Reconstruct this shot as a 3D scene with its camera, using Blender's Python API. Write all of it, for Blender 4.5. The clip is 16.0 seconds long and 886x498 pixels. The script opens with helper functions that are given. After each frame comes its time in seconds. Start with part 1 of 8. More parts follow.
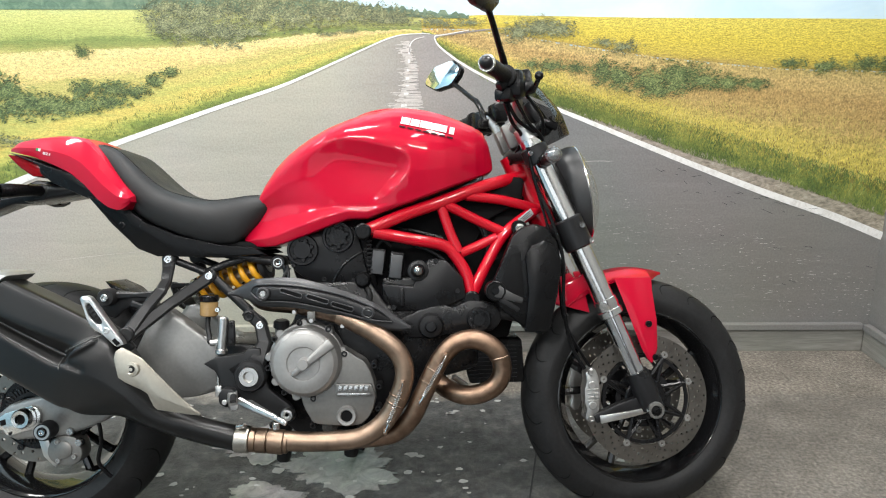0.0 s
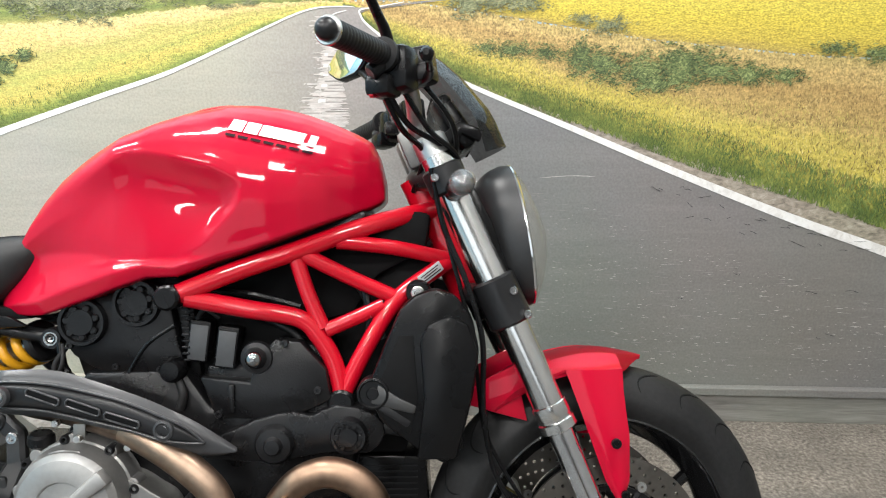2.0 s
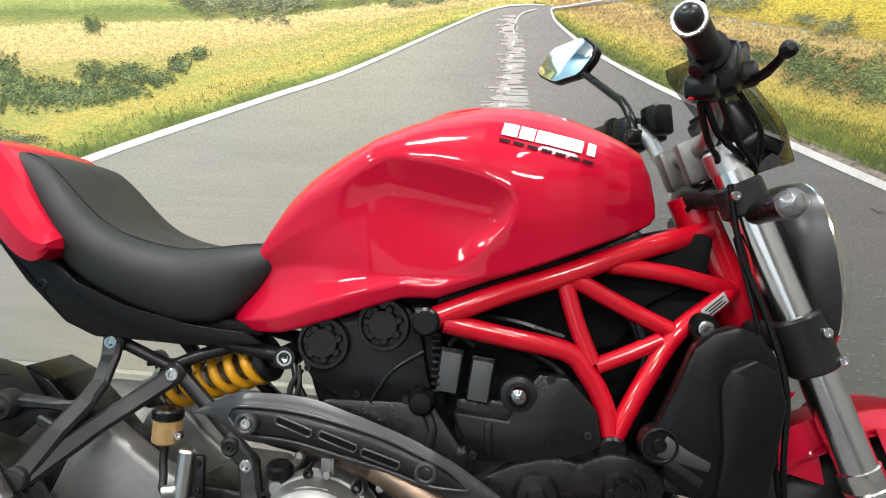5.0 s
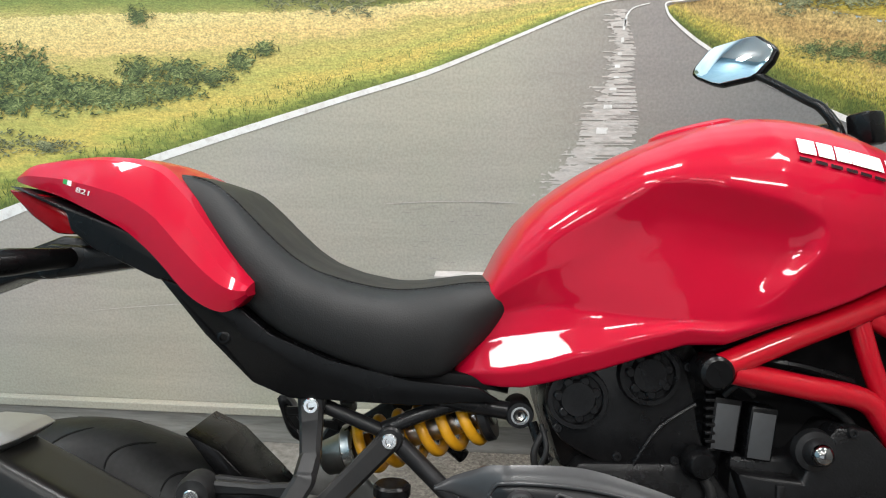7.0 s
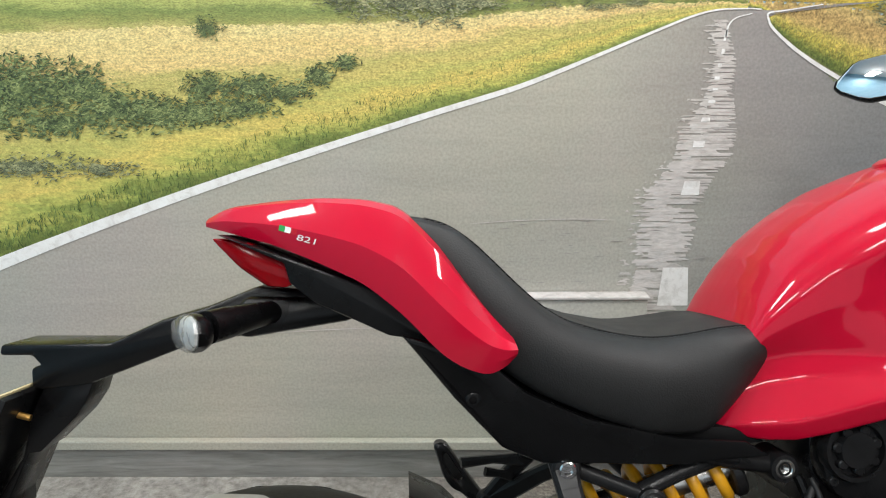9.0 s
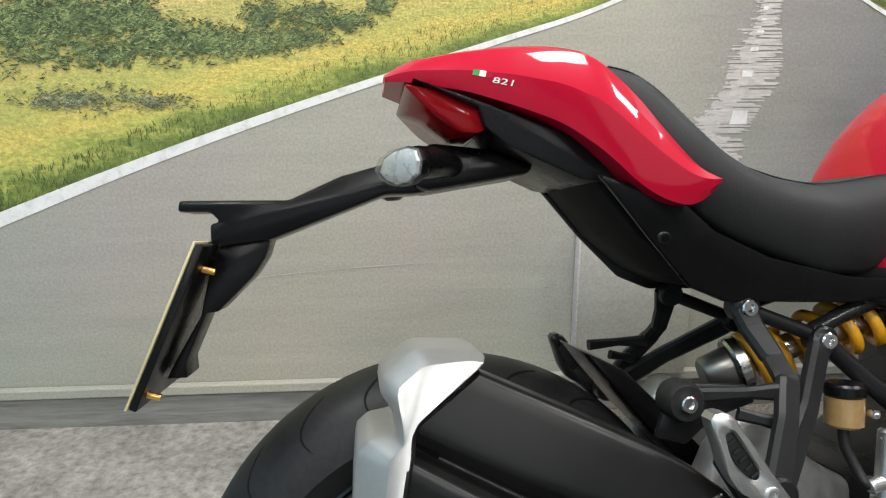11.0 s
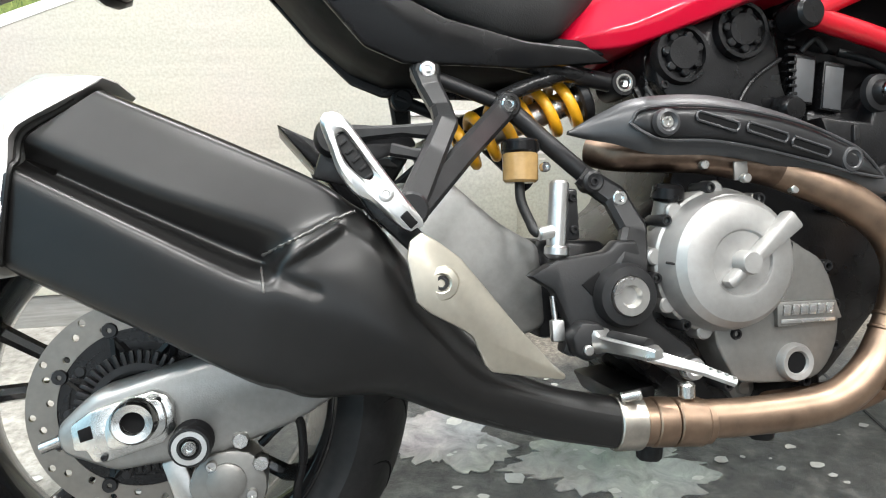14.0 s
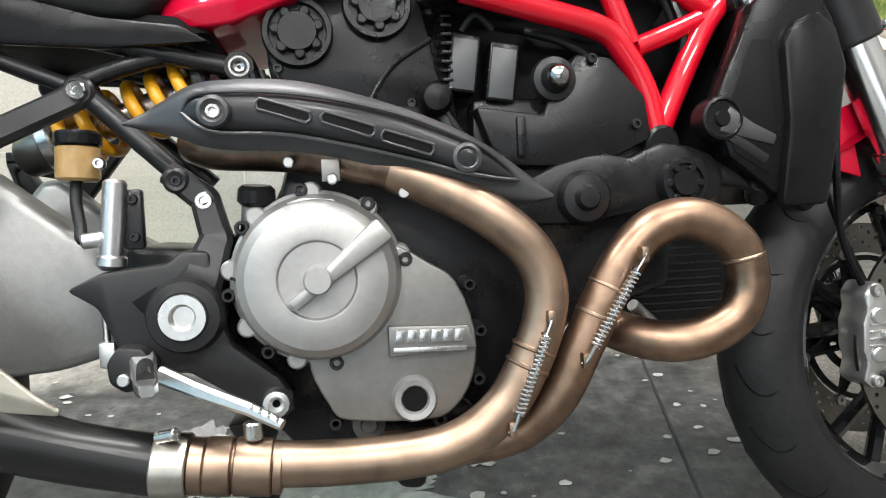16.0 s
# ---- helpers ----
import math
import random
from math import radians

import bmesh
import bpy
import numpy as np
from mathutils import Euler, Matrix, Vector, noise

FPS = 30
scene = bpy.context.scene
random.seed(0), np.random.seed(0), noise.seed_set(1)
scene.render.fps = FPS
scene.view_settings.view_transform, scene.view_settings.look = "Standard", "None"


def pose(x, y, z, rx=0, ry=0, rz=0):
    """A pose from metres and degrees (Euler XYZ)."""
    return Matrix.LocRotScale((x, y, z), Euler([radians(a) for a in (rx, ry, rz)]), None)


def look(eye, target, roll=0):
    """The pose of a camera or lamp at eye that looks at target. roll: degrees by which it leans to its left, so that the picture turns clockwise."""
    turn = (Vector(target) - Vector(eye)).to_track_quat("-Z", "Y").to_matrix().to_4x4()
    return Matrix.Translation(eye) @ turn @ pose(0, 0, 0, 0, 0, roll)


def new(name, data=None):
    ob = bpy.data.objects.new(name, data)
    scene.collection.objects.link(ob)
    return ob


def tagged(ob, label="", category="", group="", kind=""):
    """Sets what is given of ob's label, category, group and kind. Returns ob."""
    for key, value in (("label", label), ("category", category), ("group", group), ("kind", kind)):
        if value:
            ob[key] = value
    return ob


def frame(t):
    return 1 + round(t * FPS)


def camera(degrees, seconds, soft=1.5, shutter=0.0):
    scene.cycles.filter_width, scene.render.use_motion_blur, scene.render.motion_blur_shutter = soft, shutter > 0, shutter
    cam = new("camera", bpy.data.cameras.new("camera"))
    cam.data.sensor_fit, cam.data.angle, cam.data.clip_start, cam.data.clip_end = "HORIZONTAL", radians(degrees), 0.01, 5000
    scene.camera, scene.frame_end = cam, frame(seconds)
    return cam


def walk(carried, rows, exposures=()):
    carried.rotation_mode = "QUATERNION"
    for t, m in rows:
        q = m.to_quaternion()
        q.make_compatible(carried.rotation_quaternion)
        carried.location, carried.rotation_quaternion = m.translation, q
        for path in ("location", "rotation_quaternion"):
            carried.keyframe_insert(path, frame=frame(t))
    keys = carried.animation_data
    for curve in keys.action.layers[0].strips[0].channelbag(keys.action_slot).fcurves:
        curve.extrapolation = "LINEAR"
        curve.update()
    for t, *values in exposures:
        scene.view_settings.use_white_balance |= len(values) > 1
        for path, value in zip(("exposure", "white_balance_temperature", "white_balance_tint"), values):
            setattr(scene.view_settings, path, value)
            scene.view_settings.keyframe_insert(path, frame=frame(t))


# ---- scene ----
cam = camera(66.3, 16.0, soft=1.1)
PATH = [
    (0, (0.312, 0.075, 1.14), (0.219, 1.998, 0.6), -1.3),
    (0.5, (0.374, 0.233, 1.154), (0.29, 2.156, 0.611), -1.4),
    (1, (0.437, 0.387, 1.15), (0.361, 2.309, 0.605), -1.2),
    (1.5, (0.516, 0.56, 1.13), (0.412, 2.48, 0.578), -1.0),
    (2, (0.538, 0.683, 1.1), (0.395, 2.599, 0.547), -0.9),
    (2.5, (0.572, 0.819, 1.081), (0.316, 2.726, 0.536), -0.9),
    (3, (0.573, 0.847, 1.078), (0.306, 2.753, 0.535), -0.6),
    (3.5, (0.542, 0.829, 1.079), (0.269, 2.736, 0.539), -0.6),
    (4, (0.462, 0.819, 1.083), (0.133, 2.715, 0.541), -0.1),
    (4.5, (0.323, 0.797, 1.088), (-0.017, 2.693, 0.55), -0.1),
    (5, (0.223, 0.78, 1.088), (-0.116, 2.678, 0.557), -0.2),
    (5.2, (0.194, 0.779, 1.081), (-0.14, 2.678, 0.548), -0.2),
    (7.3, (-0.272, 0.894, 1.117), (-0.405, 2.811, 0.561), -0.4),
    (7.5, (-0.318, 0.898, 1.128), (-0.431, 2.816, 0.572), -0.7),
    (8, (-0.427, 0.924, 1.151), (-0.498, 2.845, 0.599), -0.3),
    (8.5, (-0.511, 0.945, 1.144), (-0.554, 2.868, 0.594), -0.2),
    (9, (-0.553, 0.958, 1.131), (-0.578, 2.881, 0.58), -0.4),
    (9.2, (-0.572, 0.96, 1.121), (-0.59, 2.882, 0.568), -0.1),
    (11.3, (-0.827, 0.898, 0.944), (-0.687, 2.814, 0.389), -0.0),
    (11.5, (-0.821, 0.896, 0.924), (-0.654, 2.802, 0.34), 0.3),
    (12, (-0.798, 0.912, 0.845), (-0.502, 2.793, 0.235), -0.6),
    (12.5, (-0.771, 0.895, 0.769), (-0.398, 2.765, 0.167), -0.5),
    (13, (-0.711, 0.86, 0.711), (-0.311, 2.727, 0.113), -0.6),
    (13.5, (-0.629, 0.827, 0.706), (-0.291, 2.705, 0.106), -0.6),
    (14, (-0.529, 0.801, 0.721), (-0.248, 2.692, 0.134), -0.3),
    (14.5, (-0.391, 0.806, 0.737), (-0.227, 2.713, 0.158), -0.3),
    (15, (-0.243, 0.846, 0.736), (-0.093, 2.753, 0.152), -0.4),
    (15.5, (-0.121, 0.872, 0.703), (0.035, 2.775, 0.109), -0.2),
    (16, (-0.011, 0.861, 0.698), (0.145, 2.763, 0.101), -0.4),
]
EXPOSURES = [(0, -0.08), (1.5, 0.0), (2.5, 0.06), (3.5, 0.04), (5.2, -0.22), (7.3, -0.51), (8.5, -0.60), (9.2, -0.58), (11.3, -0.48), (11.6, -0.34), (12.5, 0.34), (13.0, 0.68), (13.5, 0.75), (14.0, 0.67), (14.5, 0.46), (15.0, 0.34), (15.5, 0.31), (16.0, 0.46)]
walk(cam, [(t, look(eye, target, roll)) for t, eye, target, roll in PATH], EXPOSURES)

# ---- light: a closed showroom with LED panels in its ceiling ----
world = bpy.data.worlds.new("world")
world.use_nodes = True
world.node_tree.nodes["Background"].inputs[0].default_value = (0.9, 0.95, 1.0, 1)
world.node_tree.nodes["Background"].inputs[1].default_value = 0.02
scene.world = world

WALL_Y, WALL_R, WALL_L, BACK_Y, CEIL, HANG = 2.62, 1.845, -2.45, -2.6, 3.0, 2.75


def panel_light(x, y, w, d, watts):
    lamp = bpy.data.lights.new("ceiling_panel", "AREA")
    lamp.shape, lamp.size, lamp.size_y, lamp.energy = "RECTANGLE", w, d, watts
    lamp.color = (1.0, 0.985, 0.965)
    ob = new("ceiling_panel_lamp", lamp)
    ob.matrix_world = pose(x, y, HANG - 0.045)
    # unseen uplight, added so that the ceiling reads bright in reflections
    up = bpy.data.lights.new("ceiling_fill_uplight", "AREA")
    up.shape, up.size, up.size_y, up.energy, up.color = "RECTANGLE", w, d, watts * 0.08, (1.0, 0.985, 0.965)
    new("ceiling_fill_uplight", up).matrix_world = pose(x, y, HANG + 0.012, 180)
    return ob


PANELS = [(-1.85, 1.75), (-0.35, 1.75), (1.15, 1.75), (-1.85, 0.1), (-0.35, 0.1), (1.15, 0.1), (-1.2, -1.5), (0.6, -1.5)]
for px, py in PANELS:
    panel_light(px, py, 0.58, 0.28, 36)
# daylight from the shop window behind the viewer
day = bpy.data.lights.new("shop_window_daylight", "AREA")
day.shape, day.size, day.size_y, day.energy, day.color = "RECTANGLE", 2.9, 1.7, 22, (0.84, 0.93, 1.0)
day_ob = new("shop_window_daylight", day)
day_ob.matrix_world = pose(-0.6, BACK_Y - 0.06, 1.35, 90, 0, 0)


# ---- materials ----
def mat(name, color, rough=0.5, metal=0.0, var=0.12, scale=14.0, bump=0.0, bscale=220.0, coat=0.0, rvar=0.08, emit=None, spec=0.5):
    m = bpy.data.materials.new(name)
    m.use_nodes = True
    nt = m.node_tree
    b = nt.nodes["Principled BSDF"]
    tc = nt.nodes.new("ShaderNodeTexCoord")
    n1 = nt.nodes.new("ShaderNodeTexNoise")
    n1.inputs["Scale"].default_value, n1.inputs["Detail"].default_value = scale, 6
    n2 = nt.nodes.new("ShaderNodeTexNoise")
    n2.inputs["Scale"].default_value, n2.inputs["Detail"].default_value = scale * 9, 3
    for n in (n1, n2):
        nt.links.new(tc.outputs["Object"], n.inputs["Vector"])
    add = nt.nodes.new("ShaderNodeMath")
    add.operation = "ADD"
    nt.links.new(n1.outputs[0], add.inputs[0])
    nt.links.new(n2.outputs[0], add.inputs[1])
    mr = nt.nodes.new("ShaderNodeMapRange")
    mr.inputs[1].default_value, mr.inputs[2].default_value = 0.65, 1.35
    mr.inputs[3].default_value, mr.inputs[4].default_value = 1 - var, 1 + var
    nt.links.new(add.outputs[0], mr.inputs[0])
    mul = nt.nodes.new("ShaderNodeVectorMath")
    mul.operation = "SCALE"
    mul.inputs[0].default_value = color
    nt.links.new(mr.outputs[0], mul.inputs["Scale"])
    nt.links.new(mul.outputs[0], b.inputs["Base Color"])
    rr = nt.nodes.new("ShaderNodeMapRange")
    rr.inputs[1].default_value, rr.inputs[2].default_value = 0.3, 0.7
    rr.inputs[3].default_value, rr.inputs[4].default_value = max(0.02, rough - rvar), min(1, rough + rvar)
    nt.links.new(n1.outputs[0], rr.inputs[0])
    nt.links.new(rr.outputs[0], b.inputs["Roughness"])
    b.inputs["Metallic"].default_value = metal
    b.inputs["Coat Weight"].default_value = coat
    b.inputs["Coat Roughness"].default_value = 0.03
    b.inputs["Specular IOR Level"].default_value = spec
    if bump:
        n3 = nt.nodes.new("ShaderNodeTexNoise")
        n3.inputs["Scale"].default_value, n3.inputs["Detail"].default_value = bscale, 4
        nt.links.new(tc.outputs["Object"], n3.inputs["Vector"])
        bp = nt.nodes.new("ShaderNodeBump")
        bp.inputs["Strength"].default_value, bp.inputs["Distance"].default_value = bump, 0.001
        nt.links.new(n3.outputs[0], bp.inputs["Height"])
        nt.links.new(bp.outputs[0], b.inputs["Normal"])
    if emit:
        b.inputs["Emission Color"].default_value = (*emit[0], 1)
        b.inputs["Emission Strength"].default_value = emit[1]
    return m


RED = mat("red_paint", (0.43, 0.002, 0.022), 0.40, var=0.03, coat=0.55, rvar=0.02, scale=3, spec=0.07)
FRAME_RED = mat("red_frame_paint", (0.48, 0.0025, 0.014), 0.36, var=0.06, coat=0.9, rvar=0.04, spec=0.15)
BLACK = mat("black_plastic", (0.0046, 0.0046, 0.005), 0.27, spec=0.20, var=0.25, bump=0.15, bscale=700)
SATIN = mat("satin_black_metal", (0.011, 0.011, 0.0118), 0.33, spec=0.32, var=0.2, bump=0.08, bscale=500)
ENGINE = mat("black_engine_casting", (0.0072, 0.0072, 0.0078), 0.28, spec=0.27, var=0.3, bump=0.3, bscale=420)
RUBBER = mat("tyre_rubber", (0.0125, 0.0125, 0.0128), 0.5, var=0.35, bump=0.3, bscale=160, spec=0.26)
GRIP = mat("grip_rubber", (0.009, 0.009, 0.0095), 0.55, spec=0.25, var=0.2, bump=0.5, bscale=600)
VINYL = mat("seat_vinyl", (0.0105, 0.0105, 0.0108), 0.58, spec=0.42, var=0.15, bump=0.35, bscale=520)
MUFFLER = mat("matt_black_muffler_coating", (0.006, 0.0059, 0.0058), 0.33, spec=0.38, var=0.2, rvar=0.03, scale=6, bump=0.05, bscale=900)
ALLOY = mat("brushed_aluminium", (0.62, 0.62, 0.61), 0.33, metal=1.0, var=0.08, bump=0.06, bscale=900)
CAST = mat("cast_alloy_cover", (0.20, 0.197, 0.187), 0.46, metal=0.75, var=0.1, bump=0.18, bscale=650)
CASTB = mat("bright_cast_alloy", (0.33, 0.325, 0.315), 0.48, metal=0.75, var=0.08, bump=0.15, bscale=650)
SWINGM = mat("swingarm_alloy", (0.27, 0.27, 0.262), 0.38, metal=0.65, var=0.1, bump=0.2, bscale=500)
CHAMP = mat("champagne_plate", (0.50, 0.47, 0.40), 0.36, metal=0.9, var=0.08, bump=0.05, bscale=900)
PIPE = mat("heat_tinted_header_steel", (0.29, 0.205, 0.148), 0.42, metal=1.0, var=0.3, scale=5, bump=0.06)
LOOPM = mat("bronzed_loop_steel", (0.245, 0.160, 0.110), 0.40, metal=1.0, var=0.35, scale=6, bump=0.06)
STEEL = mat("bare_steel", (0.55, 0.54, 0.52), 0.28, metal=1.0, var=0.12)
CHROME = mat("chrome_bolt", (0.78, 0.78, 0.78), 0.14, metal=1.0, var=0.05)
DISCM = mat("brake_disc_steel", (0.21, 0.195, 0.175), 0.36, metal=1.0, var=0.12)
YELLOW = mat("yellow_spring_paint", (0.72, 0.34, 0.012), 0.35, var=0.08, coat=0.3)
GOLD = mat("gold_bolt", (0.75, 0.42, 0.12), 0.3, metal=1.0, var=0.1)
LIGHTGREY = mat("grey_label", (0.055, 0.057, 0.06), 0.4, var=0.1)
WHITE = mat("white_print", (0.82, 0.82, 0.8), 0.4, var=0.03)
# near-black for dark glass and seams, and for painted shade in slots and gaps
DARK = mat("recess_shade_black", (0.0042, 0.0042, 0.0045), 0.7, var=0.2, spec=0.12)
INK = mat("black_print", (0.02, 0.008, 0.01), 0.6, var=0.05, spec=0.1)
GREEN = mat("green_print", (0.02, 0.3, 0.06), 0.4, var=0.03)
FLUID = mat("amber_reservoir_plastic", (0.30, 0.19, 0.075), 0.25, var=0.15, coat=0.4)
TAILRED = mat("red_lamp_lens", (0.22, 0.002, 0.005), 0.14, var=0.12, coat=0.1, rvar=0.02, spec=0.15)
GRAPHITE = mat("graphite_coating", (0.032, 0.0325, 0.0345), 0.36, spec=0.46, var=0.15, bump=0.05, bscale=900)
MIRROR = mat("mirror_glass", (0.92, 0.94, 0.96), 0.02, metal=1.0, var=0.0, rvar=0.0)
FORKM = mat("polished_fork_alloy", (0.8, 0.79, 0.77), 0.2, metal=1.0, var=0.04, rvar=0.03)
CALM = mat("caliper_alloy", (0.48, 0.475, 0.46), 0.34, metal=0.9, var=0.12, bump=0.15, bscale=500)
BRACKET = mat("grey_satin_bracket", (0.0130, 0.0132, 0.0138), 0.36, spec=0.24, var=0.15, bump=0.1, bscale=500)
# darker header steel with the heat shield's shadow put into its colour
PORT = mat("shaded_header_steel", (0.15, 0.105, 0.078), 0.36, metal=1.0, var=0.4, scale=9)
DIMCELL = mat("dim_lamp_reflector", (0.30, 0.30, 0.30), 0.2, metal=1.0, var=0.3, scale=60, bump=0.8, bscale=220)
CELL = mat("lamp_reflector", (0.80, 0.80, 0.78), 0.30, metal=0.5, var=0.3, scale=60, bump=1.0, bscale=220)
PLATE_Y = mat("yellow_plate_edge", (0.50, 0.43, 0.24), 0.4, var=0.1)


def glass(name, color, rough=0.02, alpha=0.35):
    m = bpy.data.materials.new(name)
    m.use_nodes = True
    nt = m.node_tree
    b = nt.nodes["Principled BSDF"]
    b.inputs["Base Color"].default_value = (*[0.35 * c for c in color], 1)
    b.inputs["Roughness"].default_value = rough
    b.inputs["Coat Weight"].default_value = 1
    tr = nt.nodes.new("ShaderNodeBsdfTransparent")
    tr.inputs[0].default_value = (*[0.4 + 0.6 * c for c in color], 1)
    mix = nt.nodes.new("ShaderNodeMixShader")
    mix.inputs[0].default_value = alpha
    nt.links.new(tr.outputs[0], mix.inputs[1])
    nt.links.new(b.outputs[0], mix.inputs[2])
    nt.links.new(mix.outputs[0], nt.nodes["Material Output"].inputs[0])
    return m


SCREEN = glass("smoked_screen", (0.04, 0.045, 0.05), 0.03, 0.55)
LENS = glass("clear_lens", (0.95, 0.95, 0.95), 0.08, 0.30)
CLEAR = glass("clear_cover", (0.9, 0.9, 0.86), 0.05, 0.24)


# ---- mesh helpers ----
def finish(name, bm, material, parent=None, label="", angle=38, smooth=True):
    bmesh.ops.recalc_face_normals(bm, faces=bm.faces)
    me = bpy.data.meshes.new(name)
    bm.to_mesh(me)
    bm.free()
    for m in material if isinstance(material, (list, tuple)) else (material,):
        me.materials.append(m)
    if smooth:
        me.polygons.foreach_set("use_smooth", [True] * len(me.polygons))
        me.set_sharp_from_angle(angle=radians(angle))
    ob = new(name, me)
    if parent:
        ob.parent = parent
    if label:
        tagged(ob, label)
    return ob


part = finish


def vec(p):
    return Vector(p)


def catmull(pts, k=8, closed=False):
    pts = [Vector(p) for p in pts]
    n = len(pts)
    out = []
    for i in range(n if closed else n - 1):
        if closed:
            p0, p1, p2, p3 = (pts[(i + d) % n] for d in (-1, 0, 1, 2))
        else:
            p0, p1, p2, p3 = pts[max(i - 1, 0)], pts[i], pts[i + 1], pts[min(i + 2, n - 1)]
        for s in range(k):
            t = s / k
            out.append(0.5 * ((2 * p1) + (p2 - p0) * t + (2 * p0 - 5 * p1 + 4 * p2 - p3) * t * t + (3 * p1 - p0 - 3 * p2 + p3) * t ** 3))
    if not closed:
        out.append(pts[-1])
    return out


def rings(bm, loops, caps=True, closed=True):
    """Skins a row of point loops of equal length."""
    vs = [[bm.verts.new(p) for p in loop] for loop in loops]
    n = len(vs[0])
    for a, b in zip(vs, vs[1:]):
        for i in range(n if closed else n - 1):
            j = (i + 1) % n
            bm.faces.new((a[i], a[j], b[j], b[i]))
    if caps:
        bm.faces.new(vs[0][::-1])
        bm.faces.new(vs[-1])
    return vs


def tube(pts, r, n=14, k=6, radii=None, bm=None, closed=False):
    """A round bar along a smooth line; radii, one a point, make it taper."""
    bm = bm or bmesh.new()
    path = catmull(pts, k, closed) if len(pts) > 2 else [Vector(p) for p in pts]
    m = len(path)
    rs = [r] * m
    if radii:
        rs = np.interp(np.linspace(0, len(radii) - 1, m), range(len(radii)), radii)
    side = None
    loops = []
    for i, p in enumerate(path):
        d = (path[(i + 1) % m] - path[i - 1]) if closed else (path[min(i + 1, m - 1)] - path[max(i - 1, 0)])
        d.normalize()
        if side is None:
            side = d.orthogonal().normalized()
        side = (side - d * side.dot(d)).normalized()
        up = d.cross(side)
        loops.append([p + (side * math.cos(a) + up * math.sin(a)) * rs[i] for a in np.linspace(0, 2 * math.pi, n, endpoint=False)])
    if closed:
        loops.append(loops[0])
        rings(bm, loops, caps=False)
        bmesh.ops.remove_doubles(bm, verts=bm.verts, dist=1e-6)
    else:
        rings(bm, loops)
    return bm


def prism(profile, y0, y1, bevel=0.003, seg=2, bm=None):
    """A slab whose outline in the x-z plane is given, from y0 to y1, with rounded edges."""
    own = bmesh.new()
    a = [own.verts.new((x, y0, z)) for x, z in profile]
    b = [own.verts.new((x, y1, z)) for x, z in profile]
    own.faces.new(a)
    own.faces.new(b[::-1])
    n = len(a)
    for i in range(n):
        own.faces.new((a[i], b[i], b[(i + 1) % n], a[(i + 1) % n]))
    bmesh.ops.recalc_face_normals(own, faces=own.faces)
    if bevel:
        bmesh.ops.bevel(own, geom=list(own.edges), offset=bevel, segments=seg, profile=0.5, affect="EDGES", clamp_overlap=True)
    if bm is None:
        return own
    return join(bm, own)


def join(bm, other, m=None):
    me = bpy.data.meshes.new("tmp")
    other.to_mesh(me)
    other.free()
    if m is not None:
        me.transform(m)
    bm.from_mesh(me)
    bpy.data.meshes.remove(me)
    return bm


def outline(pts, k=6):
    return [(p.x, p.y) for p in catmull([(x, z, 0) for x, z in pts], k, True)]


def lathe(profile, cx, cz, n=48, bm=None, cy=0.0, close=False):
    """Turns (radius, y) points round the y axis through (cx, cz)."""
    bm = bm or bmesh.new()
    loops = []
    for a in np.linspace(0, 2 * math.pi, n, endpoint=False):
        c, s = math.cos(a), math.sin(a)
        loops.append([(cx + r * c, cy + y, cz + r * s) for r, y in profile])
    vs = [[bm.verts.new(p) for p in l] for l in loops]
    m = len(profile)
    for i in range(n):
        a, b = vs[i], vs[(i + 1) % n]
        for j in range(m if close else m - 1):
            bm.faces.new((a[j], a[(j + 1) % m], b[(j + 1) % m], b[j]))
    bmesh.ops.remove_doubles(bm, verts=bm.verts, dist=1e-5)
    return bm


def cyl(p0, p1, r0, r1=None, n=20, bevel=0.0, bm=None):
    p0, p1 = Vector(p0), Vector(p1)
    d = (p1 - p0).normalized()
    L = (p1 - p0).length
    r1 = r0 if r1 is None else r1
    b = min(bevel, L * 0.4)
    s = d.orthogonal().normalized()
    u = d.cross(s)
    rows = [(0, r0 - b), (b, r0), (L - b, r1), (L, r1 - b)] if b else [(0, r0), (L, r1)]
    bm = bm or bmesh.new()
    rings(bm, [[p0 + d * h + (s * math.cos(a) + u * math.sin(a)) * r for a in np.linspace(0, 2 * math.pi, n, endpoint=False)] for h, r in rows])
    return bm


def box(center, size, bevel=0.003, rot=(0, 0, 0), bm=None):
    own = bmesh.new()
    bmesh.ops.create_cube(own, size=1.0)
    bmesh.ops.scale(own, vec=size, verts=own.verts)
    if bevel:
        bmesh.ops.bevel(own, geom=list(own.edges), offset=min(bevel, min(size) * 0.45), segments=2, profile=0.5, affect="EDGES", clamp_overlap=True)
    bmesh.ops.transform(own, matrix=pose(*center, *rot), verts=own.verts)
    if bm is None:
        return own
    return join(bm, own)


def warp(bm, fn):
    for v in bm.verts:
        v.co = Vector(fn(v.co))
    return bm


def moved(bm, m):
    bmesh.ops.transform(bm, matrix=m, verts=bm.verts)
    return bm


def bolt(x, y, z, r, parent, material=None, depth=0.006, name="bolt", label=""):
    """A socket-head bolt whose head looks to the right side of the motorcycle."""
    prof = [(0.0, -depth * 0.35), (r * 0.42, -depth * 0.35), (r * 0.5, -depth), (r * 0.85, -depth), (r, -depth * 0.75), (r, 0.002), (0, 0.002)]
    return finish(name, lathe(prof, x, z, 14, cy=y), material or CHROME, parent, label)


def ss(t):
    t = max(0.0, min(1.0, t))
    return t * t * (3 - 2 * t)


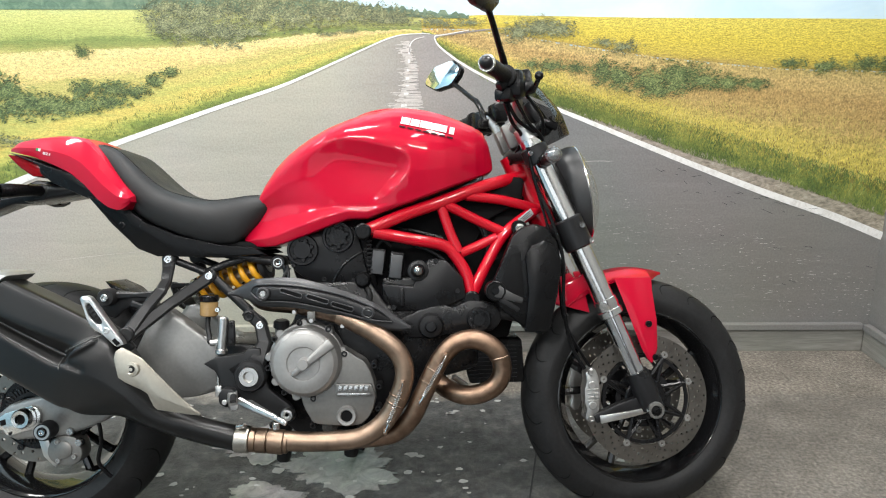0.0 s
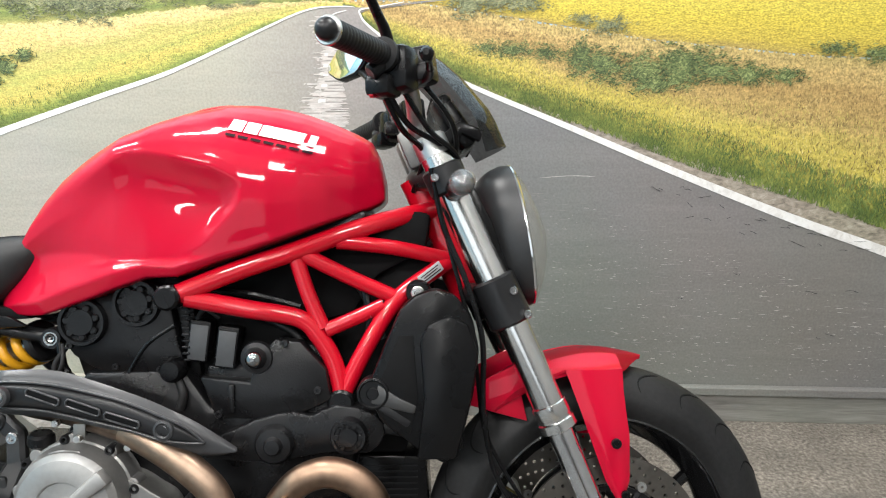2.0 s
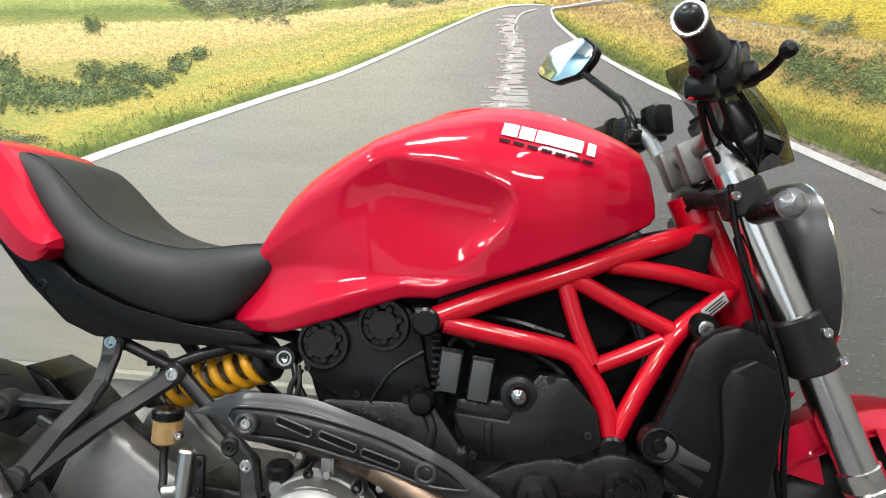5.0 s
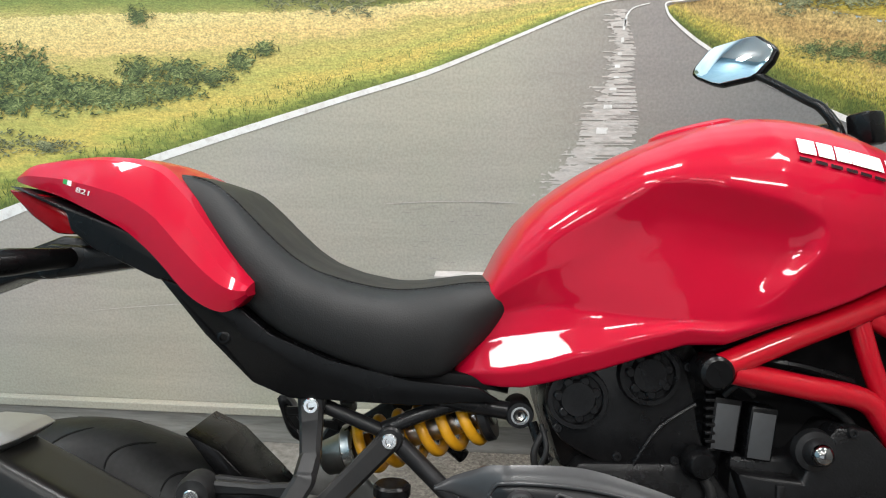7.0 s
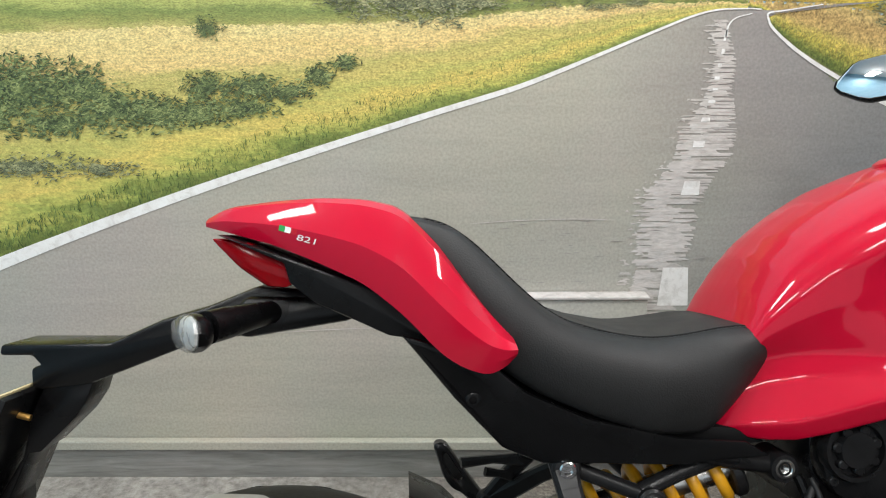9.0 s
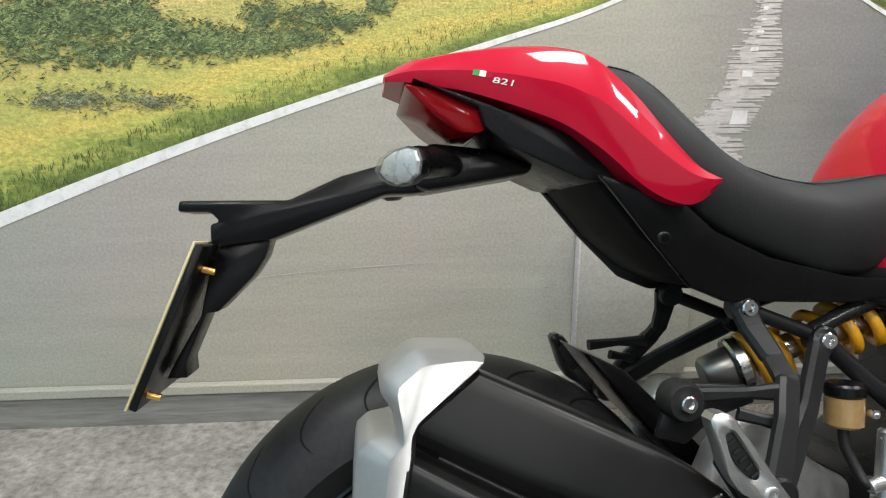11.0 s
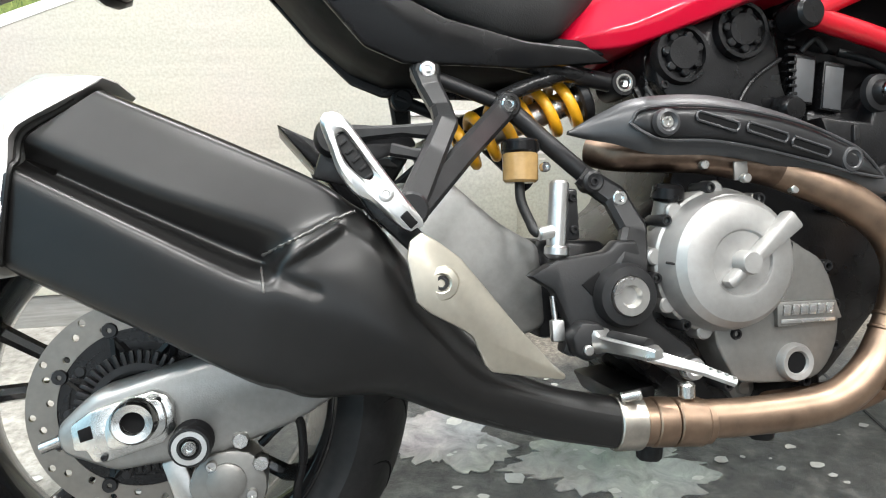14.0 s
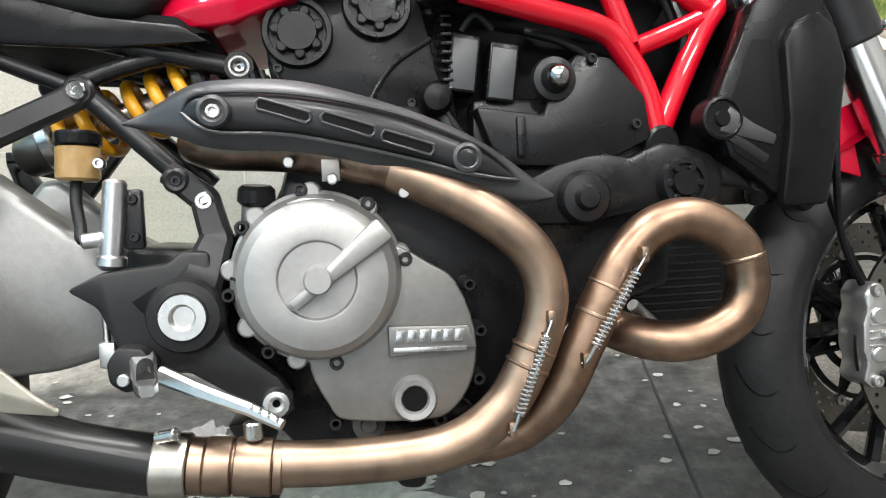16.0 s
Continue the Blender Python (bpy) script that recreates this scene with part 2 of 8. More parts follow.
def turned(p0, p1, rows, n=24):
    """A turned bar: rows of (share of the way, radius)."""
    p0, p1 = Vector(p0), Vector(p1)
    d = (p1 - p0).normalized()
    s = d.orthogonal().normalized()
    u = d.cross(s)
    bm = bmesh.new()
    rings(bm, [[p0 + (p1 - p0) * h + (s * math.cos(a) + u * math.sin(a)) * r for a in np.linspace(0, 2 * math.pi, n, endpoint=False)] for h, r in rows])
    return bm


# ---- the room ----
def slab(name, lo, hi, material, label, bevel=0.0):
    c = [(a + b) / 2 for a, b in zip(lo, hi)]
    ob = finish(name, box(c, [b - a for a, b in zip(lo, hi)], bevel), material, smooth=False)
    return tagged(ob, label, name.split("_")[0], kind="structure")


def print_mat(name, stops, scale, detail=8, rough=0.55, big=(1.2, 0.16), tint=(0.5, 0.5, 0.5), distort=0.6):
    """Printed wallpaper: a ramp over stretched noise, shifted by a slower noise."""
    m = bpy.data.materials.new(name)
    m.use_nodes = True
    nt = m.node_tree
    b = nt.nodes["Principled BSDF"]
    tc = nt.nodes.new("ShaderNodeTexCoord")
    mp = nt.nodes.new("ShaderNodeMapping")
    mp.inputs["Scale"].default_value = scale
    n1 = nt.nodes.new("ShaderNodeTexNoise")
    n1.inputs["Scale"].default_value, n1.inputs["Detail"].default_value, n1.inputs["Roughness"].default_value = 1, detail, 0.68
    n1.inputs["Distortion"].default_value = distort
    n2 = nt.nodes.new("ShaderNodeTexNoise")
    n2.inputs["Scale"].default_value, n2.inputs["Detail"].default_value = big[0], 3
    ramp = nt.nodes.new("ShaderNodeValToRGB")
    while len(ramp.color_ramp.elements) < len(stops):
        ramp.color_ramp.elements.new(0.5)
    for e, (p, c) in zip(ramp.color_ramp.elements, stops):
        e.position, e.color = p, (*c, 1)
    mix = nt.nodes.new("ShaderNodeMix")
    mix.data_type, mix.blend_type = "RGBA", "OVERLAY"
    mix.inputs["Factor"].default_value = big[1]
    nt.links.new(tc.outputs["Object"], mp.inputs[0])
    nt.links.new(mp.outputs[0], n1.inputs["Vector"])
    nt.links.new(tc.outputs["Object"], n2.inputs["Vector"])
    nt.links.new(n1.outputs[0], ramp.inputs[0])
    nt.links.new(ramp.outputs[0], mix.inputs["A"])
    nt.links.new(n2.outputs[1], mix.inputs["B"])
    hs = nt.nodes.new("ShaderNodeHueSaturation")
    hs.inputs["Saturation"].default_value = 0.86
    nt.links.new(mix.outputs["Result"], hs.inputs["Color"])
    nt.links.new(hs.outputs[0], b.inputs["Base Color"])
    b.inputs["Roughness"].default_value = rough
    return m


def scatter_mat(name, stops, clump=0.32, grain=7, own=0.72):
    """Printed leaves and blades, each in a shade of its own."""
    m = bpy.data.materials.new(name)
    m.use_nodes = True
    nt = m.node_tree
    b = nt.nodes["Principled BSDF"]
    g = nt.nodes.new("ShaderNodeNewGeometry")
    ramp = nt.nodes.new("ShaderNodeValToRGB")
    while len(ramp.color_ramp.elements) < len(stops):
        ramp.color_ramp.elements.new(0.5)
    for e, (p, c) in zip(ramp.color_ramp.elements, stops):
        e.position, e.color = p, (*c, 1)
    tc = nt.nodes.new("ShaderNodeTexCoord")
    nz = nt.nodes.new("ShaderNodeTexNoise")
    nz.inputs["Scale"].default_value, nz.inputs["Detail"].default_value = grain, 3
    nt.links.new(tc.outputs["Object"], nz.inputs["Vector"])
    patch = nt.nodes.new("ShaderNodeMapRange")
    patch.inputs[1].default_value, patch.inputs[2].default_value, patch.inputs[3].default_value, patch.inputs[4].default_value = 0.34, 0.66, -clump, clump
    nt.links.new(nz.outputs[0], patch.inputs[0])
    add = nt.nodes.new("ShaderNodeMath")
    add.operation = "MULTIPLY_ADD"
    add.inputs[1].default_value = own
    nt.links.new(g.outputs["Random Per Island"], add.inputs[0])
    nt.links.new(patch.outputs[0], add.inputs[2])
    sh = nt.nodes.new("ShaderNodeMath")
    sh.operation = "ADD"
    sh.inputs[1].default_value = 0.5 - own / 2
    nt.links.new(add.outputs[0], sh.inputs[0])
    nt.links.new(sh.outputs[0], ramp.inputs[0])
    nt.links.new(ramp.outputs[0], b.inputs["Base Color"])
    b.inputs["Roughness"].default_value = 0.55
    return m


def field_mat(name, bands, wob=0.16, grain=(0.55, 1.30), tall=1.0, mottle=0.5):
    """A printed field seen in perspective: colours in bands from the roadside to the far edge, broken up by clumps, with grain that grows finer with distance."""
    m = bpy.data.materials.new(name)
    m.use_nodes = True
    nt = m.node_tree
    b = nt.nodes["Principled BSDF"]

    def node(kind, **values):
        n = nt.nodes.new(kind)
        for k, v in values.items():
            n.inputs[k].default_value = v
        return n

    def math_of(op, a, c, e=None):
        n = nt.nodes.new("ShaderNodeMath")
        n.operation = op
        for i, v in enumerate((a, c, e)):
            if v is None:
                continue
            if isinstance(v, (int, float)):
                n.inputs[i].default_value = v
            else:
                nt.links.new(v, n.inputs[i])
        return n.outputs[0]

    uv = nt.nodes.new("ShaderNodeUVMap")
    uv.uv_map = "field"
    cut = nt.nodes.new("ShaderNodeSeparateXYZ")
    nt.links.new(uv.outputs[0], cut.inputs[0])
    tc = nt.nodes.new("ShaderNodeTexCoord")
    sep = nt.nodes.new("ShaderNodeSeparateXYZ")
    nt.links.new(tc.outputs["Object"], sep.inputs[0])
    far = node("ShaderNodeMapRange", **{"From Min": 0.55, "From Max": 1.12})
    nt.links.new(sep.outputs[2], far.inputs[0])

    def grain_at(sx, sz, detail, rough=0.6, dist=0.3):
        cb = nt.nodes.new("ShaderNodeCombineXYZ")
        nt.links.new(math_of("MULTIPLY", sep.outputs[0], sx), cb.inputs[0])
        nt.links.new(math_of("MULTIPLY", sep.outputs[2], sz), cb.inputs[1])
        n = node("ShaderNodeTexNoise", Scale=1.0, Detail=detail, Roughness=rough, Distortion=dist)
        nt.links.new(cb.outputs[0], n.inputs["Vector"])
        return n.outputs[0]

    def near_far(sx, sz, detail):
        mx = nt.nodes.new("ShaderNodeMix")
        nt.links.new(far.outputs[0], mx.inputs["Factor"])
        nt.links.new(grain_at(sx, sz, detail), mx.inputs["A"])
        nt.links.new(grain_at(sx * 2.1, sz * 2.3, detail), mx.inputs["B"])
        return mx.outputs["Result"]

    clump, fine, tuft = grain_at(4.5, 20.0, 5, 0.68), near_far(80.0, 105.0 / tall, 2), near_far(24.0, 55.0 / tall, 3)
    where = math_of("MULTIPLY_ADD", math_of("SUBTRACT", clump, 0.5), wob * 3.6, cut.outputs[1])
    where = math_of("MULTIPLY_ADD", math_of("SUBTRACT", tuft, 0.5), wob * mottle, where)
    ramp = nt.nodes.new("ShaderNodeValToRGB")
    while len(ramp.color_ramp.elements) < len(bands):
        ramp.color_ramp.elements.new(0.5)
    for e, (p, c) in zip(ramp.color_ramp.elements, bands):
        e.position, e.color = p, (*c, 1)
    nt.links.new(where, ramp.inputs[0])
    both = math_of("MULTIPLY_ADD", fine, 0.62, math_of("MULTIPLY", tuft, 0.38))
    mr = node("ShaderNodeMapRange", **{"From Min": 0.37, "From Max": 0.63, "To Min": grain[0], "To Max": grain[1]})
    nt.links.new(both, mr.inputs[0])
    sc = nt.nodes.new("ShaderNodeVectorMath")
    sc.operation = "SCALE"
    nt.links.new(ramp.outputs[0], sc.inputs[0])
    nt.links.new(mr.outputs[0], sc.inputs["Scale"])
    nt.links.new(sc.outputs[0], b.inputs["Base Color"])
    b.inputs["Roughness"].default_value = 0.55
    return m


MEADOW = field_mat("print_meadow", [(0.0, (0.17, 0.22, 0.055)), (0.10, (0.27, 0.33, 0.075)), (0.19, (0.52, 0.50, 0.12)), (0.30, (0.68, 0.54, 0.14)), (0.42, (0.50, 0.48, 0.13)), (0.55, (0.60, 0.50, 0.15)), (0.68, (0.50, 0.45, 0.14)), (0.80, (0.74, 0.55, 0.22)), (1.0, (0.72, 0.60, 0.26))], 0.13)
FAR_GREEN = field_mat("print_far_field", [(0.0, (0.58, 0.46, 0.17)), (0.12, (0.48, 0.43, 0.145)), (0.22, (0.29, 0.31, 0.085)), (0.34, (0.21, 0.265, 0.072)), (0.44, (0.39, 0.42, 0.125)), (0.60, (0.46, 0.48, 0.15)), (0.85, (0.53, 0.53, 0.18)), (1.0, (0.51, 0.53, 0.20))], 0.13, (0.58, 1.28), 0.6)
FAR_TREES = print_mat("print_far_trees", [(0.3, (0.05, 0.10, 0.06)), (0.5, (0.11, 0.19, 0.11)), (0.7, (0.22, 0.30, 0.17))], (26, 26, 34))
RAPE = field_mat("print_rapeseed", [(0.0, (0.46, 0.34, 0.09)), (0.12, (0.60, 0.46, 0.075)), (0.5, (0.68, 0.54, 0.075)), (1.0, (0.72, 0.60, 0.11))], 0.10, (0.42, 1.22), 0.8, 0.8)
DRY = field_mat("print_dry_grass", [(0.0, (0.36, 0.32, 0.26)), (0.035, (0.28, 0.25, 0.15)), (0.07, (0.11, 0.145, 0.035)), (0.17, (0.20, 0.24, 0.05)), (0.25, (0.42, 0.39, 0.08)), (0.36, (0.60, 0.50, 0.10)), (0.48, (0.64, 0.52, 0.12)), (0.60, (0.56, 0.40, 0.145)), (0.78, (0.48, 0.32, 0.12)), (0.9, (0.58, 0.42, 0.165)), (1.0, (0.52, 0.40, 0.15))], 0.07, (0.38, 1.42), 1.7)
GRAVEL = print_mat("print_gravel_shoulder", [(0.3, (0.12, 0.11, 0.08)), (0.5, (0.32, 0.28, 0.21)), (0.7, (0.5, 0.45, 0.36))], (40, 40, 80))
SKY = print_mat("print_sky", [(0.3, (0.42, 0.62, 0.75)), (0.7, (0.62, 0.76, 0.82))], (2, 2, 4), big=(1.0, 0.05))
# sky blue of the unseen west wall, added for the mirror to reflect
WEST = print_mat("reflected_sky_blue", [(0.3, (0.17, 0.38, 0.52)), (0.7, (0.26, 0.47, 0.60))], (2, 2, 4), big=(1.0, 0.05))
LINE = print_mat("print_road_line", [(0.3, (0.62, 0.6, 0.56)), (0.5, (0.8, 0.79, 0.76)), (0.7, (0.86, 0.86, 0.84))], (40, 40, 40), big=(1.0, 0.05))
# worn asphalt of the mural, also used for lit edges of the casing
WORN_LIT = print_mat("print_worn_and_lit_asphalt", [(0.3, (0.42, 0.385, 0.35)), (0.5, (0.56, 0.52, 0.48)), (0.7, (0.67, 0.63, 0.59))], (30, 30, 120), big=(1.0, 0.1))
STREAK = print_mat("print_asphalt_streaks", [(0.3, (0.22, 0.215, 0.2)), (0.5, (0.29, 0.28, 0.26)), (0.7, (0.36, 0.34, 0.32))], (30, 30, 120), big=(1.0, 0.1))
CRACK = mat("print_crack", (0.03, 0.03, 0.032), 0.6)
LEAF = scatter_mat("print_leaves", [(0.0, (0.022, 0.034, 0.013)), (0.35, (0.068, 0.098, 0.034)), (0.7, (0.16, 0.205, 0.068)), (1.0, (0.36, 0.40, 0.15))], 0.14, 30, 0.9)
LEAFP = scatter_mat("print_pale_leaves", [(0.0, (0.045, 0.055, 0.030)), (0.35, (0.115, 0.13, 0.065)), (0.7, (0.23, 0.245, 0.12)), (1.0, (0.44, 0.44, 0.22))], 0.16, 26, 0.9)
BLADE = scatter_mat("print_blades", [(0.0, (0.38, 0.37, 0.09)), (0.3, (0.53, 0.47, 0.12)), (0.6, (0.66, 0.55, 0.16)), (0.85, (0.74, 0.62, 0.2)), (1.0, (0.8, 0.71, 0.34))], 0.17)
BLADET = scatter_mat("print_tan_blades", [(0.0, (0.30, 0.22, 0.075)), (0.35, (0.47, 0.33, 0.115)), (0.7, (0.60, 0.43, 0.16)), (1.0, (0.74, 0.57, 0.25))], 0.2)
BLADEG = scatter_mat("print_green_blades", [(0.0, (0.045, 0.075, 0.02)), (0.4, (0.115, 0.17, 0.04)), (0.75, (0.25, 0.29, 0.07)), (1.0, (0.46, 0.45, 0.12))], 0.22, 12, 0.55)
BLADED = scatter_mat("print_dark_blades", [(0.0, (0.07, 0.058, 0.02)), (0.5, (0.16, 0.12, 0.04)), (1.0, (0.30, 0.22, 0.075))], 0.2, 12, 0.7)
BLADEY = scatter_mat("print_rape_flowers", [(0.0, (0.22, 0.17, 0.02)), (0.25, (0.66, 0.50, 0.06)), (0.7, (0.86, 0.70, 0.13)), (1.0, (0.93, 0.82, 0.34))], 0.12, 12, 0.9)


def road_mat():
    """Printed asphalt: pale on the sunny lane, darker to the right, with fine streaks."""
    m = print_mat("print_asphalt", [(0.25, (0.228, 0.226, 0.212)), (0.5, (0.25, 0.247, 0.231)), (0.75, (0.272, 0.268, 0.250))], (2.5, 2.5, 26), big=(1.1, 0.15))
    nt = m.node_tree
    b = nt.nodes["Principled BSDF"]
    src = b.inputs["Base Color"].links[0].from_socket
    tc = nt.nodes["Texture Coordinate"]
    sep = nt.nodes.new("ShaderNodeSeparateXYZ")
    nt.links.new(tc.outputs["Object"], sep.inputs[0])
    ramp = nt.nodes.new("ShaderNodeValToRGB")
    for _ in range(3):
        ramp.color_ramp.elements.new(0.5)
    for e, (p, c) in zip(ramp.color_ramp.elements, [(0.0, (0.8, 0.8, 0.8)), (0.40, (1.0, 0.975, 0.87)), (0.62, (1.0, 0.975, 0.87)), (0.75, (0.54, 0.555, 0.575)), (1.0, (0.46, 0.46, 0.465))]):
        e.position, e.color = p, (*c, 1)
    mr = nt.nodes.new("ShaderNodeMapRange")
    mr.inputs[1].default_value, mr.inputs[2].default_value = -2.6, 1.8
    nz = nt.nodes.new("ShaderNodeTexNoise")
    nz.inputs["Scale"].default_value = 1.3
    nt.links.new(tc.outputs["Object"], nz.inputs["Vector"])
    ad = nt.nodes.new("ShaderNodeMath")
    ad.operation = "MULTIPLY_ADD"
    ad.inputs[1].default_value = 0.5
    nt.links.new(nz.outputs[0], ad.inputs[0])
    nt.links.new(sep.outputs[0], ad.inputs[2])
    nt.links.new(ad.outputs[0], mr.inputs[0])
    nt.links.new(mr.outputs[0], ramp.inputs[0])
    mul = nt.nodes.new("ShaderNodeMix")
    mul.data_type, mul.blend_type = "RGBA", "MULTIPLY"
    mul.inputs["Factor"].default_value = 1
    nt.links.new(src, mul.inputs["A"])
    nt.links.new(ramp.outputs[0], mul.inputs["B"])
    sp = nt.nodes.new("ShaderNodeTexNoise")
    sp.inputs["Scale"].default_value, sp.inputs["Detail"].default_value = 150, 2
    nt.links.new(tc.outputs["Object"], sp.inputs["Vector"])
    spr = nt.nodes.new("ShaderNodeMapRange")
    spr.inputs[1].default_value, spr.inputs[2].default_value, spr.inputs[3].default_value, spr.inputs[4].default_value = 0.3, 0.75, 0.88, 1.13
    nt.links.new(sp.outputs[0], spr.inputs[0])
    sc = nt.nodes.new("ShaderNodeVectorMath")
    sc.operation = "SCALE"
    br = nt.nodes.new("ShaderNodeVectorMath")
    br.operation = "SCALE"
    br.inputs["Scale"].default_value = 1.65
    nt.links.new(mul.outputs["Result"], br.inputs[0])
    nt.links.new(br.outputs[0], sc.inputs[0])
    nt.links.new(spr.outputs[0], sc.inputs["Scale"])
    nt.links.new(sc.outputs[0], b.inputs["Base Color"])
    b.inputs["Roughness"].default_value = 0.42
    return m


ASPHALT = road_mat()
SKIRT = print_mat("print_dark_asphalt", [(0.3, (0.16, 0.152, 0.138)), (0.5, (0.235, 0.225, 0.205)), (0.7, (0.31, 0.30, 0.275))], (6, 6, 70), big=(1.6, 0.08))
PLASTER = mat("dark_grey_plaster", (0.075, 0.075, 0.078), 0.7, var=0.05, scale=2)
CEILM = mat("ceiling_paint", (0.62, 0.62, 0.61), 0.8, var=0.04, scale=2)


def floor_mat():
    m = bpy.data.materials.new("worn_painted_concrete")
    m.use_nodes = True
    nt = m.node_tree
    b = nt.nodes["Principled BSDF"]
    tc = nt.nodes.new("ShaderNodeTexCoord")
    sep = nt.nodes.new("ShaderNodeSeparateXYZ")
    nt.links.new(tc.outputs["Object"], sep.inputs[0])

    def noise_at(scale, detail=6, rough=0.6):
        n = nt.nodes.new("ShaderNodeTexNoise")
        n.inputs["Scale"].default_value, n.inputs["Detail"].default_value, n.inputs["Roughness"].default_value = scale, detail, rough
        nt.links.new(tc.outputs["Object"], n.inputs["Vector"])
        return n.outputs[0]

    def ramp_of(src, stops):
        r = nt.nodes.new("ShaderNodeValToRGB")
        while len(r.color_ramp.elements) < len(stops):
            r.color_ramp.elements.new(0.5)
        for e, (p, c) in zip(r.color_ramp.elements, stops):
            e.position, e.color = p, (*c, 1)
        nt.links.new(src, r.inputs[0])
        return r.outputs[0]

    tan = ramp_of(noise_at(95, 4, 0.72), [(0.32, (0.065, 0.056, 0.047)), (0.5, (0.185, 0.163, 0.136)), (0.70, (0.37, 0.335, 0.285))])
    pale = ramp_of(noise_at(40, 5, 0.7), [(0.34, (0.19, 0.176, 0.155)), (0.5, (0.31, 0.29, 0.262)), (0.68, (0.43, 0.405, 0.37))])
    dark = ramp_of(noise_at(24, 6, 0.72), [(0.34, (0.026, 0.027, 0.028)), (0.52, (0.075, 0.075, 0.073)), (0.70, (0.165, 0.16, 0.148))])
    # the dark paint ends short of the wall and of the right-hand side
    wob = noise_at(3.0, 5)
    ym = nt.nodes.new("ShaderNodeMath")
    ym.operation = "MULTIPLY_ADD"
    ym.inputs[1].default_value = 0.35
    nt.links.new(wob, ym.inputs[0])
    nt.links.new(sep.outputs[1], ym.inputs[2])
    my = nt.nodes.new("ShaderNodeMapRange")
    my.inputs[1].default_value, my.inputs[2].default_value, my.inputs[3].default_value, my.inputs[4].default_value = 2.36, 2.42, 1.0, 0.0
    nt.links.new(ym.outputs[0], my.inputs[0])
    xm = nt.nodes.new("ShaderNodeMath")
    xm.operation = "MULTIPLY_ADD"
    xm.inputs[1].default_value = 0.3
    nt.links.new(wob, xm.inputs[0])
    nt.links.new(sep.outputs[0], xm.inputs[2])
    mx = nt.nodes.new("ShaderNodeMapRange")
    mx.inputs[1].default_value, mx.inputs[2].default_value, mx.inputs[3].default_value, mx.inputs[4].default_value = 0.75, 0.95, 1.0, 0.35
    nt.links.new(xm.outputs[0], mx.inputs[0])
    ml = nt.nodes.new("ShaderNodeMapRange")
    ml.inputs[1].default_value, ml.inputs[2].default_value = -0.95, -0.75
    nt.links.new(xm.outputs[0], ml.inputs[0])
    mm = nt.nodes.new("ShaderNodeMath")
    mm.operation = "MULTIPLY"
    nt.links.new(my.outputs[0], mm.inputs[0])
    nt.links.new(mx.outputs[0], mm.inputs[1])
    m2 = nt.nodes.new("ShaderNodeMath")
    m2.operation = "MULTIPLY"
    nt.links.new(mm.outputs[0], m2.inputs[0])
    nt.links.new(ml.outputs[0], m2.inputs[1])
    mix = nt.nodes.new("ShaderNodeMix")
    mix.data_type = "RGBA"
    nt.links.new(m2.outputs[0], mix.inputs["Factor"])
    side = nt.nodes.new("ShaderNodeMapRange")
    side.inputs[1].default_value, side.inputs[2].default_value, side.inputs[3].default_value, side.inputs[4].default_value = -0.9, -0.3, 1.0, 0.0
    nt.links.new(sep.outputs[0], side.inputs[0])
    bare = nt.nodes.new("ShaderNodeMix")
    bare.data_type = "RGBA"
    nt.links.new(side.outputs[0], bare.inputs["Factor"])
    nt.links.new(tan, bare.inputs["A"])
    nt.links.new(pale, bare.inputs["B"])
    nt.links.new(bare.outputs["Result"], mix.inputs["A"])
    nt.links.new(dark, mix.inputs["B"])
    # stains and scuffs at arm's length
    stain = nt.nodes.new("ShaderNodeMapRange")
    stain.inputs[1].default_value, stain.inputs[2].default_value, stain.inputs[3].default_value, stain.inputs[4].default_value = 0.36, 0.64, 0.74, 1.16
    nt.links.new(noise_at(5.5, 5, 0.65), stain.inputs[0])
    worn = nt.nodes.new("ShaderNodeVectorMath")
    worn.operation = "SCALE"
    nt.links.new(mix.outputs["Result"], worn.inputs[0])
    nt.links.new(stain.outputs[0], worn.inputs["Scale"])
    nt.links.new(worn.outputs[0], b.inputs["Base Color"])
    rr = nt.nodes.new("ShaderNodeMapRange")
    rr.inputs[3].default_value, rr.inputs[4].default_value = 0.62, 0.36
    nt.links.new(m2.outputs[0], rr.inputs[0])
    nt.links.new(rr.outputs[0], b.inputs["Roughness"])
    bp = nt.nodes.new("ShaderNodeBump")
    bp.inputs["Strength"].default_value, bp.inputs["Distance"].default_value = 0.7, 0.004
    nt.links.new(noise_at(70, 8, 0.75), bp.inputs["Height"])
    nt.links.new(bp.outputs[0], b.inputs["Normal"])
    return m


FLOOR = floor_mat()
slab("floor", (WALL_L, BACK_Y, -0.1), (WALL_R, WALL_Y, 0), FLOOR, "worn dark grey painted concrete floor, tan near the wall")
slab("ceiling", (WALL_L - 0.1, BACK_Y - 0.1, CEIL), (WALL_R + 0.1, WALL_Y + 0.1, CEIL + 0.1), CEILM, "plain pale ceiling with light panels")
slab("wall_west", (WALL_L - 0.1, BACK_Y - 0.1, -0.1), (WALL_L, WALL_Y + 0.1, CEIL), WEST, "unseen side wall in sky blue for the mirror's reflection")
ws = bmesh.new()
